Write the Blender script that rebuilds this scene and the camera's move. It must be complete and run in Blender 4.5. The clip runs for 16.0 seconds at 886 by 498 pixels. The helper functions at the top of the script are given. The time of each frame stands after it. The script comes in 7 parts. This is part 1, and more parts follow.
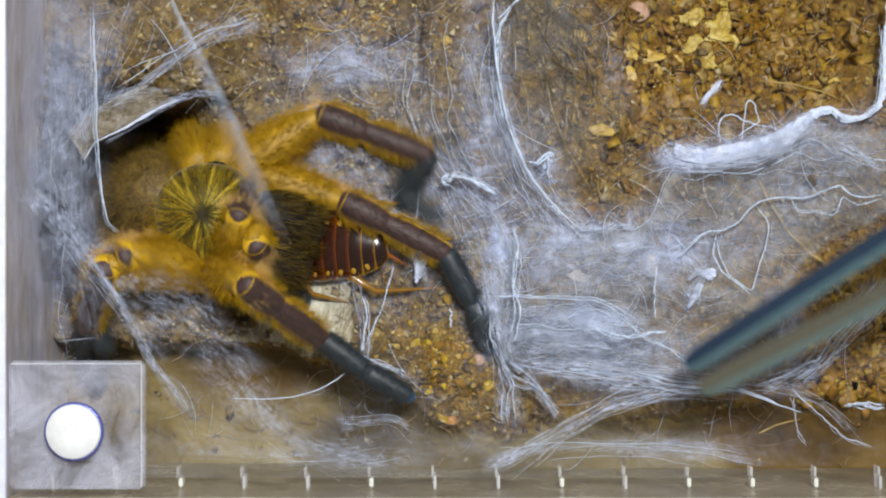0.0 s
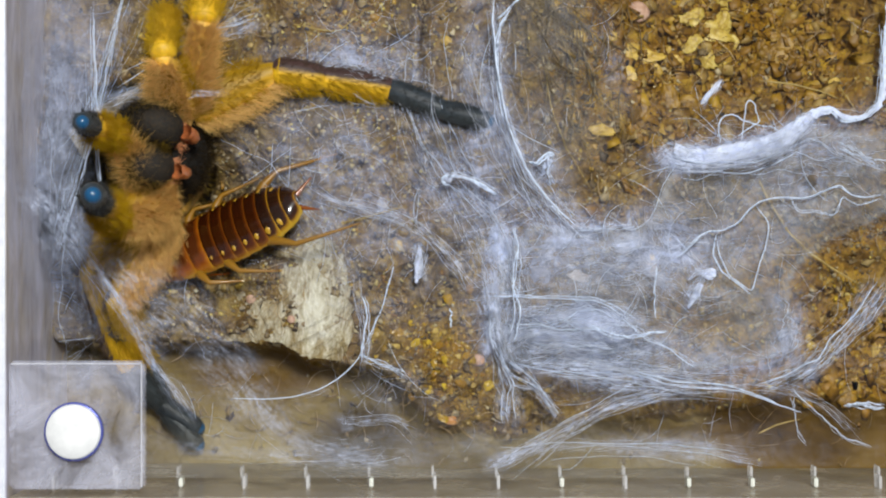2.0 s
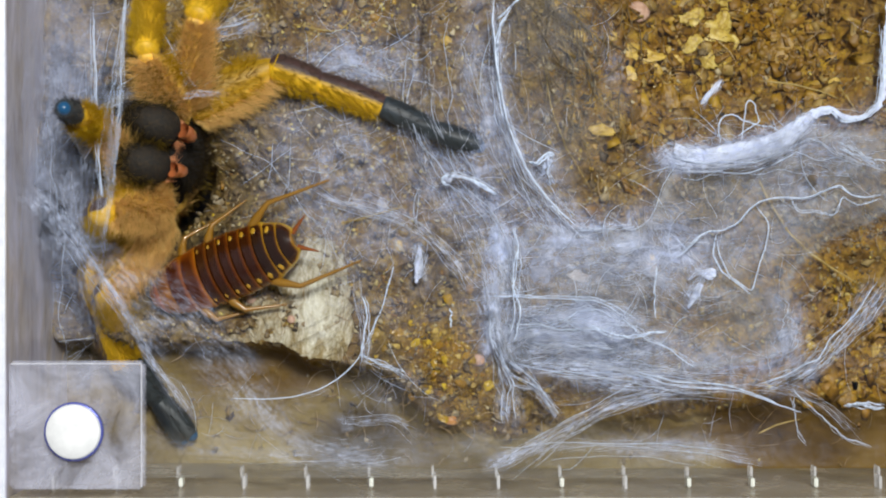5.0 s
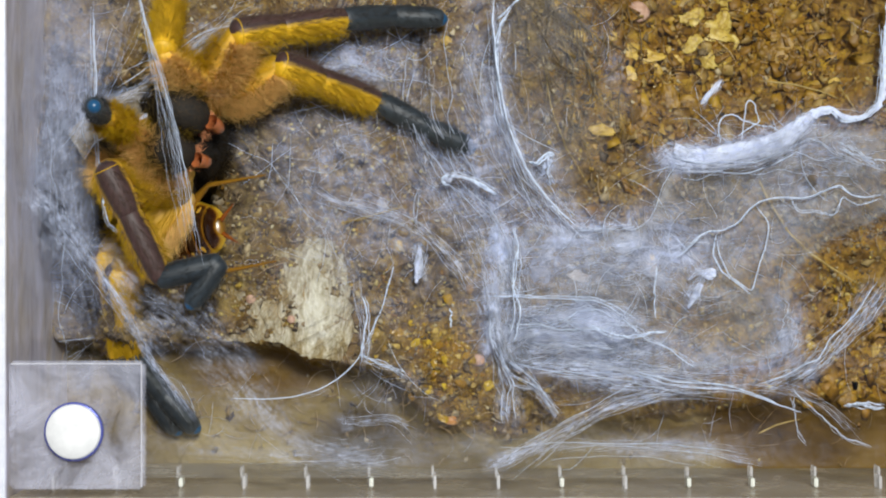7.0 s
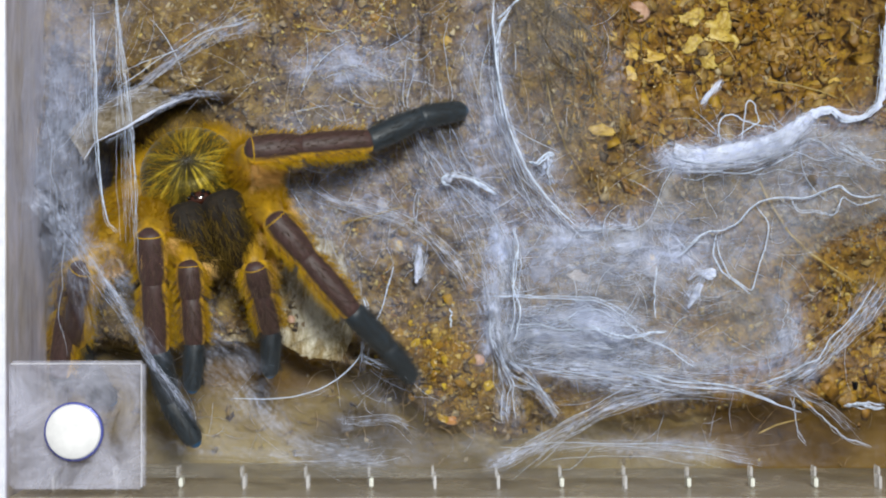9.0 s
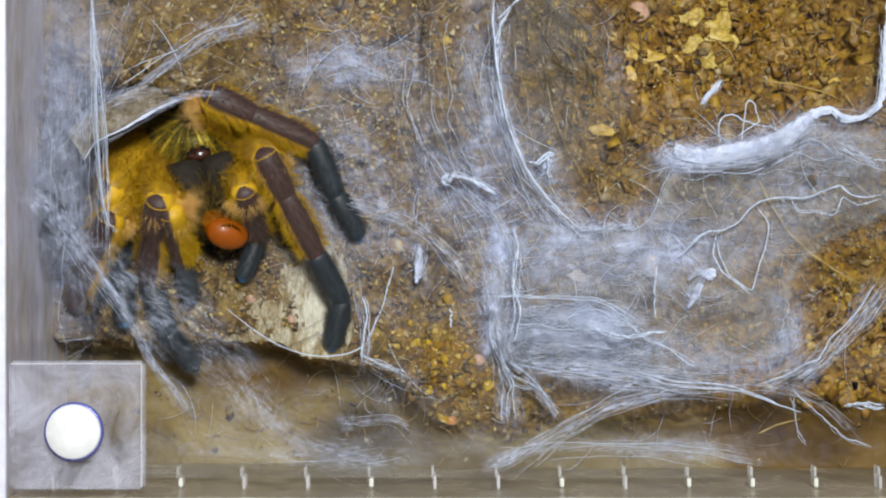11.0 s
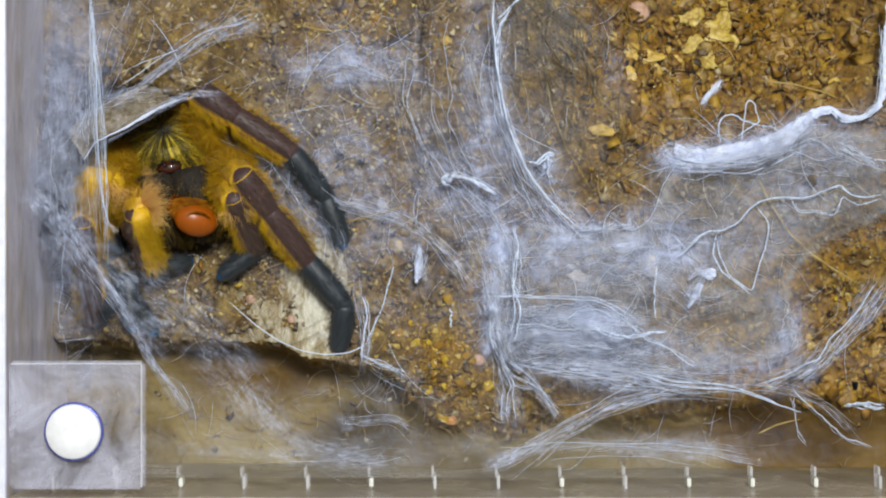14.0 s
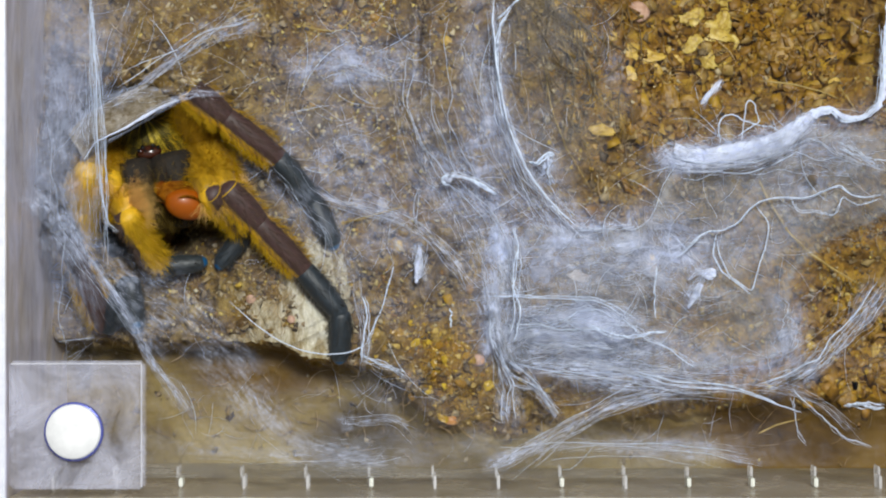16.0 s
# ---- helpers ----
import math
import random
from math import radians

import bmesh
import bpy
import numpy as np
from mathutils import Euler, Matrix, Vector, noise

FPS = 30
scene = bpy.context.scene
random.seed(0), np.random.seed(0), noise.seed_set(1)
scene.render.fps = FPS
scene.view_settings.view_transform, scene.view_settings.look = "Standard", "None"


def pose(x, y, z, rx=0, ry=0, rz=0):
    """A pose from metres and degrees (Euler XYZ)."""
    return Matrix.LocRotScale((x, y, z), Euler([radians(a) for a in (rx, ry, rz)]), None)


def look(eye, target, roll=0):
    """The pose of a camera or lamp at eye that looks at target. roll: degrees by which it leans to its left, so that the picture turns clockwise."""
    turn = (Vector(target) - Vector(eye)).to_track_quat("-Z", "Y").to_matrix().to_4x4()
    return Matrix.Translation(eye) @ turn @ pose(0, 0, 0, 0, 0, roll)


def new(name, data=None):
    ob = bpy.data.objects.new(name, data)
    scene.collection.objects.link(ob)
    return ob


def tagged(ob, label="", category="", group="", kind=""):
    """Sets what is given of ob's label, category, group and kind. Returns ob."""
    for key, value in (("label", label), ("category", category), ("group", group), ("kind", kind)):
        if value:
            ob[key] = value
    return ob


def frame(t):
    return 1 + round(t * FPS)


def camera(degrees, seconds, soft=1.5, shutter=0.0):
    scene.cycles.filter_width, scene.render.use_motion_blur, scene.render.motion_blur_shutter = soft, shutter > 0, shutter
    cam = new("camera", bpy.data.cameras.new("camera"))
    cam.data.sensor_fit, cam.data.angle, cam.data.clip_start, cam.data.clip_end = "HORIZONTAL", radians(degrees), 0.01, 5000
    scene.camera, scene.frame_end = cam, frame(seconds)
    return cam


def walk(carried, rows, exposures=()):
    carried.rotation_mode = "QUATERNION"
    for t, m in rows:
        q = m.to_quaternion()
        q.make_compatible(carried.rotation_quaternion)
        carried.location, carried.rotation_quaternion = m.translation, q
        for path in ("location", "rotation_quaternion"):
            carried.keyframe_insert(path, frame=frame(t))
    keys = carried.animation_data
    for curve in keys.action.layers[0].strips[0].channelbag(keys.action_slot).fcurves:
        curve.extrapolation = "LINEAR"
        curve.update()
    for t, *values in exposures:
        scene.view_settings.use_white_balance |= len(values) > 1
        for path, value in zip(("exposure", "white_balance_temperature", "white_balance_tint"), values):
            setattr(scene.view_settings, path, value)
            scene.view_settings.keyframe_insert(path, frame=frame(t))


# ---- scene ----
# A clear keeper's box seen from above. One plan unit is G metres at soil level;
# u runs right, v runs towards the front wall, EYE is the lens height over the soil.
G = 0.12 / 1568
EYE = 0.23
cam = camera(2 * math.degrees(math.atan(0.06 / EYE)), 16.0, soft=2.05, shutter=1.0)
walk(cam, [(0.0, pose(0, 0, EYE)), (16.0, pose(0, 0, EYE))], exposures=[(0.0, 0.0), (16.0, 0.0)])


def plan(u, v, z=0.0):
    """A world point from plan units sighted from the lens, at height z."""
    k = G * (EYE - z) / EYE
    return Vector(((u - 784) * k, (441 - v) * k, z))


# ---------------------------------------------------------------- light
world = bpy.data.worlds.new("room_light")
scene.world = world
world.use_nodes = True
world.node_tree.nodes["Background"].inputs["Color"].default_value = (0.90, 0.95, 1.0, 1)
world.node_tree.nodes["Background"].inputs["Strength"].default_value = 0.22
lamp = new("led_panel", bpy.data.lights.new("led_panel", "AREA"))
lamp.data.shape, lamp.data.size = "DISK", 0.08
lamp.data.energy, lamp.data.color = 2.1, (0.97, 0.98, 0.95)
lamp.matrix_world = look((0.05, 0.13, 0.41), (0, 0, 0))


# ---------------------------------------------------------------- materials
def nodes_of(name):
    m = bpy.data.materials.new(name)
    m.use_nodes = True
    t = m.node_tree
    return m, t, t.nodes["Principled BSDF"], t.nodes["Material Output"]


def link(t, a, b):
    t.links.new(a, b)


def tex(t, scale, detail=5, rough=0.6, stretch=None, coord="Object", distortion=0.0, turn=0.0):
    c = t.nodes.new("ShaderNodeTexCoord")
    n = t.nodes.new("ShaderNodeTexNoise")
    n.inputs["Scale"].default_value, n.inputs["Detail"].default_value = scale, detail
    n.inputs["Roughness"].default_value = rough
    n.inputs["Distortion"].default_value = distortion
    if stretch:
        mp = t.nodes.new("ShaderNodeMapping")
        mp.inputs["Scale"].default_value = stretch
        mp.inputs["Rotation"].default_value = (0, 0, radians(turn))
        link(t, c.outputs[coord], mp.inputs["Vector"])
        link(t, mp.outputs["Vector"], n.inputs["Vector"])
    else:
        link(t, c.outputs[coord], n.inputs["Vector"])
    return n.outputs["Fac"]


def ramp(t, fac, stops):
    r = t.nodes.new("ShaderNodeValToRGB")
    e = r.color_ramp.elements
    while len(e) < len(stops):
        e.new(0.5)
    for x, (p, c) in zip(e, stops):
        x.position, x.color = p, (*c, 1)
    link(t, fac, r.inputs["Fac"])
    return r.outputs["Color"]


def mixc(t, fac, a, b, blend="MIX"):
    m = t.nodes.new("ShaderNodeMix")
    m.data_type, m.blend_type = "RGBA", blend
    for sock, val in ((m.inputs["Factor"], fac), (m.inputs["A"], a), (m.inputs["B"], b)):
        if isinstance(val, (int, float)):
            sock.default_value = val
        elif isinstance(val, tuple):
            sock.default_value = (*val, 1)
        else:
            link(t, val, sock)
    return m.outputs["Result"]


def calc(t, op, a, b=0.0, clamp=False):
    m = t.nodes.new("ShaderNodeMath")
    m.operation, m.use_clamp = op, clamp
    for sock, val in ((m.inputs[0], a), (m.inputs[1], b)):
        if isinstance(val, (int, float)):
            sock.default_value = val
        else:
            link(t, val, sock)
    return m.outputs[0]


def bump(t, bsdf, height, strength=0.4, dist=0.0004):
    b = t.nodes.new("ShaderNodeBump")
    b.inputs["Strength"].default_value, b.inputs["Distance"].default_value = strength, dist
    link(t, height, b.inputs["Height"])
    link(t, b.outputs["Normal"], bsdf.inputs["Normal"])


def mottled(name, dark, mid, light, scale=300, rough=0.7, bump_strength=0.4, fine=1500, metallic=0.0, coat=0.0, stretch=None):
    m, t, p, _ = nodes_of(name)
    a = tex(t, scale, 6, 0.65, stretch)
    c = ramp(t, a, [(0.3, dark), (0.5, mid), (0.7, light)])
    b = tex(t, fine, 3, 0.6)
    c = mixc(t, 0.35, c, ramp(t, b, [(0.35, dark), (0.65, light)]))
    link(t, c, p.inputs["Base Color"])
    p.inputs["Roughness"].default_value = rough
    p.inputs["Metallic"].default_value = metallic
    p.inputs["Coat Weight"].default_value = coat
    bump(t, p, b, bump_strength, 0.0003)
    return m


def island_palette(name, colours, rough=0.7, sheen_rough=0.3):
    """A different colour for each loose piece."""
    m, t, p, _ = nodes_of(name)
    g = t.nodes.new("ShaderNodeNewGeometry")
    stops = [(i / len(colours), c) for i, c in enumerate(colours)]
    c = ramp(t, g.outputs["Random Per Island"], stops)
    n = tex(t, 900, 4)
    c = mixc(t, 0.5, c, ramp(t, n, [(0.3, (0.35, 0.33, 0.3)), (0.7, (1, 1, 1))]), "MULTIPLY")
    link(t, c, p.inputs["Base Color"])
    p.inputs["Roughness"].default_value = rough
    bump(t, p, n, 0.4, 0.0002)
    return m


def piece_palette(name, colours, rough=0.45):
    """A different colour for each loose object."""
    m, t, p, _ = nodes_of(name)
    o = t.nodes.new("ShaderNodeObjectInfo")
    c = ramp(t, o.outputs["Random"], [(i / len(colours), c) for i, c in enumerate(colours)])
    n = tex(t, 1.6, 4)
    c = mixc(t, 0.5, c, ramp(t, n, [(0.3, (0.40, 0.36, 0.3)), (0.7, (1, 1, 1))]), "MULTIPLY")
    link(t, c, p.inputs["Base Color"])
    p.inputs["Roughness"].default_value = rough
    bump(t, p, n, 0.3, 0.0002)
    return m


def soil_material():
    m, t, p, _ = nodes_of("packed_soil")
    big = tex(t, 55, 4, 0.6)
    mid = tex(t, 330, 7, 0.72, distortion=0.6)
    fine = tex(t, 1900, 5, 0.7)
    c1 = ramp(t, mid, [(0.32, (0.030, 0.017, 0.004)), (0.45, (0.125, 0.076, 0.018)), (0.56, (0.255, 0.172, 0.046)), (0.68, (0.50, 0.38, 0.15))])
    c2 = ramp(t, mid, [(0.32, (0.068, 0.031, 0.002)), (0.48, (0.31, 0.152, 0.004)), (0.66, (0.58, 0.35, 0.018))])
    at = t.nodes.new("ShaderNodeAttribute")
    at.attribute_name = "ochre"
    c = mixc(t, at.outputs["Fac"], c1, c2)
    c = mixc(t, calc(t, "MULTIPLY", calc(t, "SUBTRACT", big, 0.36), 2.2, True), c, mixc(t, 0.4, c, (0.33, 0.26, 0.15)))
    c = mixc(t, 0.55, c, ramp(t, fine, [(0.28, (0.42, 0.38, 0.32)), (0.65, (1, 1, 1))]), "MULTIPLY")
    on_floor = t.nodes.new("ShaderNodeAttribute")
    on_floor.attribute_name = "bare"
    floor_c = ramp(t, tex(t, 38, 2, 0.5, (1, 2.2, 1), distortion=0.4), [(0.34, (0.085, 0.056, 0.011)), (0.5, (0.23, 0.17, 0.055)), (0.66, (0.40, 0.32, 0.14))])
    # On bare floor a high ochre value darkens; beside the slab this paints shade.
    dark_c = mixc(t, 1.0, floor_c, (0.38, 0.27, 0.055), "MULTIPLY")
    c = mixc(t, on_floor.outputs["Fac"], c, mixc(t, at.outputs["Fac"], floor_c, dark_c))
    link(t, c, p.inputs["Base Color"])
    p.inputs["Roughness"].default_value = 0.75
    p.inputs["Specular IOR Level"].default_value = 0.25
    rel = calc(t, "MULTIPLY", calc(t, "ADD", mid, fine), calc(t, "SUBTRACT", 1.0, calc(t, "MULTIPLY", on_floor.outputs["Fac"], 0.85)))
    bump(t, p, rel, 0.8, 0.0006)
    return m


def acrylic(name, tint, solid, rough=0.12, streak=None, stain=None):
    """Hazed clear plastic, smeared along its streaks and stained by soil."""
    m, t, p, out = nodes_of(name)
    n = tex(t, 90, 4, 0.6)
    c = mixc(t, n, tint, tuple(min(1, x * 1.35) for x in tint))
    if stain:
        dirt = calc(t, "MULTIPLY", calc(t, "SUBTRACT", tex(t, 60, 4, 0.6, streak, distortion=0.8), 0.42), 3.0, True)
        c = mixc(t, dirt, c, stain)
    link(t, c, p.inputs["Base Color"])
    p.inputs["Roughness"].default_value = rough
    tr = t.nodes.new("ShaderNodeBsdfTransparent")
    mx = t.nodes.new("ShaderNodeMixShader")
    smear = calc(t, "SUBTRACT", tex(t, 110, 6, 0.7, streak, distortion=0.8), 0.5)
    f = calc(t, "ADD", calc(t, "MULTIPLY", smear, 1.3), solid, True)
    link(t, f, mx.inputs["Fac"])
    link(t, tr.outputs[0], mx.inputs[1])
    link(t, p.outputs[0], mx.inputs[2])
    link(t, mx.outputs[0], out.inputs["Surface"])
    return m


def silk_material(name, tint, density=1.0):
    """Spun silk film: fine fibres with gaps between; 'film' says how thick it lies."""
    m, t, p, out = nodes_of(name)
    p.inputs["Base Color"].default_value = (*tint, 1)
    p.inputs["Roughness"].default_value = 0.55
    p.inputs["Sheen Weight"].default_value = 0.3
    tr = t.nodes.new("ShaderNodeBsdfTransparent")
    mx = t.nodes.new("ShaderNodeMixShader")
    at = t.nodes.new("ShaderNodeAttribute")
    at.attribute_name = "film"
    cloud = calc(t, "MULTIPLY", calc(t, "SUBTRACT", tex(t, 120, 6, 0.7, distortion=1.4), 0.36), 2.6, True)
    fib = tex(t, 260, 5, 0.62, (0.5, 1.4, 1.0), distortion=2.5, turn=25)
    fine = tex(t, 1100, 3, 0.6, distortion=1.0)
    k = calc(t, "MULTIPLY", calc(t, "MULTIPLY", calc(t, "ADD", cloud, 0.16), fib), 2.9)
    k = calc(t, "POWER", k, 1.5)
    k = calc(t, "MULTIPLY", k, calc(t, "ADD", calc(t, "MULTIPLY", fine, 0.4), 0.35))
    sheet = calc(t, "MULTIPLY", calc(t, "SUBTRACT", tex(t, 45, 3, 0.5, distortion=0.8), 0.25), 0.85, True)
    k = calc(t, "ADD", k, sheet)
    turn = -20
    for scale, stretch, thin in ((85, (0.4, 1.4, 1), 34), (75, (1.4, 0.45, 1), 34), (105, (0.5, 1.3, 1), 28)):
        turn += 49
        n = tex(t, scale, 4, 0.55, stretch, distortion=1.6, turn=turn)
        line = calc(t, "SUBTRACT", 1.0, calc(t, "MULTIPLY", calc(t, "ABSOLUTE", calc(t, "SUBTRACT", n, 0.5)), thin), True)
        k = calc(t, "ADD", k, calc(t, "MULTIPLY", line, calc(t, "ADD", calc(t, "MULTIPLY", cloud, 0.6), 0.16)))
    f = calc(t, "MULTIPLY", calc(t, "MULTIPLY", k, at.outputs["Fac"]), density, True)
    thick = calc(t, "MULTIPLY", calc(t, "SUBTRACT", at.outputs["Fac"], 0.6), 1.1, True)
    f = calc(t, "ADD", f, calc(t, "MULTIPLY", thick, cloud))
    f = calc(t, "MINIMUM", f, 0.92)
    link(t, f, mx.inputs["Fac"])
    link(t, tr.outputs[0], mx.inputs[1])
    link(t, p.outputs[0], mx.inputs[2])
    link(t, mx.outputs[0], out.inputs["Surface"])
    return m


def plain(name, colour, rough=0.5, metallic=0.0, coat=0.0, spec=0.5):
    m, t, p, _ = nodes_of(name)
    n = tex(t, 700, 4)
    c = mixc(t, n, tuple(x * 0.75 for x in colour), tuple(min(1, x * 1.2) for x in colour))
    link(t, c, p.inputs["Base Color"])
    p.inputs["Roughness"].default_value, p.inputs["Metallic"].default_value = rough, metallic
    p.inputs["Coat Weight"].default_value = coat
    p.inputs["Specular IOR Level"].default_value = spec
    bump(t, p, n, 0.15, 0.0001)
    return m


def limb_material(name, top, flank, edge=0.25, rough=0.55, scale=1000, under=None):
    """Dark stripe along the upper face (local z), pale flanks; local x and z are in limb radii."""
    m, t, p, _ = nodes_of(name)
    at = t.nodes.new("ShaderNodeAttribute")
    at.attribute_name = "upper"
    n = tex(t, scale, 4, 0.7, (1, 0.25, 1))
    f = calc(t, "ADD", at.outputs["Fac"], calc(t, "MULTIPLY", calc(t, "SUBTRACT", n, 0.5), 0.7))
    f = calc(t, "MULTIPLY", calc(t, "SUBTRACT", f, edge), 5.0, True)
    dark = ramp(t, n, [(0.3, tuple(x * 0.6 for x in top)), (0.7, tuple(min(1, x * 1.5) for x in top))])
    pale = ramp(t, n, [(0.3, tuple(x * 0.7 for x in flank)), (0.7, tuple(min(1, x * 1.25) for x in flank))])
    if under:
        low = calc(t, "MULTIPLY", calc(t, "SUBTRACT", -0.05, calc(t, "ADD", at.outputs["Fac"], calc(t, "MULTIPLY", calc(t, "SUBTRACT", n, 0.5), 0.6))), 3.0, True)
        pale = mixc(t, low, pale, ramp(t, n, [(0.3, tuple(x * 0.6 for x in under)), (0.7, tuple(min(1, x * 1.2) for x in under))]))
    link(t, mixc(t, f, pale, dark), p.inputs["Base Color"])
    p.inputs["Roughness"].default_value = rough
    p.inputs["Sheen Weight"].default_value = 0.05
    bump(t, p, n, 0.5, 0.0002)
    return m


def carapace_material():
    m, t, p, _ = nodes_of("carapace_gold")
    c = t.nodes.new("ShaderNodeTexCoord")
    s = t.nodes.new("ShaderNodeSeparateXYZ")
    link(t, c.outputs["Object"], s.inputs[0])
    fy = calc(t, "ADD", s.outputs[1], 0.0010)
    ang = calc(t, "ARCTAN2", s.outputs[0], fy)
    rad = calc(t, "SQRT", calc(t, "ADD", calc(t, "MULTIPLY", s.outputs[0], s.outputs[0]), calc(t, "MULTIPLY", fy, fy)))
    co = t.nodes.new("ShaderNodeCombineXYZ")
    link(t, calc(t, "MULTIPLY", ang, 5.5), co.inputs[0])
    link(t, calc(t, "MULTIPLY", rad, 110.0), co.inputs[1])
    ns = t.nodes.new("ShaderNodeTexNoise")
    ns.inputs["Scale"].default_value, ns.inputs["Detail"].default_value, ns.inputs["Roughness"].default_value = 1.0, 4, 0.6
    link(t, co.outputs[0], ns.inputs["Vector"])
    f = calc(t, "ADD", ns.outputs["Fac"], calc(t, "MULTIPLY", calc(t, "SUBTRACT", tex(t, 2600, 3), 0.5), 0.25))
    f = calc(t, "SUBTRACT", f, calc(t, "MULTIPLY", calc(t, "SUBTRACT", 1.0, calc(t, "MULTIPLY", rad, 600.0), True), 0.25))
    col = ramp(t, f, [(0.38, (0.014, 0.011, 0.003)), (0.48, (0.055, 0.042, 0.005)), (0.57, (0.19, 0.14, 0.010)), (0.68, (0.66, 0.50, 0.05))])
    link(t, col, p.inputs["Base Color"])
    p.inputs["Roughness"].default_value = 0.3
    p.inputs["Specular Tint"].default_value = (1.0, 0.85, 0.35, 1)
    p.inputs["Sheen Weight"].default_value = 0.2
    bump(t, p, f, 0.8, 0.0004)
    return m


def tergite_material(name, stops, patchy=0.25, scale=600):
    m, t, p, _ = nodes_of(name)
    at = t.nodes.new("ShaderNodeAttribute")
    at.attribute_name = "upper"
    n = tex(t, scale, 4)
    f = calc(t, "ADD", at.outputs["Fac"], calc(t, "MULTIPLY", calc(t, "SUBTRACT", n, 0.5), patchy))
    c = ramp(t, f, stops)
    link(t, c, p.inputs["Base Color"])
    p.inputs["Roughness"].default_value = 0.22
    p.inputs["Coat Weight"].default_value = 0.7
    p.inputs["Coat Roughness"].default_value = 0.12
    p.inputs["Specular IOR Level"].default_value = 0.3
    bump(t, p, n, 0.1, 0.0002)
    return m


def wood_material():
    """Weathered wood: bleached where worn bare, soil-stained elsewhere."""
    m, t, p, _ = nodes_of("pale_weathered_wood")
    n = tex(t, 330, 8, 0.75, (1.6, 0.6, 1), distortion=0.8)
    g = tex(t, 1100, 6, 0.75, (1.6, 0.7, 1))
    at = t.nodes.new("ShaderNodeAttribute")
    at.attribute_name = "worn"
    f = calc(t, "ADD", calc(t, "MULTIPLY", calc(t, "SUBTRACT", n, 0.5), 4.5), calc(t, "SUBTRACT", at.outputs["Fac"], 0.15), True)
    stain = ramp(t, g, [(0.3, (0.10, 0.066, 0.022)), (0.5, (0.27, 0.20, 0.086)), (0.7, (0.46, 0.37, 0.20))])
    worn = ramp(t, g, [(0.28, (0.34, 0.27, 0.13)), (0.45, (0.62, 0.58, 0.43)), (0.7, (0.84, 0.82, 0.73))])
    link(t, mixc(t, f, stain, worn), p.inputs["Base Color"])
    p.inputs["Roughness"].default_value = 0.8
    bump(t, p, calc(t, "ADD", n, g), 0.7, 0.0005)
    return m


def veil_material(name, tint, even=0.0):
    """Drawn-out silk: streaks along its length, clear gaps between, the fewer the more even it is."""
    m, t, p, out = nodes_of(name)
    p.inputs["Base Color"].default_value = (*tint, 1)
    p.inputs["Roughness"].default_value = 0.5
    co = t.nodes.new("ShaderNodeCombineXYZ")
    for i, k in enumerate(("along", "across", "lot")):
        a = t.nodes.new("ShaderNodeAttribute")
        a.attribute_name = k
        link(t, a.outputs["Fac"], co.inputs[i])
    fac = []
    for stretch, scale, detail in (((0.018, 0.13, 1), 1.0, 5), ((0.05, 0.42, 1), 1.0, 4), ((0.03, 0.05, 1), 1.0, 4)):
        mp = t.nodes.new("ShaderNodeMapping")
        mp.inputs["Scale"].default_value = stretch
        link(t, co.outputs[0], mp.inputs["Vector"])
        n = t.nodes.new("ShaderNodeTexNoise")
        n.inputs["Scale"].default_value, n.inputs["Detail"].default_value, n.inputs["Distortion"].default_value = scale, detail, 1.8
        link(t, mp.outputs["Vector"], n.inputs["Vector"])
        fac.append(n.outputs["Fac"])
    k = calc(t, "MULTIPLY", calc(t, "SUBTRACT", calc(t, "MULTIPLY", calc(t, "ADD", fac[0], fac[1]), 0.5), 0.42), 6.0, True)
    k = calc(t, "MULTIPLY", k, calc(t, "MULTIPLY", calc(t, "SUBTRACT", fac[2], 0.25), 3.6, True))
    torn = calc(t, "MULTIPLY", calc(t, "SUBTRACT", tex(t, 210, 5, 0.65, distortion=1.2), 0.34), 4.0, True)
    k = calc(t, "ADD", calc(t, "MULTIPLY", calc(t, "MULTIPLY", k, torn), 1.0 - even), even)
    at = t.nodes.new("ShaderNodeAttribute")
    at.attribute_name = "film"
    f = calc(t, "MINIMUM", calc(t, "MULTIPLY", k, at.outputs["Fac"], True), 0.93)
    tr = t.nodes.new("ShaderNodeBsdfTransparent")
    mx = t.nodes.new("ShaderNodeMixShader")
    link(t, f, mx.inputs["Fac"])
    link(t, tr.outputs[0], mx.inputs[1])
    link(t, p.outputs[0], mx.inputs[2])
    link(t, mx.outputs[0], out.inputs["Surface"])
    return m


SOIL = soil_material()
SILK_VEIL = veil_material("silk_veil", (0.66, 0.74, 0.98))
# Warm tint of the sheet that stands in for reflected haze at the front wall.
FRONT_HAZE_WARM = veil_material("warm_front_haze", (0.66, 0.63, 0.56), 0.55)
SILK_SHEER = veil_material("sheer_silk_sheet", (0.48, 0.50, 0.54), 0.6)
SILK_HAZE = veil_material("silk_haze", (0.66, 0.70, 0.90), 0.5)
CHIPS = island_palette("soil_crumbs", [(0.09, 0.055, 0.02), (0.22, 0.15, 0.055), (0.40, 0.28, 0.08), (0.15, 0.09, 0.025), (0.32, 0.24, 0.12), (0.05, 0.03, 0.012), (0.40, 0.33, 0.21), (0.22, 0.13, 0.03), (0.58, 0.48, 0.28), (0.19, 0.13, 0.05)])
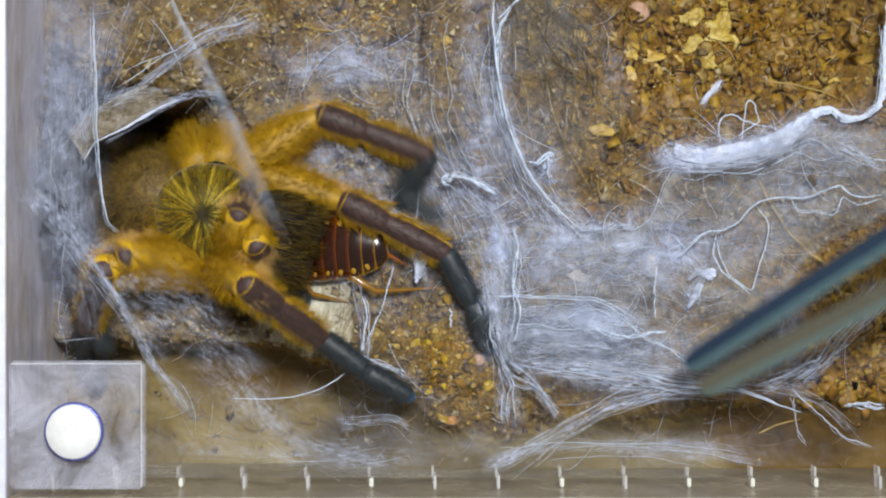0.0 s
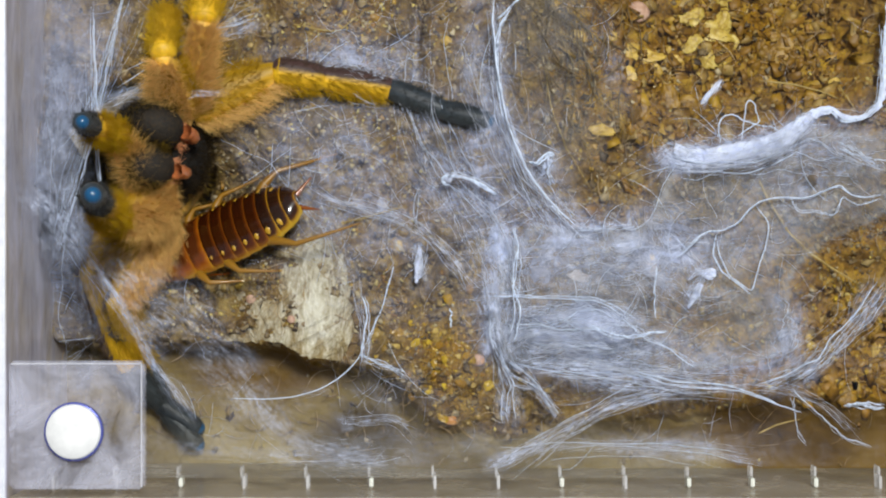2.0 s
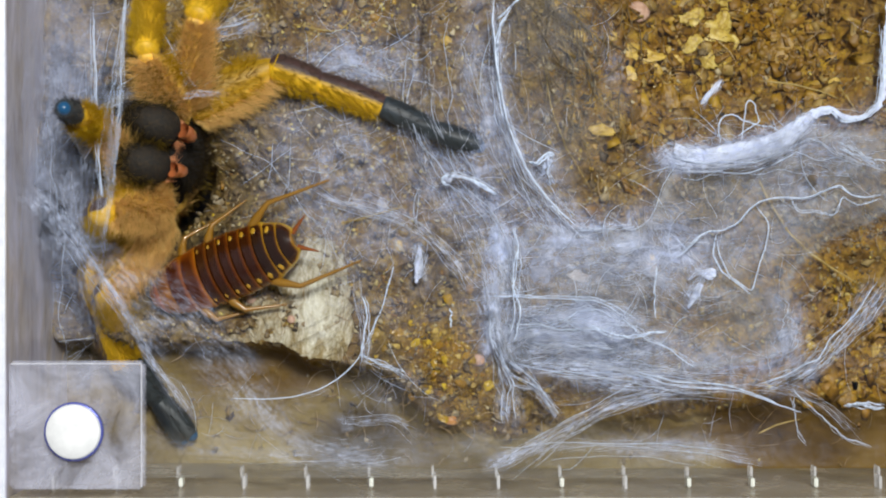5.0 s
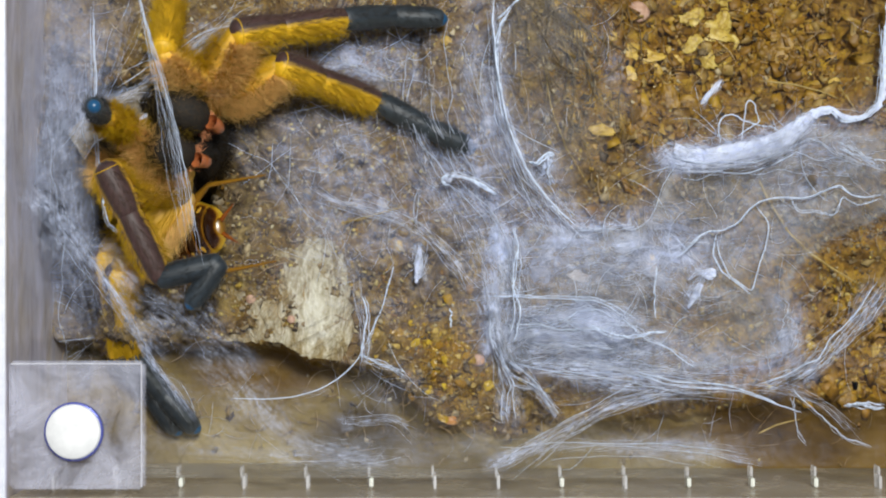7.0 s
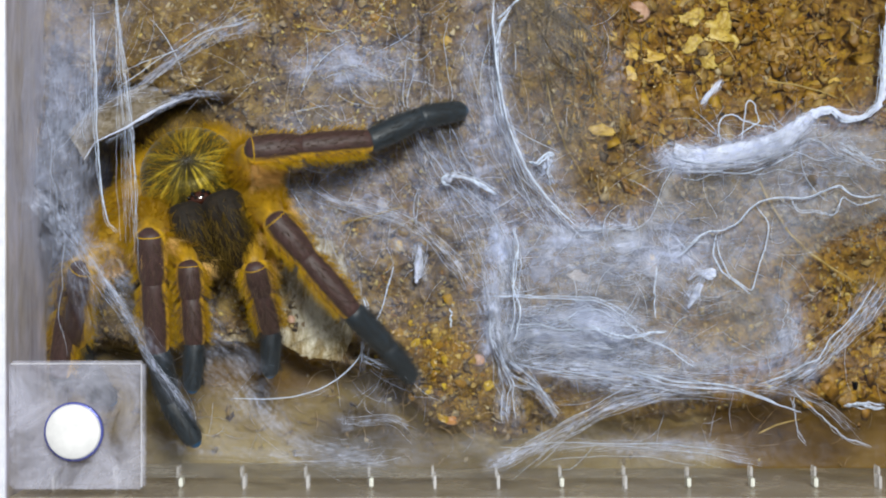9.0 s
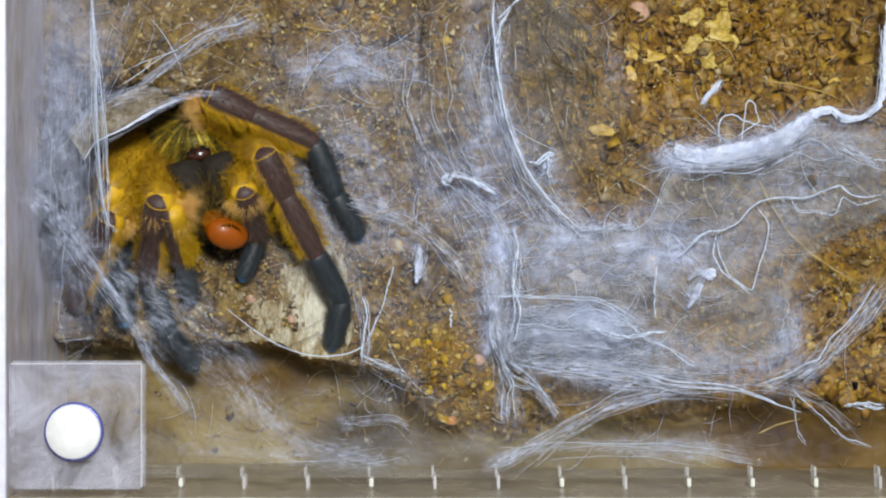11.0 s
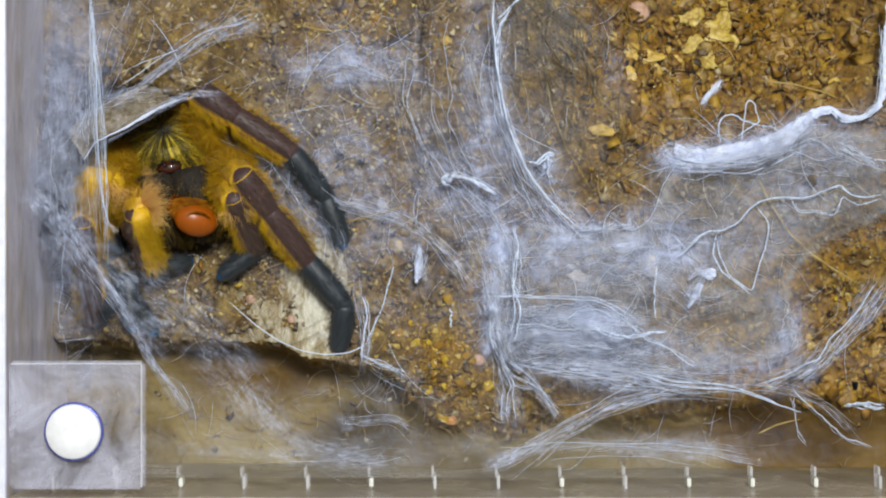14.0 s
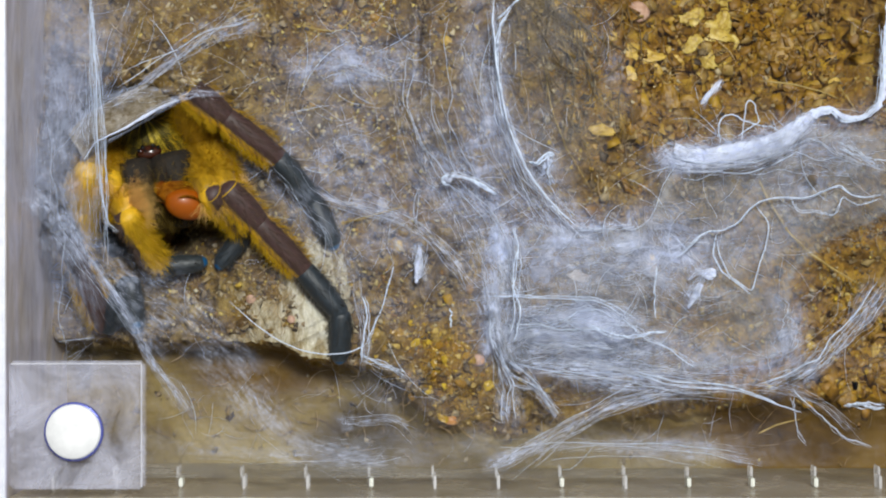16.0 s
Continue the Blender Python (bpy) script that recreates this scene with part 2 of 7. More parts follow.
GOLD = island_palette("golden_grains", [(0.50, 0.31, 0.015), (0.36, 0.19, 0.008), (0.66, 0.46, 0.03), (0.46, 0.27, 0.04), (0.24, 0.13, 0.006), (0.56, 0.40, 0.14), (0.17, 0.09, 0.006), (0.34, 0.17, 0.015)], 0.35)
GOLD_PIECE = piece_palette("golden_grain", [(0.48, 0.30, 0.012), (0.34, 0.18, 0.006), (0.66, 0.46, 0.025), (0.40, 0.24, 0.02), (0.22, 0.12, 0.005), (0.56, 0.40, 0.10), (0.17, 0.09, 0.005), (0.32, 0.17, 0.01)], 0.32)
PALE_GRAIN = island_palette("pale_grains", [(0.62, 0.50, 0.20), (0.50, 0.38, 0.10), (0.66, 0.60, 0.42), (0.42, 0.34, 0.20), (0.70, 0.55, 0.12)], 0.5)
FIBRE = island_palette("coir_fibres", [(0.34, 0.22, 0.09), (0.46, 0.30, 0.10), (0.24, 0.14, 0.05), (0.52, 0.38, 0.2)], 0.6)
LEAF = island_palette("dry_flakes", [(0.34, 0.175, 0.006), (0.46, 0.28, 0.025), (0.20, 0.10, 0.005), (0.28, 0.145, 0.008), (0.40, 0.27, 0.07), (0.17, 0.082, 0.004), (0.31, 0.155, 0.010), (0.24, 0.12, 0.006)], 0.55)
ROOTS = island_palette("dark_root_fibres", [(0.10, 0.066, 0.024), (0.14, 0.095, 0.035), (0.18, 0.125, 0.055), (0.26, 0.19, 0.09)], 0.6)
SILK_FILM = silk_material("silk_film", (0.60, 0.68, 0.96), 0.86)
SILK = plain("silk_thread", (0.63, 0.72, 1.0), 0.5)
SILK_FINE = plain("silk_thread_fine", (0.60, 0.64, 0.76), 0.5)
SILK_DENSE = mottled("dense_silk", (0.56, 0.64, 0.98), (0.72, 0.79, 1.0), (0.86, 0.90, 1.0), 700, 0.7, 1.0, 2600, stretch=(0.6, 2, 1))
CRUST = mottled("silk_bound_crust", (0.06, 0.038, 0.014), (0.19, 0.145, 0.075), (0.42, 0.39, 0.35), 330, 0.8, 0.8, 1500)
PINK_STONE = mottled("pinkish_stone", (0.38, 0.22, 0.14), (0.52, 0.32, 0.22), (0.62, 0.42, 0.32), 400, 0.5)
GOLD_STONE = mottled("golden_stone", (0.30, 0.17, 0.02), (0.52, 0.34, 0.05), (0.70, 0.50, 0.12), 500, 0.45)
ORANGE_STONE = mottled("orange_stone", (0.35, 0.13, 0.02), (0.55, 0.24, 0.05), (0.66, 0.36, 0.12), 500, 0.45)
SHELL_BIT = mottled("pale_fragment", (0.46, 0.38, 0.34), (0.62, 0.55, 0.52), (0.75, 0.70, 0.68), 400, 0.5)
OCHRE_FLAKE = mottled("ochre_flake", (0.10, 0.048, 0.004), (0.22, 0.112, 0.006), (0.38, 0.22, 0.02), 350, 0.5)
PALE_FLAKE = mottled("pale_yellow_flake", (0.26, 0.15, 0.008), (0.50, 0.345, 0.035), (0.70, 0.56, 0.18), 330, 0.5)
STRAW = mottled("dry_straw", (0.22, 0.14, 0.03), (0.37, 0.26, 0.075), (0.52, 0.40, 0.17), 600, 0.5)
PALE_WOOD = wood_material()
ACRYLIC_WARM = acrylic("hazed_front_plastic", (0.60, 0.53, 0.42), 0.52, 0.2, (1, 6, 1), (0.50, 0.42, 0.26))
ACRYLIC_WALL = acrylic("hazed_wall_plastic", (0.62, 0.61, 0.74), 0.84, 0.2, (2.2, 0.8, 2.2), (0.56, 0.48, 0.37))
ACRYLIC_BLOCK = acrylic("clear_block_plastic", (0.62, 0.63, 0.78), 0.20, 0.1)
RIB_FAINT = acrylic("faint_rib_plastic", (0.74, 0.74, 0.80), 0.42, 0.15)
ACRYLIC_EDGE = plain("polished_plastic_edge", (0.80, 0.82, 0.98), 0.2)
BLOCK_EDGE = acrylic("block_edge", (0.66, 0.66, 0.72), 0.5, 0.2)
# Brighter copy of the rib plastic, with the ribs' highlights put into its colour.
RIB_GLINT = acrylic("rib_plastic_glint", (0.74, 0.77, 0.70), 0.8, 0.2)
# Shiny metal face: the light it reflects is put in as plain white.
MAGNET_GLARE = plain("magnet_face_glare", (0.93, 0.93, 0.95), 0.35)
MAGNET_RIM = plain("blue_magnet_rim", (0.10, 0.12, 0.45), 0.25, 0.3)
TABLE = mottled("table_wood", (0.15, 0.1, 0.06), (0.25, 0.18, 0.11), (0.3, 0.22, 0.15), 20, 0.6)
# Steel without metal reflection: its shine and shade are put into four matte colours.
STEEL_SHADE = plain("painted_steel_shade", (0.006, 0.022, 0.050), 0.62, 0, 0, 0.25)
STEEL_SHINE = plain("painted_steel_shine", (0.10, 0.17, 0.19), 0.62, 0, 0, 0.25)
STEEL_SHADE_DULL = plain("dull_painted_steel_shade", (0.085, 0.078, 0.055), 0.62, 0, 0, 0.25)
STEEL_SHINE_GREEN = plain("greenish_painted_steel_shine", (0.13, 0.18, 0.17), 0.62, 0, 0, 0.25)
CARAPACE = carapace_material()
FEMUR = limb_material("femur_amber", (0.33, 0.185, 0.002), (0.44, 0.24, 0.004), 0.2, under=(0.86, 0.50, 0.07))
SHIN = limb_material("maroon_shin", (0.050, 0.024, 0.021), (0.64, 0.37, 0.008), 0.40)
FOOT = limb_material("slate_foot", (0.018, 0.026, 0.034), (0.028, 0.036, 0.040), 0.1, 0.5)
PAD = plain("blue_foot_pad", (0.008, 0.075, 0.18), 0.3, 0, 0.4)
HAIR_PALE = plain("peach_setae", (0.94, 0.55, 0.18), 0.6, 0, 0, 0.3)
HAIR_GOLD = plain("gold_setae", (0.50, 0.30, 0.005), 0.6, 0, 0, 0.25)
HAIR_AMBER = plain("amber_setae", (0.44, 0.25, 0.004), 0.6, 0, 0, 0.25)
HAIR_BROWN = plain("brown_setae", (0.10, 0.06, 0.04), 0.6)
HAIR_DARK = plain("dark_setae", (0.03, 0.03, 0.028), 0.6)
HAIR_OLIVE = plain("olive_setae", (0.19, 0.12, 0.010), 0.5, 0, 0, 0.3)
HAIR_JAW = plain("jaw_setae", (0.022, 0.013, 0.004), 0.8, 0, 0, 0.2)
CLYPEUS = plain("glossy_red_brown_mound", (0.045, 0.012, 0.005), 0.18, 0, 0.6)
JAW = mottled("dark_jaw", (0.005, 0.004, 0.003), (0.010, 0.007, 0.004), (0.035, 0.020, 0.006), 900, 0.8, 0.6, 2500, stretch=(1.6, 0.12, 1.6))
FANG = plain("fang_orange_brown", (0.46, 0.14, 0.045), 0.3, 0, 0.5)
LIP = plain("orange_mouth_fringe", (0.60, 0.24, 0.10), 0.6)
EYE_BLACK = plain("eye_black", (0.006, 0.006, 0.006), 0.08, 0, 0.6)
BELLY = mottled("dark_sternum", (0.003, 0.002, 0.002), (0.007, 0.005, 0.003), (0.016, 0.011, 0.006), 900, 0.85)
ABDOMEN = mottled("amber_abdomen", (0.03, 0.019, 0.005), (0.10, 0.06, 0.012), (0.26, 0.16, 0.03), 500, 0.6, 0.5, 2200)
SHELL = tergite_material("glossy_brown_shell", [(0.06, (0.46, 0.23, 0.015)), (0.24, (0.22, 0.070, 0.004)), (0.46, (0.085, 0.018, 0.002)), (0.9, (0.030, 0.006, 0.001))])
SHELL_TAIL = tergite_material("amber_tail_shell", [(0.1, (0.55, 0.34, 0.02)), (0.34, (0.32, 0.15, 0.010)), (0.50, (0.05, 0.014, 0.003)), (0.9, (0.018, 0.006, 0.003))])
THORAX = tergite_material("rust_thorax_shell", [(0.05, (0.50, 0.26, 0.015)), (0.25, (0.36, 0.125, 0.005)), (0.6, (0.22, 0.052, 0.003)), (1.0, (0.06, 0.012, 0.002))], 1.3, 260)
SHIELD = mottled("rust_shield", (0.04, 0.010, 0.002), (0.22, 0.062, 0.004), (0.44, 0.19, 0.010), 230, 0.2, 0.1, 1500, coat=0.4)
SHELL_RED = plain("orange_red_shield", (0.31, 0.070, 0.001), 0.4, 0, 0.15, 0.3)
SHELL_RUST = plain("rust_shell", (0.24, 0.062, 0.008), 0.25, 0, 0.5)
AMBER = plain("amber_leg", (0.26, 0.125, 0.010), 0.3, 0, 0.4)
SPOT = plain("yellow_spot", (0.50, 0.28, 0.02), 0.3, 0, 0.4)


# ---------------------------------------------------------------- mesh helpers
def mesh_of(name, verts, faces, mats, index=None, smooth=True, attrs=None):
    me = bpy.data.meshes.new(name)
    me.from_pydata([tuple(v) for v in verts], [], [tuple(f) for f in faces])
    for m in mats:
        me.materials.append(m)
    if index is not None:
        me.polygons.foreach_set("material_index", np.asarray(index, dtype=np.int32))
    me.polygons.foreach_set("use_smooth", np.full(len(me.polygons), smooth))
    for k, vals in (attrs or {}).items():
        a = me.attributes.new(k, "FLOAT", "POINT")
        a.data.foreach_set("value", np.asarray(vals, dtype=np.float32))
    me.update()
    return me


def part(name, me, parent=None, label="", m=None):
    ob = new(name, me)
    ob.parent = parent
    if m is not None:
        ob.matrix_basis = m
    return tagged(ob, label) if label else ob


def merged(pieces):
    """Joins (verts, faces, material index, upper) tuples into one set of arrays."""
    V, F, I, A, n = [], [], [], [], 0
    for v, f, i, a in pieces:
        v = np.asarray(v, float)
        V.append(v)
        F += [tuple(int(x) + n for x in q) for q in f]
        I += [i] * len(f) if np.isscalar(i) else list(i)
        A.append(np.full(len(v), a, float) if np.isscalar(a) else np.asarray(a, float))
        n += len(v)
    return np.vstack(V), F, I, np.concatenate(A)


def tubes(paths, radii, sides=3):
    """Vectorised thin tubes: paths N x K x 3, radii N x K."""
    P = np.asarray(paths, float)
    R = np.asarray(radii, float)
    N, K, _ = P.shape
    T = np.gradient(P, axis=1)
    T /= np.linalg.norm(T, axis=2, keepdims=True) + 1e-12
    up = np.where(np.abs(T[..., 2:3]) < 0.8, np.array([0, 0, 1.0]), np.array([1.0, 0, 0]))
    A = np.cross(T, up)
    A /= np.linalg.norm(A, axis=2, keepdims=True) + 1e-12
    B = np.cross(T, A)
    ang = np.arange(sides) * 2 * np.pi / sides
    V = P[:, :, None, :] + R[:, :, None, None] * (np.cos(ang)[None, None, :, None] * A[:, :, None, :] + np.sin(ang)[None, None, :, None] * B[:, :, None, :])
    V = V.reshape(-1, 3)
    n, k, s = np.meshgrid(np.arange(N), np.arange(K - 1), np.arange(sides), indexing="ij")
    a = (n * K + k) * sides + s
    b = (n * K + k) * sides + (s + 1) % sides
    F = np.stack([a, b, b + sides, a + sides], -1).reshape(-1, 4)
    return V, F


def lathe(profile, sides=16, flat=1.0, bend=None):
    """Closed body along +y from (y, radius) pairs; returns verts, faces, upperness."""
    prof = np.asarray(profile, float)
    ang = np.arange(sides) * 2 * np.pi / sides
    V, U = [], []
    for y, r in prof:
        for a in ang:
            V.append((r * math.cos(a), y, r * math.sin(a) * flat + (bend(y) if bend else 0)))
            U.append(math.sin(a))
    K = len(prof)
    F = [(k * sides + s, k * sides + (s + 1) % sides, (k + 1) * sides + (s + 1) % sides, (k + 1) * sides + s) for k in range(K - 1) for s in range(sides)]
    F.append(tuple(range(sides - 1, -1, -1))[::-1][::-1])
    F.append(tuple((K - 1) * sides + s for s in range(sides)))
    F = [tuple(reversed(f)) for f in F]
    return np.array(V), F, np.array(U)


def ball(rx, ry, rz, seg=20, rings=12, at=(0, 0, 0)):
    V, F, U = [], [], []
    for i in range(rings + 1):
        th = math.pi * i / rings
        for j in range(seg):
            ph = 2 * math.pi * j / seg
            V.append((at[0] + rx * math.sin(th) * math.cos(ph), at[1] + ry * math.sin(th) * math.sin(ph), at[2] + rz * math.cos(th)))
            U.append(math.cos(th))
    for i in range(rings):
        for j in range(seg):
            F.append((i * seg + j, (i + 1) * seg + j, (i + 1) * seg + (j + 1) % seg, i * seg + (j + 1) % seg))
    return np.array(V), F, np.array(U)


def hairs(roots, dirs, length, radius, rng, droop=0.25):
    """Tapering setae from roots along dirs."""
    n = len(roots)
    L = length * rng.uniform(0.55, 1.2, n)[:, None]
    d = dirs + rng.normal(0, 0.22, (n, 3))
    d /= np.linalg.norm(d, axis=1, keepdims=True)
    side = rng.normal(0, droop, (n, 3))
    P = np.stack([roots, roots + d * L * 0.55, roots + d * L + side * L * 0.5], 1)
    R = np.tile([radius, radius * 0.75, radius * 0.12], (n, 1))
    return tubes(P, R)


def box_bm(sx, sy, sz, bevel=0.0005, at=(0, 0, 0)):
    bm = bmesh.new()
    bmesh.ops.create_cube(bm, size=1, matrix=Matrix.Translation(at) @ Matrix.Diagonal((sx, sy, sz, 1)))
    if bevel:
        bmesh.ops.bevel(bm, geom=bm.edges[:], offset=bevel, segments=2, affect="EDGES")
    return bm


def bm_mesh(name, bm, mat):
    me = bpy.data.meshes.new(name)
    bm.to_mesh(me)
    bm.free()
    me.materials.append(mat)
    return me


# ---------------------------------------------------------------- relief
def hash2(i, j, seed):
    h = (i.astype(np.int64) * 374761393 + j.astype(np.int64) * 668265263 + seed * 982451653) & 0x7FFFFFFF
    h = ((h ^ (h >> 13)) * 1274126177) & 0x7FFFFFFF
    return ((h ^ (h >> 16)) & 0xFFFF) / 65535.0


def value_noise(u, v, seed=0):
    i, j = np.floor(u), np.floor(v)
    f, g = u - i, v - j
    f, g = f * f * (3 - 2 * f), g * g * (3 - 2 * g)
    a, b = hash2(i, j, seed), hash2(i + 1, j, seed)
    c, d = hash2(i, j + 1, seed), hash2(i + 1, j + 1, seed)
    return (a * (1 - f) + b * f) * (1 - g) + (c * (1 - f) + d * f) * g - 0.5


def fbm(u, v, octaves=4, seed=0):
    z, a = 0.0, 1.0
    for o in range(octaves):
        z = z + a * value_noise(u * 2 ** o, v * 2 ** o, seed + o)
        a *= 0.5
    return z


def smooth(x, a, b):
    x = np.clip((x - a) / (b - a), 0, 1)
    return x * x * (3 - 2 * x)


def bell(u, v, cu, cv, ru, rv, turn=0.0):
    c, s = math.cos(radians(turn)), math.sin(radians(turn))
    du, dv = (u - cu), (v - cv)
    p, q = (c * du + s * dv) / ru, (-s * du + c * dv) / rv
    return np.exp(-(p * p + q * q))


def trench_edge(u):
    return np.interp(u, [60, 300, 500, 545, 690, 760, 900, 1000, 1200, 1400, 1600, 1900], [600, 604, 606, 634, 655, 735, 765, 735, 725, 690, 700, 700])


def lip_edge(u):
    """Crusted upper lip of the burrow mouth."""
    return np.interp(u, [94, 180, 209, 266, 323, 370, 437, 500, 560], [345, 300, 265, 223, 194, 179, 183, 200, 215])


def bare_floor(u, v):
    """Where the box floor along the front wall lies bare."""
    return smooth(v - trench_edge(u) + 8 * fbm(u / 12, v / 12, 2, 3), 0, 22)


def height(u, v):
    """Soil level in metres over the plan."""
    u, v = np.asarray(u, float), np.asarray(v, float)
    z = 0.0030 * fbm(u / 110, v / 110, 3, 1) + 0.0016 * fbm(u / 26, v / 26, 3, 7) + 0.0007 * fbm(u / 8, v / 8, 2, 11)
    bare = bare_floor(u, v)
    z = z * (1 - 0.75 * bare)
    r = np.hypot((u - 248) / 116, (v - 292) / 130) + 0.08 * fbm(u / 60, v / 60, 2, 5)
    z = z - 0.026 * (1 - smooth(r, 0.5, 1.12))
    z = z - 0.007 * bell(u, v, 350, 345, 85, 80) - 0.012 * bell(u, v, 268, 400, 60, 75)
    over = lip_edge(u) - v + 7 * fbm(u / 9, v / 9, 2, 61)
    z = z + 0.0105 * smooth(over, 0, 13) * (1 - smooth(u, 345, 450)) * (1 - 0.55 * smooth(over, 60, 220))
    z = z + 0.0022 * bell(u, v, 610, 250, 160, 120)
    z = z - 0.0085 * (1 - 0.62 * smooth(u, 560, 700)) * smooth(v - trench_edge(u) + 10 * fbm(u / 14, v / 14, 2, 3), -4 - 14 * smooth(u, 620, 760), 26 + 50 * smooth(u, 620, 760))
    z = z - 0.0045 * bell(u, v, 738, 40, 13, 120) - 0.003 * bell(u, v, 705, 75, 30, 8, -25)
    z = z - 0.009 * smooth(bell(u, v, 1330, 30, 290, 210), 0.35, 0.75)
    z = z - 0.004 * bell(u, v, 1510, 560, 110, 130)
    z = z * (1 - 0.5 * bell(u, v, 560, 540, 70, 90)) + 0.004 * bell(u, v, 800, 650, 80, 70)
    z = z + 0.003 * bell(u, v, 880, 150, 45, 260, 8) + 0.002 * bell(u, v, 1030, 450, 200, 90)
    return z


def ochre(u, v):
    o = smooth(bell(u, v, 1330, 40, 330, 260), 0.25, 0.7) + 1.1 * smooth(bell(u, v, 1510, 715, 240, 160), 0.2, 0.6)
    o = o + 0.8 * bell(u, v, 790, 640, 90, 80) + 0.35 * bell(u, v, 1000, 220, 130, 180) + 0.4 * bell(u, v, 620, 60, 180, 70)
    # The bell at 470, 668 paints shade onto the floor under the slab's edge.
    o = o + 0.4 * bell(u, v, 1260, 560, 300, 150) + 0.6 * bell(u, v, 1510, 520, 110, 170) + 1.2 * bell(u, v, 1520, 770, 230, 110) + 1.2 * bell(u, v, 470, 668, 150, 55) - 0.8 * bell(u, v, 690, 690, 80, 50)
    return np.clip(o + 0.5 * fbm(u / 70, v / 70, 3, 21) + 0.18, 0, 1)


def axis(lo, hi, d_lo, d_hi, dense, coarse):
    return np.concatenate([np.arange(lo, d_lo, coarse), np.arange(d_lo, d_hi, dense), np.arange(d_hi, hi + coarse, coarse)])


def grid_faces(nu, nv):
    i, j = np.meshgrid(np.arange(nv - 1), np.arange(nu - 1), indexing="ij")
    a = i * nu + j
    return np.stack([a, a + nu, a + nu + 1, a + 1], -1).reshape(-1, 4)


WALL_U, WALL_V = 94.0, 834.0


def build_ground():
    us, vs = axis(WALL_U, 1990, WALL_U, 1600, 3.0, 30), axis(-420, WALL_V, -20, WALL_V, 3.0, 30)
    vs = np.append(vs[vs < WALL_V], WALL_V)
    U, V = np.meshgrid(us, vs)
    Z = height(U, V)
    verts = np.stack([(U - 784) * G, (441 - V) * G, Z], -1).reshape(-1, 3)
    me = mesh_of("soil", verts, grid_faces(len(us), len(vs)), [SOIL], attrs={"ochre": ochre(U, V).ravel(), "bare": bare_floor(U, V).ravel()})
    tagged(new("ground", me), "brown packed soil with a burrow, tan and ochre grains", "soil", kind="structure")


def crumbs(name, n, sampler, lo, hi, mat, label, category, flat=0.6, lift=0.2, seed=1, soft=False):
    """Angular loose grains strewn over the soil, joined as one mass."""
    rng = np.random.default_rng(seed)
    u, v = sampler(rng, n)
    keep = (u > WALL_U + 8) & (v < WALL_V - 6) & (rng.uniform(0, 1, n) > 0.93 * bare_floor(u, v)) & (np.hypot(u - 250, v - 300) > 110)
    if name == "soil_crumbs":
        keep &= rng.uniform(0, 1, len(u)) > 0.75 * smooth(bell(u, v, 1340, 40, 330, 260), 0.25, 0.7) + 0.6 * smooth(bell(u, v, 1510, 700, 200, 140), 0.25, 0.65)
    u, v = u[keep], v[keep]
    n = len(u)
    s = G * lo * (hi / lo) ** (rng.uniform(0, 1, n) ** 2.2)
    base = np.array([(-1, -1, -1), (1, -1, -1), (1, 1, -1), (-1, 1, -1), (-1, -1, 1), (1, -1, 1), (1, 1, 1), (-1, 1, 1)], float) * 0.5
    P = base[None] * (1 + rng.uniform(-0.85, 0.45, (n, 8, 3))) + rng.normal(0, 0.12, (n, 8, 3))
    P *= np.stack([rng.uniform(0.7, 1.5, n), rng.uniform(0.6, 1.1, n), rng.uniform(0.5, 1.0, n) * flat], 1)[:, None, :] * s[:, None, None]
    a, b, c = rng.uniform(0, 6.28, n), rng.normal(0, 0.45, n), rng.normal(0, 0.45, n)
    ca, sa, cb, sb, cc, sc = np.cos(a), np.sin(a), np.cos(b), np.sin(b), np.cos(c), np.sin(c)
    zero, one = np.zeros(n), np.ones(n)
    Rz = np.stack([ca, -sa, zero, sa, ca, zero, zero, zero, one], 1).reshape(n, 3, 3)
    Rx = np.stack([one, zero, zero, zero, cb, -sb, zero, sb, cb], 1).reshape(n, 3, 3)
    Ry = np.stack([cc, zero, sc, zero, one, zero, -sc, zero, cc], 1).reshape(n, 3, 3)
    P = np.einsum("nij,nkj->nki", Rz @ Rx @ Ry, P)
    P += np.stack([(u - 784) * G, (441 - v) * G, height(u, v) + s * lift], 1)[:, None, :]
    f = np.array([(0, 3, 2, 1), (4, 5, 6, 7), (0, 1, 5, 4), (1, 2, 6, 5), (2, 3, 7, 6), (3, 0, 4, 7)])
    F = (np.arange(n)[:, None, None] * 8 + f[None]).reshape(-1, 4)
    me = mesh_of(name, P.reshape(-1, 3), F, [mat], smooth=soft)
    return tagged(new(name, me), label, category, kind="stuff")


def on_soil(rng, n):
    """Anywhere but on the bare floor at the front wall's eastern end."""
    u, v = everywhere(rng, n)
    return u, np.where((v > trench_edge(u)) & (u > 1180) & (rng.uniform(0, 1, len(u)) < 0.85), v - 400, v)


def everywhere(rng, n):
    return rng.uniform(95, 1640, n), rng.uniform(-30, 822, n)


def patches(spots):
    def pick(rng, n):
        w = np.array([s[4] for s in spots], float)
        k = rng.choice(len(spots), n, p=w / w.sum())
        s = np.array([q[:4] for q in spots], float)[k]
        return s[:, 0] + rng.normal(0, 1, n) * s[:, 2], s[:, 1] + rng.normal(0, 1, n) * s[:, 3]
    return pick


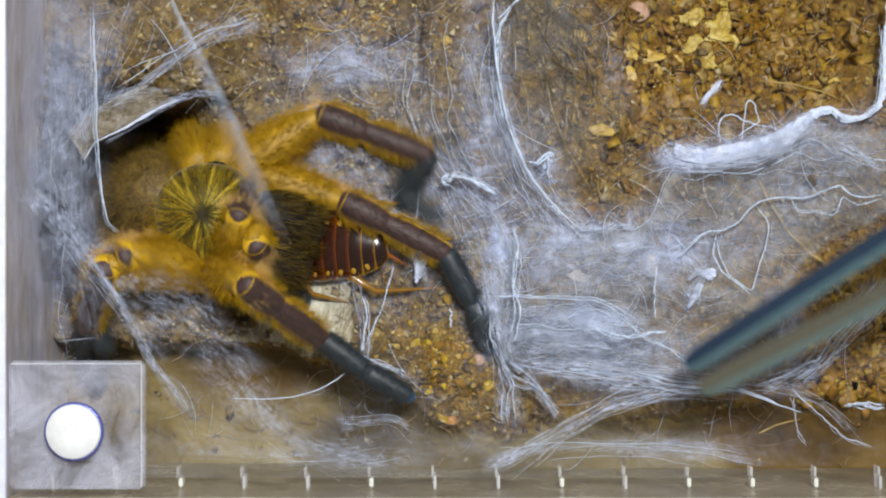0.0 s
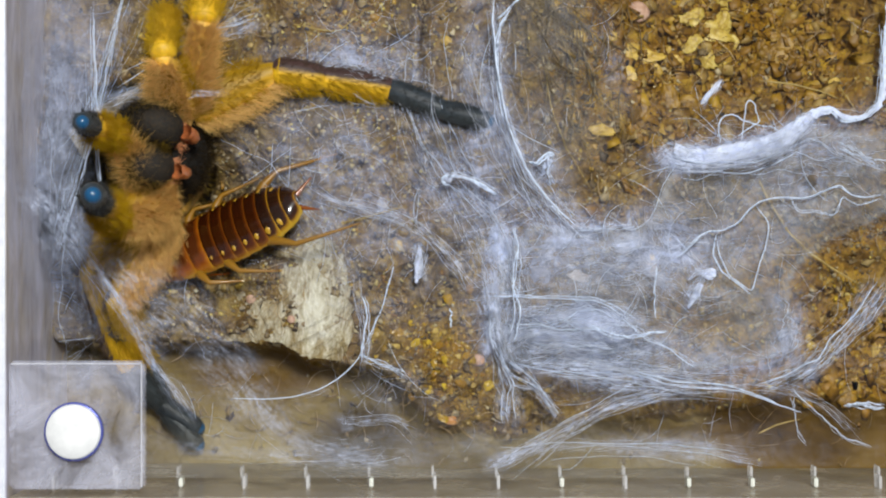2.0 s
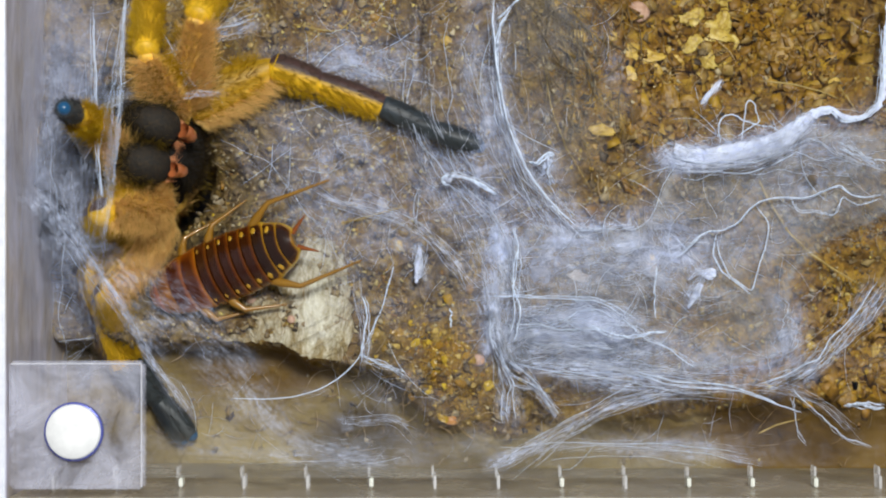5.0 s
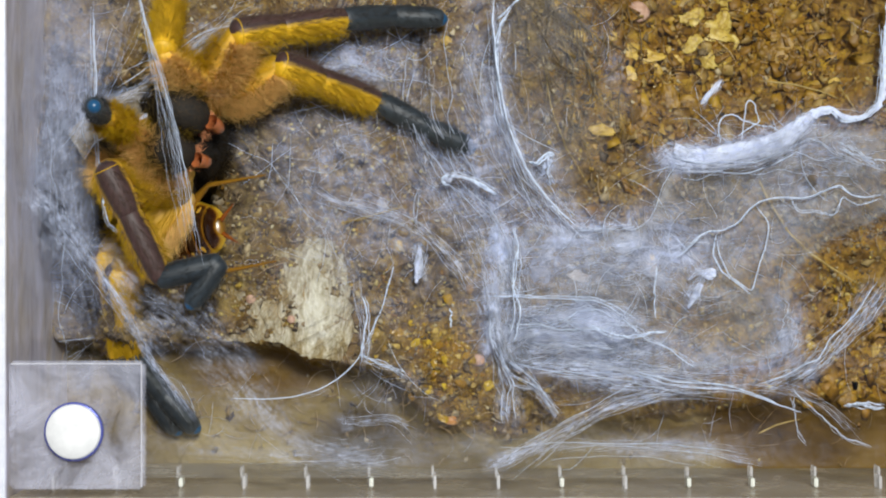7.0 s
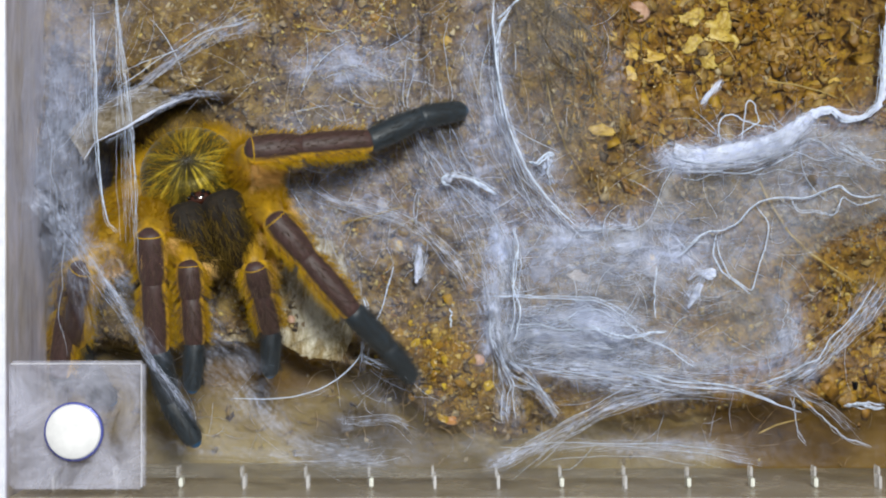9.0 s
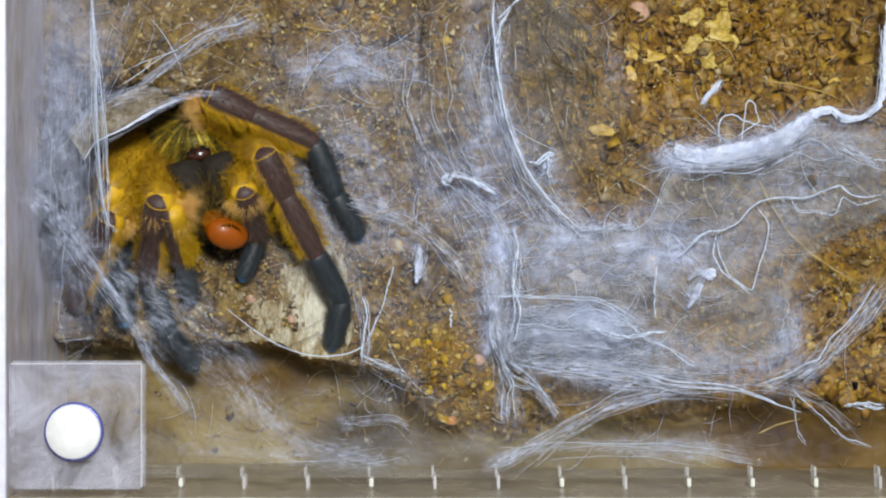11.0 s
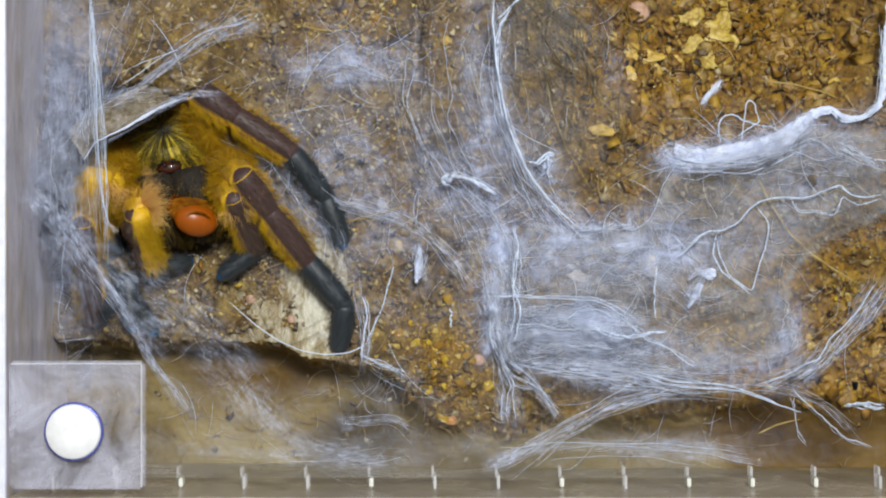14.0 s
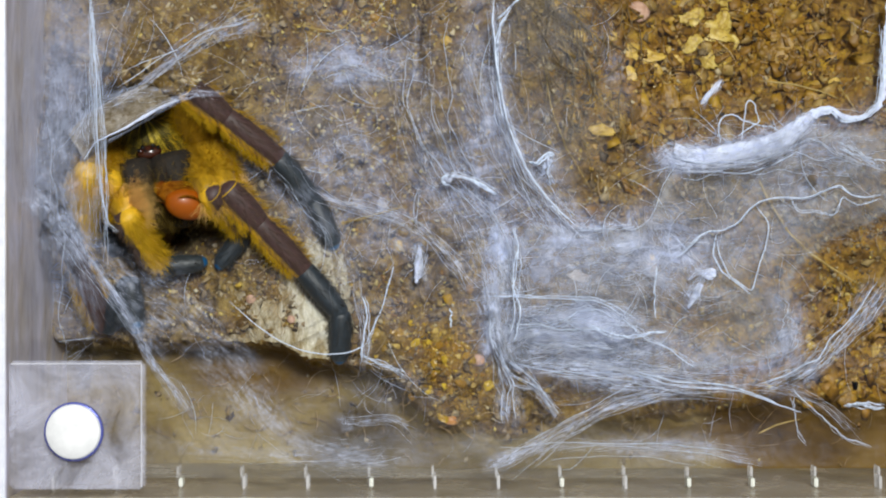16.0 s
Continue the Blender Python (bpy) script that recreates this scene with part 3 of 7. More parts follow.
def fibres(name, n, sampler, length, radius, mat, label, category, seed, lift=0.0006, curl=0.5, heading=None):
    rng = np.random.default_rng(seed)
    u, v = sampler(rng, n)
    K = 7
    a = rng.uniform(0, 6.28, n) if heading is None else rng.normal(radians(heading), 0.5, n)
    L = length * rng.uniform(0.35, 1.3, n)
    turn = rng.normal(0, curl, n)
    s = np.linspace(-0.5, 0.5, K)
    ang = a[:, None] + turn[:, None] * s * 3
    du, dv = np.cumsum(np.cos(ang), 1) * (L / K)[:, None], np.cumsum(np.sin(ang), 1) * (L / K)[:, None]
    U, V = u[:, None] + du - du.mean(1, keepdims=True), v[:, None] + dv - dv.mean(1, keepdims=True)
    V, U = np.minimum(V, WALL_V - 3), np.maximum(U, WALL_U + 3)
    Z = height(U, V)
    Z = np.maximum(Z, Z.mean(1, keepdims=True)) + lift * rng.uniform(0.2, 1.5, n)[:, None]
    P = np.stack([(U - 784) * G, (441 - V) * G, Z], -1)
    R = (radius * rng.uniform(0.5, 1.4, n))[:, None] * np.array([0.4, 0.8, 1, 1, 1, 0.8, 0.3])[None]
    vv, ff = tubes(P, R)
    return tagged(new(name, mesh_of(name, vv, ff, [mat])), label, category, kind="stuff")


# ---------------------------------------------------------------- box
RIM = 0.025


def build_box():
    k = (EYE - RIM) / EYE
    x0, y0 = (WALL_U - 784) * G, (441 - WALL_V) * G
    x1, y1, zb, th = 0.092, 0.066, -0.045, 0.003
    h = RIM - zb
    zc = (RIM + zb) / 2
    for name, sx, sy, cx, cy in (("wall_west", th, y1 - y0 + 2 * th, x0 - th / 2, (y0 + y1) / 2), ("wall_south", x1 - x0, th, (x0 + x1) / 2, y0 - th / 2),
                                 ("wall_east", th, y1 - y0 + 2 * th, x1 + th / 2, (y0 + y1) / 2), ("wall_north", x1 - x0, th, (x0 + x1) / 2, y1 + th / 2)):
        w = tagged(new(name, bm_mesh(name, box_bm(sx, sy, h, 0.0003), ACRYLIC_WARM if name == "wall_south" else ACRYLIC_WALL)), "hazed clear plastic wall of the box", "wall", kind="structure")
        w.location = (cx, cy, zc)
        if name in ("wall_west", "wall_south"):
            cap = part("rim", bm_mesh("rim", box_bm(sx * (0.98 if sx > sy else 1.0), sy * (0.98 if sy > sx else 1.0), 0.0006, 0.0002), ACRYLIC_EDGE), w, "bright polished top edge")
            cap.location = (0, 0, h / 2 + 0.0003)
        if name == "wall_south":
            tooth = bm_mesh("rib", box_bm(0.00034, 0.0016, 0.0022, 0.0001), RIB_FAINT)
            tooth2 = bm_mesh("rib", box_bm(0.00036, 0.0018, 0.0026, 0.0001), RIB_FAINT)
            tooth3 = bm_mesh("rib", box_bm(0.00048, 0.0014, 0.0022, 0.0002), RIB_GLINT)
            for i in range(14):
                u = 92 + 112.3 * i
                a = part("rib", tooth, w, "faint moulded rib")
                a.location = plan(u, 0, 0.005).x - cx, th / 2 + 0.0006, 0.005 - zc
                # Six of the lower ribs are painted as catching a highlight.
                b = part("rib", tooth3 if i in (2, 5, 8, 10, 11, 12) else tooth2, w, "moulded rib, some with a painted highlight")
                b.location = plan(u + 4, 0, 0.016).x - cx, th / 2 + 0.0007, 0.0155 - zc
    fl = tagged(new("floor", bm_mesh("floor", box_bm(x1 - x0, y1 - y0, th, 0), ACRYLIC_WALL)), "clear plastic floor of the box under the soil", "floor", kind="structure")
    fl.location = ((x0 + x1) / 2, (y0 + y1) / 2, zb + th / 2)
    tb = tagged(new("table", bm_mesh("table", box_bm(1.6, 1.2, 0.03, 0.002), TABLE)), "plain brown table under the plastic box", "table", kind="structure")
    tb.location = (0, 0, zb - 0.0152)


def build_corner_block():
    a, b = plan(13, 868, RIM), plan(254, 640, RIM)
    sx, sy, sz = b.x - a.x, b.y - a.y, 0.0024
    blk = tagged(new("corner_block"), "clear plastic corner block holding a round magnet with painted white glare", "corner block")
    blk.location = ((a.x + b.x) / 2, (a.y + b.y) / 2, RIM - sz)
    body = part("body", bm_mesh("body", box_bm(sx, sy, sz - 0.0004, 0.0004, (0, 0, (sz - 0.0004) / 2)), ACRYLIC_BLOCK), blk)
    for nm, ex, ey, cx, cy in (("edge", sx * 0.97, 0.0002, 0, sy / 2 - 0.0003), ("edge", 0.0002, sy * 0.97, sx / 2 - 0.0003, 0)):
        part("edge", bm_mesh("edge", box_bm(ex, ey, 0.0004, 0.0001), BLOCK_EDGE), blk, "pale polished edge", pose(cx, cy, sz - 0.0003))
    c = plan(131, 764, RIM) - Vector(blk.location)
    r = 49 * G * (EYE - RIM) / EYE
    prof = [(0, r * 0.98), (0.0016, r * 1.0), (0.0019, r * 0.98), (0.0021, r * 0.93), (0.00215, r * 0.3)]
    v, f, up = lathe(prof, 40)
    mag = part("magnet", mesh_of("magnet", v, f, [MAGNET_GLARE]), blk, "round metal magnet disc, its glare painted white", pose(c.x, c.y, sz - 0.0012, 90))
    v, f, up = lathe([(0, r * 1.03), (0.0014, r * 1.07), (0.0016, r * 1.05), (0.0016, r * 1.0)], 40)
    part("magnet_rim", mesh_of("magnet_rim", v, f, [MAGNET_RIM]), blk, "blue ring round the magnet", pose(c.x, c.y, sz - 0.0012, 90))


def build_slab():
    """Pale piece of weathered wood at the front edge of the burrow."""
    rng = np.random.default_rng(5)
    ring = [(385, 604), (455, 606), (500, 607), (520, 622), (548, 636), (604, 638), (626, 590), (618, 500), (610, 452), (588, 426), (556, 418), (520, 440), (470, 446), (420, 480), (392, 545)]
    bm = bmesh.new()
    top = []
    for (u, v), (u2, v2) in zip(ring, ring[1:] + ring[:1]):
        for q in range(6):
            s = q / 6
            uu, vv = u + (u2 - u) * s + rng.normal(0, 2.2), v + (v2 - v) * s + rng.normal(0, 1.6)
            top.append(bm.verts.new(plan(uu, vv, 0.0010)))
    f = bm.faces.new(top)
    f.normal_update()
    if f.normal.z < 0:
        f.normal_flip()
    res = bmesh.ops.extrude_face_region(bm, geom=[f])
    for e in res["geom"]:
        if isinstance(e, bmesh.types.BMVert):
            e.co.z -= 0.004
    bmesh.ops.recalc_face_normals(bm, faces=bm.faces[:])
    bmesh.ops.triangulate(bm, faces=bm.faces[:])
    bmesh.ops.subdivide_edges(bm, edges=bm.edges[:], cuts=3, use_grid_fill=True)
    for vert in bm.verts:
        uu, vv = vert.co.x / G, vert.co.y / G
        vert.co.z += 0.0009 * float(fbm(np.array(uu / 18), np.array(vv / 18), 3, 31)) - 0.0007 * max(0.0, (460 - (441 - vv)) / 40) - 0.0006 * max(0.0, (520 - (uu + 784)) / 60)
    me = bm_mesh("wood_slab", bm, PALE_WOOD)
    xy = np.array([(q.co.x / G + 784, 441 - q.co.y / G) for q in me.vertices])
    worn = me.attributes.new("worn", "FLOAT", "POINT")
    worn.data.foreach_set("value", (1.0 * bell(xy[:, 0], xy[:, 1], 575, 530, 52, 105) + 0.4 * bell(xy[:, 0], xy[:, 1], 470, 560, 80, 60)).astype(np.float32))
    tagged(new("wood_slab", me), "pale weathered wood piece with a broken edge", "wood")


def build_lip():
    """Silk-bound flap of soil roofing the back of the burrow mouth, its torn edge turned up."""
    K, M = 60, 15
    a = resample([(120, 236), (150, 206), (205, 172), (262, 148), (310, 140), (350, 146)], K)
    b = resample([(150, 285), (172, 250), (200, 239), (232, 224), (262, 206), (300, 186), (335, 168), (356, 158)], K)
    rng = np.random.default_rng(9)
    b += np.cumsum(rng.normal(0, 0.9, (K, 2)), 0) * 0.4
    V = []
    for i in range(K):
        for j in range(M):
            q = j / (M - 1)
            u, v = a[i] * (1 - q) + b[i] * q
            rough_z = 0.0012 * float(fbm(np.array(u / 16), np.array(v / 16), 3, 33))
            V.append(plan(u, v, (0.0098 + 0.0026 * q + 0.0008 * max(0.0, q - 0.8) / 0.2) * (1 - 0.5 * float(smooth(i / K, 0.5, 0.95))) + rough_z * (1 - 0.6 * q)))
    n = len(V)
    F = [tuple(f) for f in grid_faces(M, K)]
    V += [Vector((p.x, p.y + 0.0002, p.z - 0.0008)) for p in V]
    F += [tuple(n + k for k in reversed(f)) for f in F]
    edge = [i * M + M - 1 for i in range(K)]
    F += [(x, y, y + n, x + n) for x, y in zip(edge, edge[1:])]
    flap = tagged(new("burrow_lip", mesh_of("burrow_lip", V, F, [CRUST])), "greyish silk-bound soil flap over the burrow mouth", "soil crust")
    rim = np.array([V[i] for i in edge])
    w = np.interp(np.linspace(0, 1, K), [0, 0.1, 0.3, 0.5, 0.7, 0.85, 1], [0.5, 0.8, 1.2, 2.4, 2.6, 1.6, 0.4]) * (1 + 0.6 * fbm(np.linspace(0, 14, K), np.zeros(K), 3, 5))
    v, f = tubes(rim[None] + np.array([0, 0.0002, 0.0002]), w[None] * G, 8)
    part("torn_edge", mesh_of("torn_edge", v, f, [SILK_DENSE]), flap, "bright matted silk along the torn edge")


# ---------------------------------------------------------------- silk
def resample(points, K, rounds=2):
    P = np.asarray(points, float)
    d = np.concatenate([[0], np.cumsum(np.linalg.norm(np.diff(P[:, :2], axis=0), axis=1))])
    s = np.linspace(0, d[-1], K)
    Q = np.stack([np.interp(s, d, P[:, i]) for i in range(P.shape[1])], 1)
    for _ in range(rounds):
        Q[1:-1] = 0.25 * Q[:-2] + 0.5 * Q[1:-1] + 0.25 * Q[2:]
    return Q


def silk_bundle(guide, n, spread, radius, seed, mat=None, label="", z=(0.002, 0.002), fray=0.3, wander=0.6, top=False):
    """A skein of n threads along a guide of plan points; z is its height over the soil at both ends."""
    rng = np.random.default_rng(seed)
    K = 26 if n >= 9 else 64
    Q = resample(guide, K, 2 if n >= 9 else 4)
    s = np.linspace(0, 1, K)
    t = np.gradient(Q, axis=0)
    t /= np.linalg.norm(t, axis=1, keepdims=True) + 1e-9
    nrm = np.stack([-t[:, 1], t[:, 0]], 1)
    off = rng.normal(0, 1, n)
    off2 = off * 0.15 + rng.normal(0, 1.0, n)
    A = off[:, None] * (1 - s) + off2[:, None] * s
    ph = rng.uniform(0, 6.28, (n, 3))
    for q, fr in enumerate((1.5, 3.2, 6.5)):
        A = A + wander * (0.5 / (q + 1)) * np.sin(fr * 6.28 * s[None] * rng.uniform(0.6, 1.2, (n, 1)) + ph[:, q:q + 1])
    kink = 0.45 if n < 9 else 0.6
    stray = np.where(rng.uniform(0, 1, n) < 0.35, rng.normal(0, 2.4, n), 0)[:, None] * np.where(rng.uniform(0, 1, n) < 0.5, 1, 0)[:, None]
    stray = stray * s[None] ** 2.5 + np.where(rng.uniform(0, 1, n) < 0.25, rng.normal(0, 2.2, n), 0)[:, None] * (1 - s[None]) ** 2.5
    if n >= 9:
        A = A * 1.15 + stray
    A = A * spread + np.cumsum(rng.normal(0, kink, (n, K)), 1) + rng.normal(0, kink * (1.0 if n >= 9 else 0.35), (n, K))
    lo, hi = rng.uniform(0, fray, n), 1 - rng.uniform(0, fray, n)
    U = np.empty((n, K))
    V = np.empty((n, K))
    ss = lo[:, None] + (hi - lo)[:, None] * s[None]
    for i in range(n):
        U[i] = np.interp(ss[i], s, Q[:, 0] + A[i] * nrm[:, 0])
        V[i] = np.interp(ss[i], s, Q[:, 1] + A[i] * nrm[:, 1])
    lift = z[0] + (z[1] - z[0]) * ss + rng.uniform(-0.2, 1.0, (n, 1)) * 0.0012
    if top:
        Z = lift
    else:
        H = height(U, V)
        H = np.maximum(H, -0.006)
        H = (H + H.mean(1, keepdims=True)) * 0.5
        Z = np.maximum(H, height(U, V)) + np.maximum(lift, 0.0003)
    k = G * (EYE - Z) / EYE
    P = np.stack([(U - 784) * k, (441 - V) * k, Z], -1)
    R = (radius * rng.uniform(0.35, 1.3, n) ** 1.4)[:, None] * np.interp(s, [0, 0.1, 0.9, 1], [0.4, 1, 1, 0.4])[None]
    if n < 9:
        for i in range(n):
            vv, ff = tubes(P[i:i + 1], R[i:i + 1], 5)
            tagged(new("silk_thread", mesh_of("silk_thread", vv, ff, [mat or SILK])), "single white silk thread lying over the soil", "spider silk", "silk threads")
        return
    dens = min(0.9, max(0.3 if top else 0.2, n * radius / G / (spread * 3.2))) * (1.1 if top else 1.2)
    M = 9
    w = np.linspace(-1, 1, M)
    zz = z[0] + (z[1] - z[0]) * s
    for layer in range(1):
        wob = np.cumsum(rng.normal(0, 0.10, K))
        wob = (wob - wob.mean()) * spread * 0.5
        wide = spread * 2.3 * (0.75 + 0.35 * np.sin(s * 6.28 * rng.uniform(0.6, 1.4) + rng.uniform(0, 6.28)))
        off_w = wob[:, None] + wide[:, None] * w[None]
        UU, VV_ = Q[:, 0:1] + nrm[:, 0:1] * off_w, Q[:, 1:2] + nrm[:, 1:2] * off_w
        if top:
            ZZ = zz[:, None] + 0.0004 * layer + 0.0006 * np.sin(w * 2 + layer)[None]
        else:
            HH = np.maximum(height(UU, VV_), -0.006)
            ZZ = 0.5 * HH + 0.5 * np.maximum(HH, HH.mean()) + np.maximum(zz, 0.0008)[:, None] + 0.0004 * layer
        kk = G * (EYE - ZZ) / EYE
        vv = np.stack([(UU - 784) * kk, (441 - VV_) * kk, ZZ], -1).reshape(-1, 3)
        run = np.concatenate([[0], np.cumsum(np.linalg.norm(np.diff(Q, axis=0), axis=1))])
        fade = dens * (1 - np.abs(w) ** 1.5)[None] * np.interp(s, [0, 0.12, 0.85, 1], [0, 1, 1, 0])[:, None]
        me = mesh_of("silk_veil", vv, grid_faces(M, K), [SILK_VEIL], attrs={"film": fade.ravel(), "along": np.repeat(run, M), "across": off_w.ravel(), "lot": np.full(K * M, seed * 3.7 + layer * 1.3)})
        tagged(new("silk_veil", me), "sheer bluish white veil of drawn silk", "spider silk", kind="stuff")
    radius_k = 0.62 if top else 1.0
    few = max(5, int(n * (0.32 if top else 0.5)))
    P, R, n = P[:few], R[:few], few
    bold = rng.uniform(0, 1, n) < 0.16
    R = np.where(bold[:, None], R * 1.05, R * 0.45) * radius_k
    pieces = [(*tubes(P[k], R[k]), i, 0) for i, k in ((0, bold), (1, ~bold)) if k.any()]
    VV, FF, II, _ = merged(pieces)
    ob = new("silk_skein", mesh_of("silk_skein", VV, FF, [mat or SILK, SILK_FINE], II))
    tagged(ob, label or "white spider silk threads stretched over the soil", "spider silk", kind="stuff")


def film_of(u, v):
    f = 0.03 + 0 * u
    for cu, cv, ru, rv, turn, w in FILM_SPOTS:
        f = f + w * bell(u, v, cu, cv, ru, rv, turn)
    f = f * (1 - 0.85 * smooth(bell(u, v, 270, 310, 170, 170), 0.3, 0.7)) * (1 - 0.8 * bell(u, v, 1340, 60, 250, 140)) * (1 - 0.6 * bell(u, v, 790, 650, 70, 70))
    f = f * (1 - 0.7 * bell(u, v, 1500, 700, 130, 70)) * (1 - 0.85 * bell(u, v, 1510, 500, 100, 170)) * (1 - 0.65 * bell(u, v, 1290, 545, 85, 60))
    return f * (1 - 0.6 * bell(u, v, 1080, 290, 80, 90))


WEB_SPOTS = [(1040, 600, 130, 50, 8, 0.65), (1130, 435, 170, 65, 0, 0.56), (1440, 340, 130, 80, 0, 0.28), (900, 470, 60, 110, 0, 0.3), (960, 330, 50, 130, -20, 0.3), (1290, 265, 120, 22, -12, 0.9), (860, 150, 40, 200, 0, 0.3), (800, 320, 60, 60, 0, 0.35), (1380, 560, 60, 70, 0, 0.4), (620, 120, 90, 40, 0, 0.35)]
SIDE_SPOTS = [(650, 190, 190, 190, 0, 0.09), (1430, 260, 160, 60, 0, 0.3), (150, 200, 60, 240, 0, 0.2), (670, 400, 130, 130, 20, 0.17), (570, 270, 90, 90, 0, 0.16), (115, 480, 30, 130, 0, 0.35), (900, 790, 400, 40, 0, 0.10), (690, 690, 90, 40, 0, 0.22), (1200, 792, 130, 18, 5, 0.2), (400, 760, 200, 50, 0, 0.07), (1250, 640, 250, 30, 0, 0.3), (1045, 560, 45, 18, 15, 1.0)]
SMALL_SPOTS = [(950, 590, 70, 12, 6, 0.4), (885, 430, 16, 45, -8, 0.8), (868, 590, 12, 45, 10, 0.8), (1395, 600, 18, 24, 0, 0.8), (975, 285, 12, 16, 0, 0.6), (1085, 100, 25, 60, -20, 0.3), (1200, 285, 60, 18, 0, 0.4)]
FILM_SPOTS = WEB_SPOTS + SIDE_SPOTS + SMALL_SPOTS


def build_silk_film():
    us, vs = axis(WALL_U, 1650, WALL_U, 1600, 6.0, 25), np.arange(-40, WALL_V, 6.0)
    U, V = np.meshgrid(us, vs)
    H = height(U, V)
    for _ in range(6):
        P = np.pad(H, 1, mode="edge")
        H = np.maximum(H, (P[:-2, 1:-1] + P[2:, 1:-1] + P[1:-1, :-2] + P[1:-1, 2:]) / 4)
    Z = np.maximum(H, -0.011) + 0.0011 + 0.0004 * fbm(U / 30, V / 30, 3, 41)
    verts = np.stack([(U - 784) * G, (441 - V) * G, Z], -1).reshape(-1, 3)
    ob = new("silk_film", mesh_of("silk_film", verts, grid_faces(len(us), len(vs)), [SILK_FILM], attrs={"film": film_of(U, V).ravel()}))
    tagged(ob, "thin bluish white silk film spun over the soil", "spider silk", kind="stuff")


def build_silk():
    count = iter(range(101, 400))

    def lay(guide, n, spread, rad, z, fray):
        silk_bundle(guide, n, spread, rad * G, next(count), z=z, fray=fray)

    def hang(guide, n, spread, rad, z, fray):
        silk_bundle(guide, n, spread, rad * G, next(count), z=z, fray=fray, top=True, label="pale silk threads hung between wall and burrow mouth")

    # guide, threads, spread, radius in plan units, heights
    lay([(1195, 262), (1230, 278), (1290, 272), (1345, 258), (1390, 240), (1430, 205), (1460, 192)], 34, 14, 0.6, (0.003, 0.005), 0.12)
    lay([(1440, 200), (1470, 193), (1495, 215), (1530, 208), (1556, 180), (1562, 120), (1566, 40)], 3, 2.2, 1.3, (0.005, 0.004), 0.05)
    lay([(1274, 256), (1270, 226), (1276, 206), (1296, 200), (1318, 212), (1345, 221), (1365, 222), (1384, 231)], 1, 0.5, 2.0, (0.005, 0.005), 0.02)
    lay([(1311, 250), (1314, 205), (1316, 180), (1326, 171), (1338, 180), (1346, 205), (1350, 218), (1330, 232), (1310, 248)], 1, 0.5, 2.0, (0.006, 0.006), 0.02)
    lay([(1202, 270), (1190, 295), (1168, 330), (1160, 362), (1146, 390), (1120, 404), (1095, 398), (1060, 404), (1015, 402)], 1, 0.5, 1.5, (0.003, 0.002), 0.05)
    lay([(1190, 458), (1213, 445), (1228, 425), (1256, 405), (1268, 413), (1308, 396), (1330, 366), (1352, 352), (1392, 348), (1430, 353), (1455, 340), (1488, 326), (1502, 346), (1530, 351), (1568, 343)], 2, 1.6, 0.85, (0.003, 0.003), 0.03)
    lay([(1185, 455), (1225, 430), (1260, 408)], 2, 1.2, 1.1, (0.002, 0.003), 0.05)
    lay([(1340, 360), (1365, 400), (1358, 440), (1345, 475), (1332, 520), (1290, 490), (1272, 460), (1265, 415)], 1, 0.5, 1.1, (0.002, 0.002), 0.05)
    lay([(870, 0), (880, 80), (875, 130), (890, 210), (925, 300), (965, 360), (1005, 405)], 26, 7, 0.9, (0.005, 0.002), 0.15)
    lay([(874, -5), (872, 40), (878, 100), (884, 150), (900, 230), (930, 300), (970, 360), (1015, 402)], 2, 2, 1.5, (0.006, 0.004), 0.01)
    lay([(922, -5), (896, 22), (880, 36)], 2, 1.5, 1.7, (0.006, 0.006), 0.02)
    lay([(905, 10), (885, 45), (878, 90), (882, 150), (900, 230)], 3, 3, 1.3, (0.006, 0.004), 0.1)
    lay([(830, 50), (850, 130), (880, 230), (930, 330), (1000, 400), (1060, 430)], 50, 22, 0.5, (0.003, 0.002), 0.3)
    lay([(735, 0), (735, 120), (745, 220), (790, 300), (870, 420), (900, 520)], 46, 28, 0.5, (0.003, 0.002), 0.35)
    lay([(780, 330), (795, 312), (830, 318), (880, 345)], 12, 3, 1.6, (0.004, 0.003), 0.1)
    lay([(796, 330), (784, 326), (781, 316), (790, 309), (812, 309), (840, 320), (882, 347)], 3, 1.5, 2.3, (0.004, 0.004), 0.04)
    lay([(545, 335), (620, 365), (700, 385), (760, 420), (820, 480), (855, 520)], 14, 8, 0.9, (0.003, 0.003), 0.2)
    lay([(390, 230), (450, 270), (520, 350), (600, 420), (640, 560)], 16, 22, 0.5, (0.004, 0.003), 0.35)
    lay([(850, 520), (870, 580), (890, 640), (900, 690), (905, 760)], 34, 12, 0.8, (0.004, 0.001), 0.3)
    lay([(870, 400), (885, 440), (905, 520), (890, 600), (880, 640)], 44, 22, 0.6, (0.003, 0.004), 0.3)
    lay([(735, 430), (748, 460), (742, 500)], 26, 7, 1.0, (0.004, 0.003), 0.2)
    lay([(880, 610), (950, 600), (1040, 590), (1130, 600), (1200, 620)], 62, 28, 0.55, (0.004, 0.004), 0.35)
    lay([(890, 560), (980, 565), (1060, 560), (1110, 600)], 44, 22, 0.6, (0.004, 0.004), 0.35)
    lay([(900, 640), (1000, 655), (1120, 670), (1230, 680), (1330, 690)], 60, 14, 0.8, (0.005, 0.006), 0.25)
    lay([(1330, 690), (1420, 660), (1480, 620), (1530, 560), (1568, 490)], 46, 15, 0.6, (0.006, 0.004), 0.25)
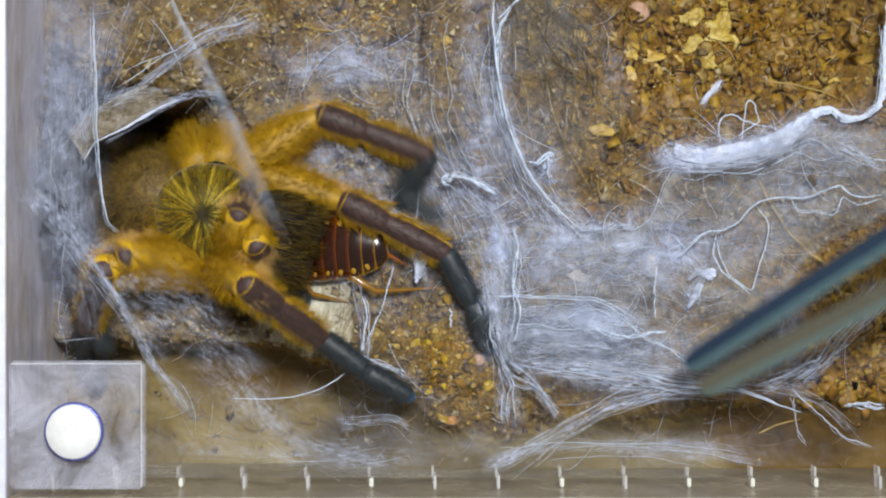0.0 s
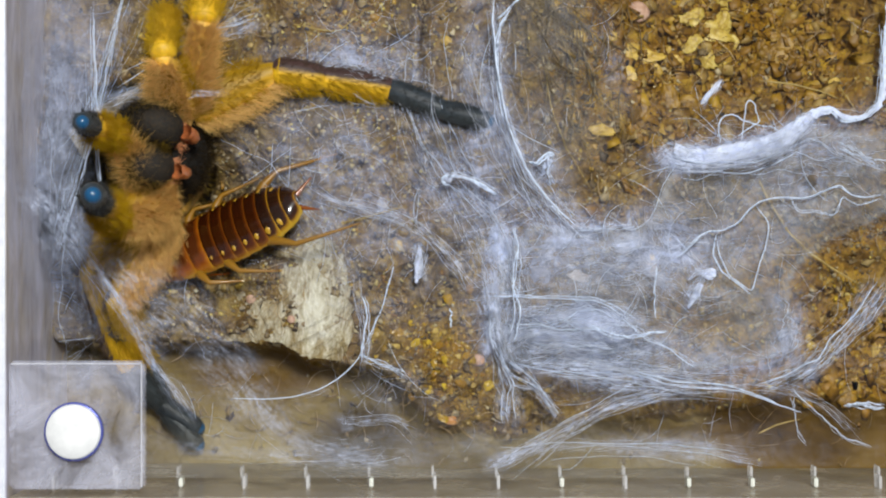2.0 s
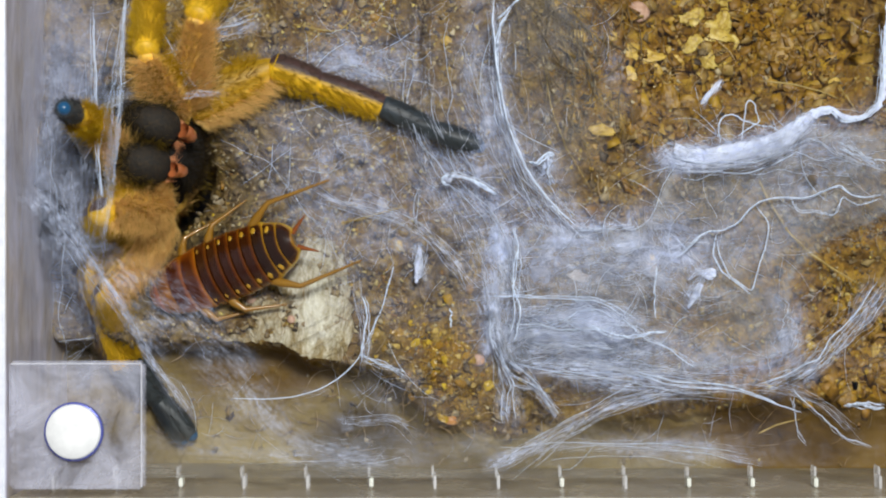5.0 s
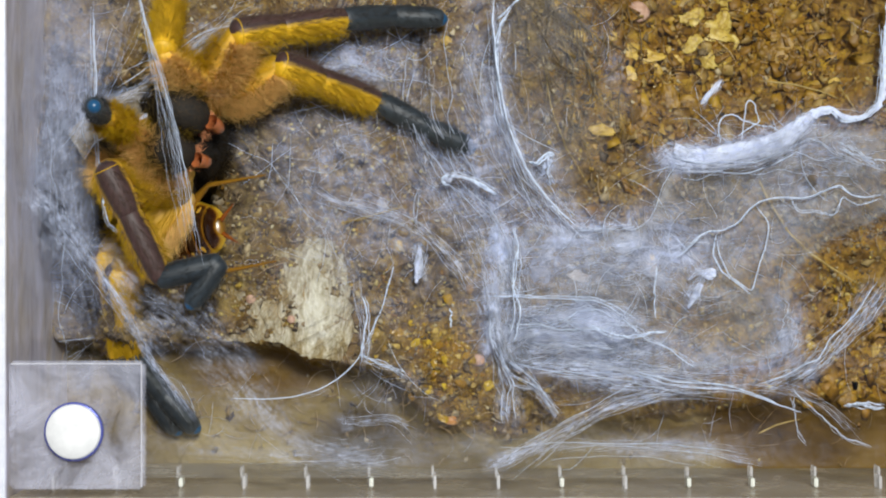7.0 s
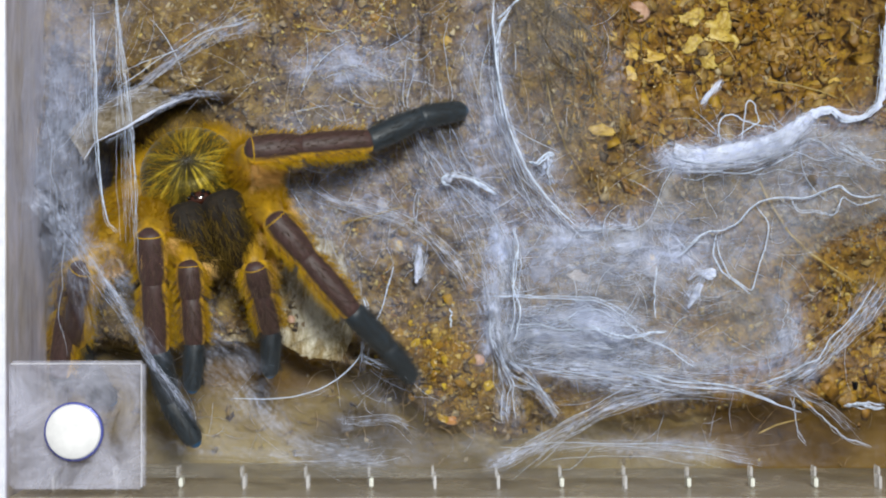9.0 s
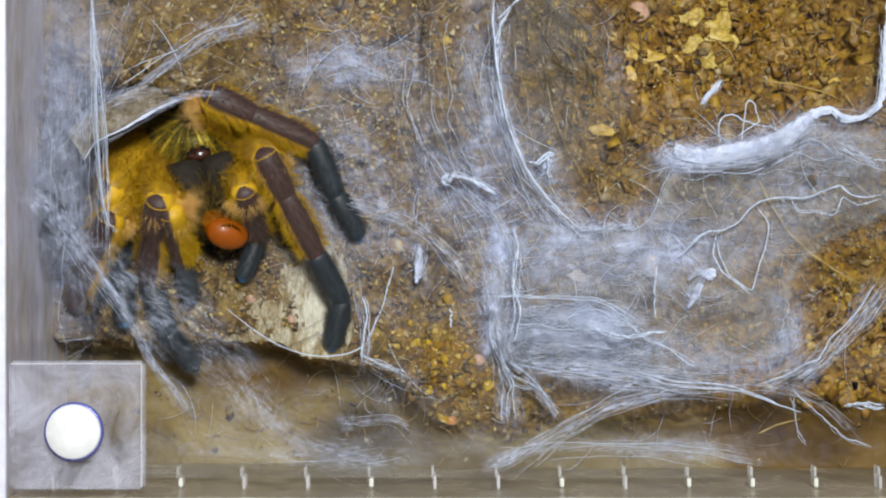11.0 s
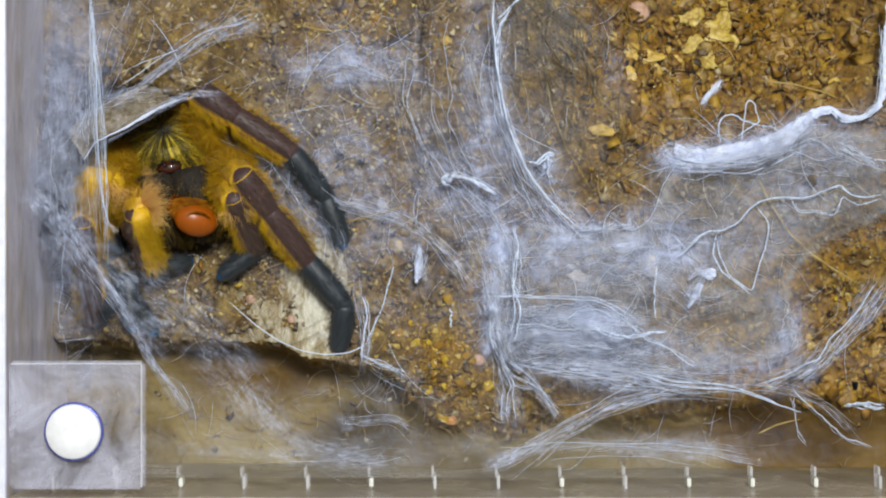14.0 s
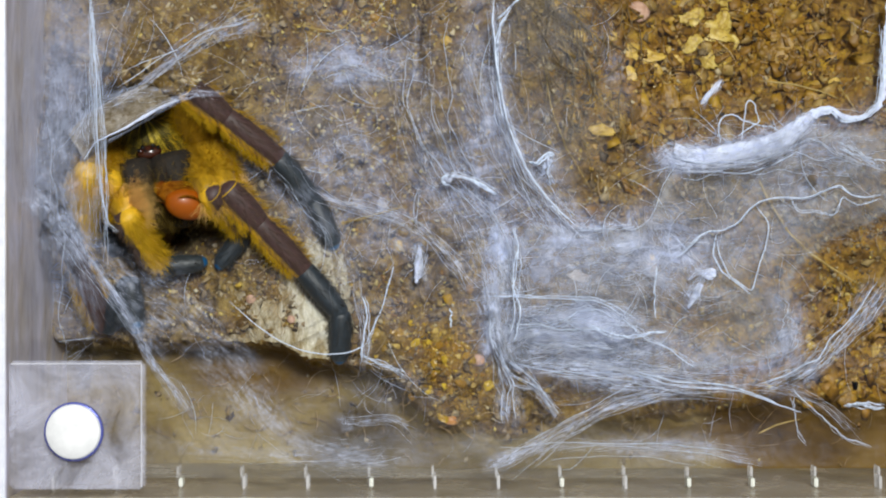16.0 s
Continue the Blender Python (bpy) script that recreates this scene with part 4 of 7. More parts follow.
    lay([(1180, 680), (1300, 680), (1400, 690), (1460, 720), (1530, 785)], 14, 8, 0.6, (0.006, 0.003), 0.15)
    lay([(920, 620), (1020, 690), (1180, 650), (1300, 600)], 30, 34, 0.45, (0.004, 0.004), 0.4)
    lay([(850, 833), (930, 800), (1000, 760), (1080, 720), (1160, 700), (1250, 685)], 40, 9, 0.8, (0.012, 0.007), 0.25)
    lay([(860, 815), (980, 792), (1100, 790), (1250, 800), (1370, 825)], 26, 9, 0.45, (0.012, 0.012), 0.35)
    lay([(900, 680), (945, 690), (985, 740)], 10, 3, 1.5, (0.004, 0.003), 0.1)
    lay([(630, 480), (640, 560), (648, 610), (640, 680)], 9, 6, 0.9, (0.004, 0.003), 0.2)
    lay([(697, 470), (680, 530), (662, 580), (645, 612)], 2, 2, 0.9, (0.004, 0.006), 0.02)
    lay([(635, 630), (680, 650), (725, 668)], 6, 4, 1.0, (0.004, 0.004), 0.1)
    lay([(580, 725), (620, 740), (600, 750), (700, 740), (745, 770)], 12, 7, 0.8, (0.010, 0.010), 0.25)
    lay([(850, 520), (960, 528), (1060, 530), (1140, 580)], 2, 4, 0.7, (0.004, 0.004), 0.15)
    lay([(1420, 245), (1450, 250), (1480, 272), (1520, 290), (1568, 298)], 2, 1.5, 1.1, (0.004, 0.004), 0.05)
    lay([(1395, 350), (1415, 375), (1440, 372), (1475, 380), (1490, 345), (1520, 362), (1560, 348)], 2, 2, 0.8, (0.003, 0.003), 0.05)
    lay([(1240, 285), (1243, 330), (1250, 350), (1275, 395)], 1, 0.5, 0.8, (0.003, 0.003), 0.05)
    lay([(1270, 410), (1262, 450), (1275, 480), (1330, 522)], 1, 0.5, 1.0, (0.003, 0.003), 0.05)
    lay([(935, 285), (950, 292), (962, 280), (972, 272), (980, 278)], 2, 1.0, 1.5, (0.004, 0.004), 0.05)
    lay([(975, 275), (968, 300), (975, 330)], 2, 1.0, 1.1, (0.004, 0.003), 0.05)
    lay([(1163, 470), (1160, 540), (1162, 565)], 1, 0.5, 1.0, (0.005, 0.004), 0.05)
    lay([(855, 518), (950, 522), (1060, 528), (1105, 532)], 1, 0.5, 0.9, (0.005, 0.005), 0.03)
    lay([(1105, 570), (1140, 600), (1190, 625), (1230, 650)], 2, 2, 1.0, (0.005, 0.005), 0.05)
    lay([(1040, 575), (1090, 600), (1130, 598), (1180, 590)], 2, 2, 1.1, (0.005, 0.005), 0.05)
    lay([(880, 610), (900, 660), (950, 690), (985, 742)], 2, 1.5, 1.3, (0.005, 0.004), 0.05)
    lay([(1120, 660), (1200, 680), (1290, 685), (1350, 705), (1420, 735)], 2, 2, 1.7, (0.007, 0.006), 0.03)
    lay([(1400, 690), (1440, 725), (1500, 775), (1545, 790)], 2, 1.5, 0.9, (0.007, 0.004), 0.03)
    lay([(1330, 690), (1400, 665), (1450, 640), (1470, 610), (1530, 545), (1568, 500)], 3, 8, 0.9, (0.007, 0.005), 0.05)
    lay([(875, 555), (868, 590), (885, 640), (905, 680), (900, 740)], 3, 6, 1.0, (0.005, 0.003), 0.05)
    lay([(900, 400), (908, 440), (900, 500), (912, 560), (895, 600)], 3, 5, 1.2, (0.005, 0.005), 0.05)
    lay([(640, 520), (648, 560), (645, 600), (638, 640)], 2, 4, 1.2, (0.004, 0.004), 0.05)
    lay([(858, 470), (866, 520), (880, 585), (896, 645)], 22, 6, 1.0, (0.005, 0.005), 0.1)
    lay([(893, 635), (930, 662), (962, 698), (985, 742)], 16, 3.5, 1.0, (0.006, 0.004), 0.08)
    lay([(900, 600), (960, 588), (1030, 592), (1100, 580)], 20, 7, 0.8, (0.005, 0.005), 0.2)
    lay([(930, 625), (1010, 612), (1090, 618)], 18, 5, 0.8, (0.005, 0.005), 0.2)
    lay([(795, 545), (792, 580)], 1, 1, 1.6, (0.004, 0.004), 0.05)
    lay([(975, 270), (960, 310), (940, 285)], 14, 4, 0.8, (0.004, 0.002), 0.2)
    lay([(1280, 140), (1260, 165), (1240, 190)], 10, 3.5, 1.1, (0.010, 0.010), 0.2)
    lay([(1250, 480), (1240, 500), (1215, 540)], 26, 8, 0.8, (0.004, 0.003), 0.25)
    lay([(1215, 495), (1245, 480), (1270, 490)], 14, 5, 0.9, (0.004, 0.004), 0.25)
    lay([(1385, 510), (1408, 560), (1400, 615), (1360, 612)], 26, 15, 0.5, (0.004, 0.003), 0.35)
    lay([(1000, 400), (1080, 405), (1130, 400)], 10, 5, 0.9, (0.003, 0.003), 0.2)
    lay([(950, 480), (1050, 470), (1150, 480), (1220, 540), (1330, 525)], 50, 34, 0.45, (0.003, 0.003), 0.4)
    lay([(1480, 250), (1568, 300)], 8, 8, 0.8, (0.004, 0.004), 0.2)
    lay([(1300, 280), (1420, 270), (1568, 260)], 40, 24, 0.45, (0.003, 0.004), 0.4)
    lay([(550, 110), (600, 105), (650, 130), (700, 150)], 50, 20, 0.45, (0.003, 0.003), 0.4)
    lay([(1490, 716), (1568, 720)], 8, 3, 1.0, (0.010, 0.010), 0.2)
    lay([(1400, 690), (1420, 770), (1440, 800)], 2, 4, 0.6, (0.006, 0.010), 0.2)
    lay([(1165, 268), (1210, 292), (1280, 292), (1350, 280), (1410, 250), (1450, 215)], 40, 9, 0.8, (0.004, 0.005), 0.3)
    lay([(1150, 285), (1180, 262), (1215, 268), (1250, 285)], 24, 10, 0.7, (0.003, 0.005), 0.3)
    # threads over the burrow mouth and along the west wall, high over the soil
    hang([(475, 35), (440, 40), (380, 60), (310, 105), (240, 155), (180, 190)], 46, 8, 1.05, (0.009, 0.0125), 0.3)
    hang([(480, 0), (420, 15), (350, 60), (280, 120)], 18, 9, 0.6, (0.009, 0.0125), 0.35)
    hang([(165, 0), (165, 120), (165, 230), (170, 290), (185, 400), (215, 420)], 4, 3, 0.7, (0.018, 0.016), 0.1)
    hang([(180, 0), (160, 150), (140, 300), (120, 420)], 26, 22, 0.5, (0.018, 0.014), 0.4)
    hang([(100, 340), (140, 430), (190, 500), (235, 570), (265, 640), (330, 720), (355, 760)], 22, 4, 0.8, (0.018, 0.014), 0.2)
    hang([(90, 380), (160, 450), (240, 520), (330, 570), (420, 640), (480, 690)], 20, 34, 0.4, (0.016, 0.010), 0.4)
    hang([(90, 200), (110, 330), (130, 450), (170, 620)], 30, 24, 0.5, (0.018, 0.014), 0.4)
    hang([(260, 640), (310, 690), (350, 745)], 18, 10, 0.6, (0.015, 0.010), 0.35)
    hang([(320, 600), (400, 650), (480, 750), (560, 800), (700, 810)], 14, 22, 0.4, (0.010, 0.010), 0.4)
    hang([(180, 255), (240, 215), (300, 182), (345, 164), (410, 168)], 18, 4, 0.6, (0.0125, 0.0115), 0.3)
    hang([(125, 215), (170, 190), (240, 165), (330, 160)], 16, 8, 0.6, (0.0145, 0.013), 0.35)
    hang([(270, 790), (420, 800), (600, 812), (820, 815)], 20, 12, 0.45, (0.010, 0.010), 0.45)
    hang([(110, 0), (105, 150), (95, 300), (100, 500)], 26, 18, 0.5, (0.020, 0.016), 0.45)
    hang([(80, 60), (110, 160), (130, 220), (150, 260)], 12, 22, 0.45, (0.020, 0.014), 0.4)
    hang([(25, 325), (90, 380), (150, 450), (230, 560), (300, 650)], 24, 13, 0.8, (0.022, 0.016), 0.3)
    hang([(235, -5), (205, 110), (165, 190), (90, 270), (25, 320)], 26, 12, 0.7, (0.008, 0.013), 0.3)
    hang([(130, 300), (125, 380), (160, 440), (210, 430)], 14, 8, 0.6, (0.018, 0.016), 0.3)


def wall_sheet():
    """Sheer silk drawn from the west wall down to the burrow."""
    rng = np.random.default_rng(44)
    for lot, (z0, z1, u0, u1, reach_w, thick) in enumerate(((0.021, 0.004, 16, 190, 1.0, 0.28), (0.017, 0.002, 70, 200, 0.7, 0.12))):
        us, vs = np.linspace(u0, u1, 22), np.linspace(-40, 690, 70)
        U, V = np.meshgrid(us, vs)
        q = (U - u0) / (u1 - u0)
        U2 = U + 14 * fbm(V / 90, U / 200, 2, 81 + lot) + 30 * q * np.sin(V / 170 + lot)
        Z = z0 + (z1 - z0) * q ** 0.7 + 0.001 * fbm(U / 40, V / 60, 2, 83 + lot)
        Z = np.maximum(Z, height(U2, V) + 0.0012)
        k = G * (EYE - Z) / EYE
        verts = np.stack([(U2 - 784) * k, (441 - V) * k, Z], -1).reshape(-1, 3)
        fade = thick * (1 - smooth(q, 0.45 * reach_w, 1.0)) * smooth(q, -0.05, 0.12) * (1 - smooth(V, 380, 600))
        me = mesh_of("silk_sheet", verts, grid_faces(22, 70), [SILK_HAZE], attrs={"film": fade.ravel(), "along": (V * 0.6).ravel(), "across": (U * 0.8).ravel(), "lot": np.full(U.size, 700.0 + 9 * lot)})
        tagged(new("silk_sheet", me), "sheer bluish white silk sheet along the plastic wall", "spider silk", kind="stuff")


def inside(U, V, poly):
    """Signed distance to a closed outline, positive inside it."""
    best, odd = np.full(U.shape, 1e9), np.zeros(U.shape, bool)
    for (a, b), (c, d) in zip(poly, poly[1:] + poly[:1]):
        k = np.clip(((U - a) * (c - a) + (V - b) * (d - b)) / ((c - a) ** 2 + (d - b) ** 2), 0, 1)
        best = np.minimum(best, np.hypot(U - a - k * (c - a), V - b - k * (d - b)))
        if b != d:
            odd ^= ((V > b) != (V > d)) & (U < a + (V - b) / (d - b) * (c - a))
    return np.where(odd, best, -best)


def spun_sheets():
    """Sheer even sheets spun over the soil, each ending in a gathered rim."""
    for lot, (thick, outline) in enumerate((
            (0.34, [(1000, 402), (1100, 404), (1146, 388), (1162, 340), (1192, 288), (1240, 292), (1330, 280), (1430, 230), (1568, 236), (1640, 240), (1640, 372), (1560, 380), (1490, 418), (1430, 452), (1396, 500), (1404, 560), (1412, 612), (1330, 640), (1180, 660), (900, 640), (868, 590), (880, 470), (930, 400)]),
            (0.15, [(880, -40), (1020, -40), (1052, 40), (1072, 100), (1112, 150), (1122, 200), (1084, 250), (1040, 330), (1000, 392), (940, 312), (898, 220), (884, 130)]))):
        us, vs = np.arange(840, 1640, 5.0), np.arange(-40, 680, 5.0)
        U, V = np.meshgrid(us, vs)
        H = height(U, V)
        for _ in range(10):
            P = np.pad(H, 1, mode="edge")
            H = np.maximum(H, (P[:-2, 1:-1] + P[2:, 1:-1] + P[1:-1, :-2] + P[1:-1, 2:]) / 4)
        Z = H + 0.0017 + 0.0004 * fbm(U / 40, V / 40, 3, 141 + lot)
        sd = inside(U, V, outline) + (9, 26)[lot] * fbm(U / 24, V / 24, 3, 143 + lot)
        fade = thick * smooth(sd, -2, (16, 34)[lot]) * (0.75 + 0.7 * fbm(U / 80, V / 80, 3, 145 + lot)) + (0.34, 0.05)[lot] * np.exp(-((sd - 6) / 6.0) ** 2)
        verts = np.stack([(U - 784) * G, (441 - V) * G, Z], -1).reshape(-1, 3)
        F = grid_faces(len(us), len(vs))
        F = F[fade.ravel()[F].max(1) > 0.004]
        me = mesh_of("silk_sheet", verts, F, [SILK_SHEER], attrs={"film": np.clip(fade, 0, 1).ravel(), "along": ((U + V) * 0.8).ravel(), "across": ((V - U) * 0.3).ravel(), "lot": np.full(U.size, 780.0 + 9 * lot)})
        tagged(new("silk_sheet", me), "sheer greyish silk sheet spun over the soil", "spider silk", kind="stuff")


def front_haze():
    """Sheet added as the wall's pale reflection haze, where the bare floor meets the front wall."""
    us, vs = np.linspace(250, 1600, 90), np.linspace(745, 846, 14)
    U, V = np.meshgrid(us, vs)
    q = (V - 745) / 101
    Z = -0.003 + 0.019 * q ** 1.6 + 0.0008 * fbm(U / 60, V / 30, 2, 91)
    k = G * (EYE - Z) / EYE
    verts = np.stack([(U - 784) * k, np.maximum((441 - V) * k, (441 - WALL_V) * G + 0.0006), Z], -1).reshape(-1, 3)
    fade = 0.50 * smooth(q, 0.05, 0.7) * (0.65 + 0.7 * fbm(U / 150, V / 40, 3, 92)) * (1 - smooth(U, 1120, 1360))
    me = mesh_of("silk_sheet", verts, grid_faces(90, 14), [FRONT_HAZE_WARM], attrs={"film": np.clip(fade, 0, 1).ravel(), "along": (U * 0.5).ravel(), "across": (V * 0.6).ravel(), "lot": np.full(U.size, 760.0)})
    tagged(new("silk_sheet", me), "thin greyish sheet added as haze along the front wall", "spider silk", kind="stuff")


def silk_tangle():
    """Loose short silk fibres, thick where the film is thick."""
    def pick(rng, n):
        u, v = everywhere(rng, n * 8)
        w = film_of(u, v) ** 1.3
        keep = rng.uniform(0, 0.8, len(u)) < w
        return u[keep][:n], v[keep][:n]
    rng = np.random.default_rng(3)
    fibres("silk_tangle", 800, pick_n(pick, 800), 90, 0.32 * G, SILK_FINE, "fine tangled silk fibres over the soil", "spider silk", 51, 0.0018, 0.35)
    fibres("silk_tangle", 120, pick_n(pick, 120), 120, 0.55 * G, SILK, "loose bright silk fibres over the soil", "spider silk", 52, 0.0022, 0.3)


def pick_n(pick, n):
    def fixed(rng, m):
        u, v = pick(rng, n)
        k = np.resize(np.arange(len(u)), m)
        return u[k], v[k]
    return fixed


def silk_roll():
    """Thick rolled edge of a silk sheet, its core under the loose threads."""
    rng = np.random.default_rng(8)
    Q = resample([(1192, 264), (1215, 276), (1250, 280), (1300, 270), (1345, 262), (1385, 244), (1415, 218), (1440, 202), (1466, 194), (1492, 213), (1525, 210), (1550, 188), (1561, 150), (1563, 110), (1567, 50), (1568, 0)], 110, 4)
    s = np.linspace(0, 1, 110)
    r = np.interp(s, [0, 0.06, 0.17, 0.28, 0.36, 0.44, 0.52, 0.60, 0.75, 0.9, 1], [9, 14, 16, 14, 15, 11, 6, 4.5, 5.5, 5, 4]) * (1 + 0.14 * np.array([float(fbm(np.array(x * 14), np.array(0.3), 3, 9)) for x in s]))
    Z = height(Q[:, 0], Q[:, 1])
    Z = np.maximum(Z, Z.mean()) + 0.002
    P = np.stack([(Q[:, 0] - 784) * G, (441 - Q[:, 1]) * G, Z], 1)[None]
    v, f = tubes(P, r[None] * G, 12)
    v[:, 2] = np.repeat(Z, 12) + (v[:, 2] - np.repeat(Z, 12)) * 0.25
    v += 0.0003 * np.stack([fbm(v[:, 0] * 3000, v[:, 2] * 3000 + v[:, 1] * 2000, 3, q) for q in (71, 72, 73)], 1)
    tagged(new("silk_roll", mesh_of("silk_roll", v, f, [SILK_DENSE])), "thick bluish white rolled edge of a silk sheet", "spider silk")


def swinging_thread():
    """A thread fixed at one end that the animal later drags aside."""
    foot = plan(645, 612, 0.0035)
    Q = resample([(645, 612), (632, 640), (600, 670), (565, 690), (520, 703), (470, 707), (410, 705)], 40, 3)
    P = np.array([plan(u, v, 0.0035 + 0.003 * i / 39) - foot for i, (u, v) in enumerate(Q)])[None]
    v, f = tubes(P, np.interp(np.linspace(0, 1, 40), [0, 0.1, 0.8, 1], [1.3, 1.1, 0.9, 0.4])[None] * G, 6)
    ob = tagged(new("silk_thread", mesh_of("silk_thread", v, f, [SILK])), "single white silk thread hanging over the bare floor", "spider silk", "silk threads")
    ob.location = foot
    return ob


def trailing_strand():
    """A slack skein hung from the rim, dragged about by the animal."""
    rng = np.random.default_rng(66)
    K, n = 40, 13
    s = np.linspace(0, 1, K)
    off = rng.normal(0, 9, (n, 1)) * np.sin(s * 2.6)[None] + np.cumsum(rng.normal(0, 0.9, (n, K)), 1)
    L = 430 * rng.uniform(0.8, 1.0, (n, 1))
    P = np.stack([(off + 18 * np.sin(s * 3)[None] + 55 * s[None] ** 2) * G, -s[None] * L * G, -0.002 * s[None] + rng.normal(0, 0.0004, (n, 1))], -1)
    R = (rng.uniform(0.12, 0.34, (n, 1)) * np.interp(s, [0, 0.1, 0.9, 1], [0.5, 1, 1, 0.3])[None]) * G
    v, f = tubes(P, R, 5)
    return tagged(new("silk_strand", mesh_of("silk_strand", v, f, [SILK])), "slack white silk strand hanging along the plastic wall", "spider silk", kind="stuff")


def stem(points, radius, mat, label, lift=0.0015, name="dry_grass", category="grass"):
    Q = resample(points, 24)
    Z = np.maximum(height(Q[:, 0], Q[:, 1]), -0.006)
    Z = 0.5 * Z + 0.5 * Z.mean() + lift
    P = np.stack([(Q[:, 0] - 784) * G, (441 - Q[:, 1]) * G, Z], 1)[None]
    v, f = tubes(P, (radius * G * np.interp(np.linspace(0, 1, 24), [0, 0.1, 0.8, 1], [0.5, 1, 0.9, 0.3]))[None], 7)
    tagged(new(name, mesh_of(name, v, f, [mat])), label, category)


def pebble(u, v, ru, rv, h, mat, label, seed, name="pebble", category="pebble", turn=0):
    a, f, up = ball(ru * G, rv * G, h * G, 16, 10)
    rough_k, freq, rise = (0.3, 1.3, 0.55) if name == "pebble" else (0.62, 1.7, 0.1)
    a = a * (1 + rough_k * fbm(a[:, 0] / (ru * G) * freq + seed, a[:, 1] / (rv * G) * freq + a[:, 2] / (h * G), 3, seed))[:, None]
    ob = tagged(new(name, mesh_of(name, a, f, [mat], smooth=name == "pebble")), label, category)
    ob.matrix_basis = Matrix.Translation(((u - 784) * G, (441 - v) * G, float(height(u, v)) + h * G * rise + (0.0022 if name == "silk_tuft" else 0))) @ pose(0, 0, 0, 0, 0, turn)


def grain_pieces(pick):
    """Larger grains of the heaps, each one loose."""
    rng = np.random.default_rng(19)
    base = []
    for k in range(7):
        v, f, up = ball(1, 1, 1, 7, 5)
        v *= np.array([1, rng.uniform(0.55, 0.9), rng.uniform(0.4, 0.7)])
        v = v * (1 + 0.5 * fbm(v[:, 0] * 1.1 + 9 * k, v[:, 1] * 1.1 + v[:, 2], 2, 40 + k))[:, None] + rng.normal(0, 0.05, v.shape)
        base.append(mesh_of("grain", v, f, [GOLD_PIECE], smooth=False))
    u, v = pick(rng, 230)
    keep = (v < WALL_V - 15) & (u < 1590) & (bare_floor(u, v) < 0.7)
    for k, (gu, gv) in enumerate(zip(u[keep], v[keep])):
        r = G * 3.2 * 3.6 ** (rng.uniform(0, 1) ** 1.7)
        ob = tagged(new("grain", base[k % 7]), "rounded golden ochre grain lying on the soil", "grain", "golden grains")
        ob.matrix_basis = Matrix.Translation(((gu - 784) * G, (441 - gv) * G, float(height(gu, gv)) + 0.4 * r)) @ pose(0, 0, 0, rng.uniform(-25, 25), rng.uniform(-25, 25), rng.uniform(0, 360)) @ Matrix.Scale(r, 4)


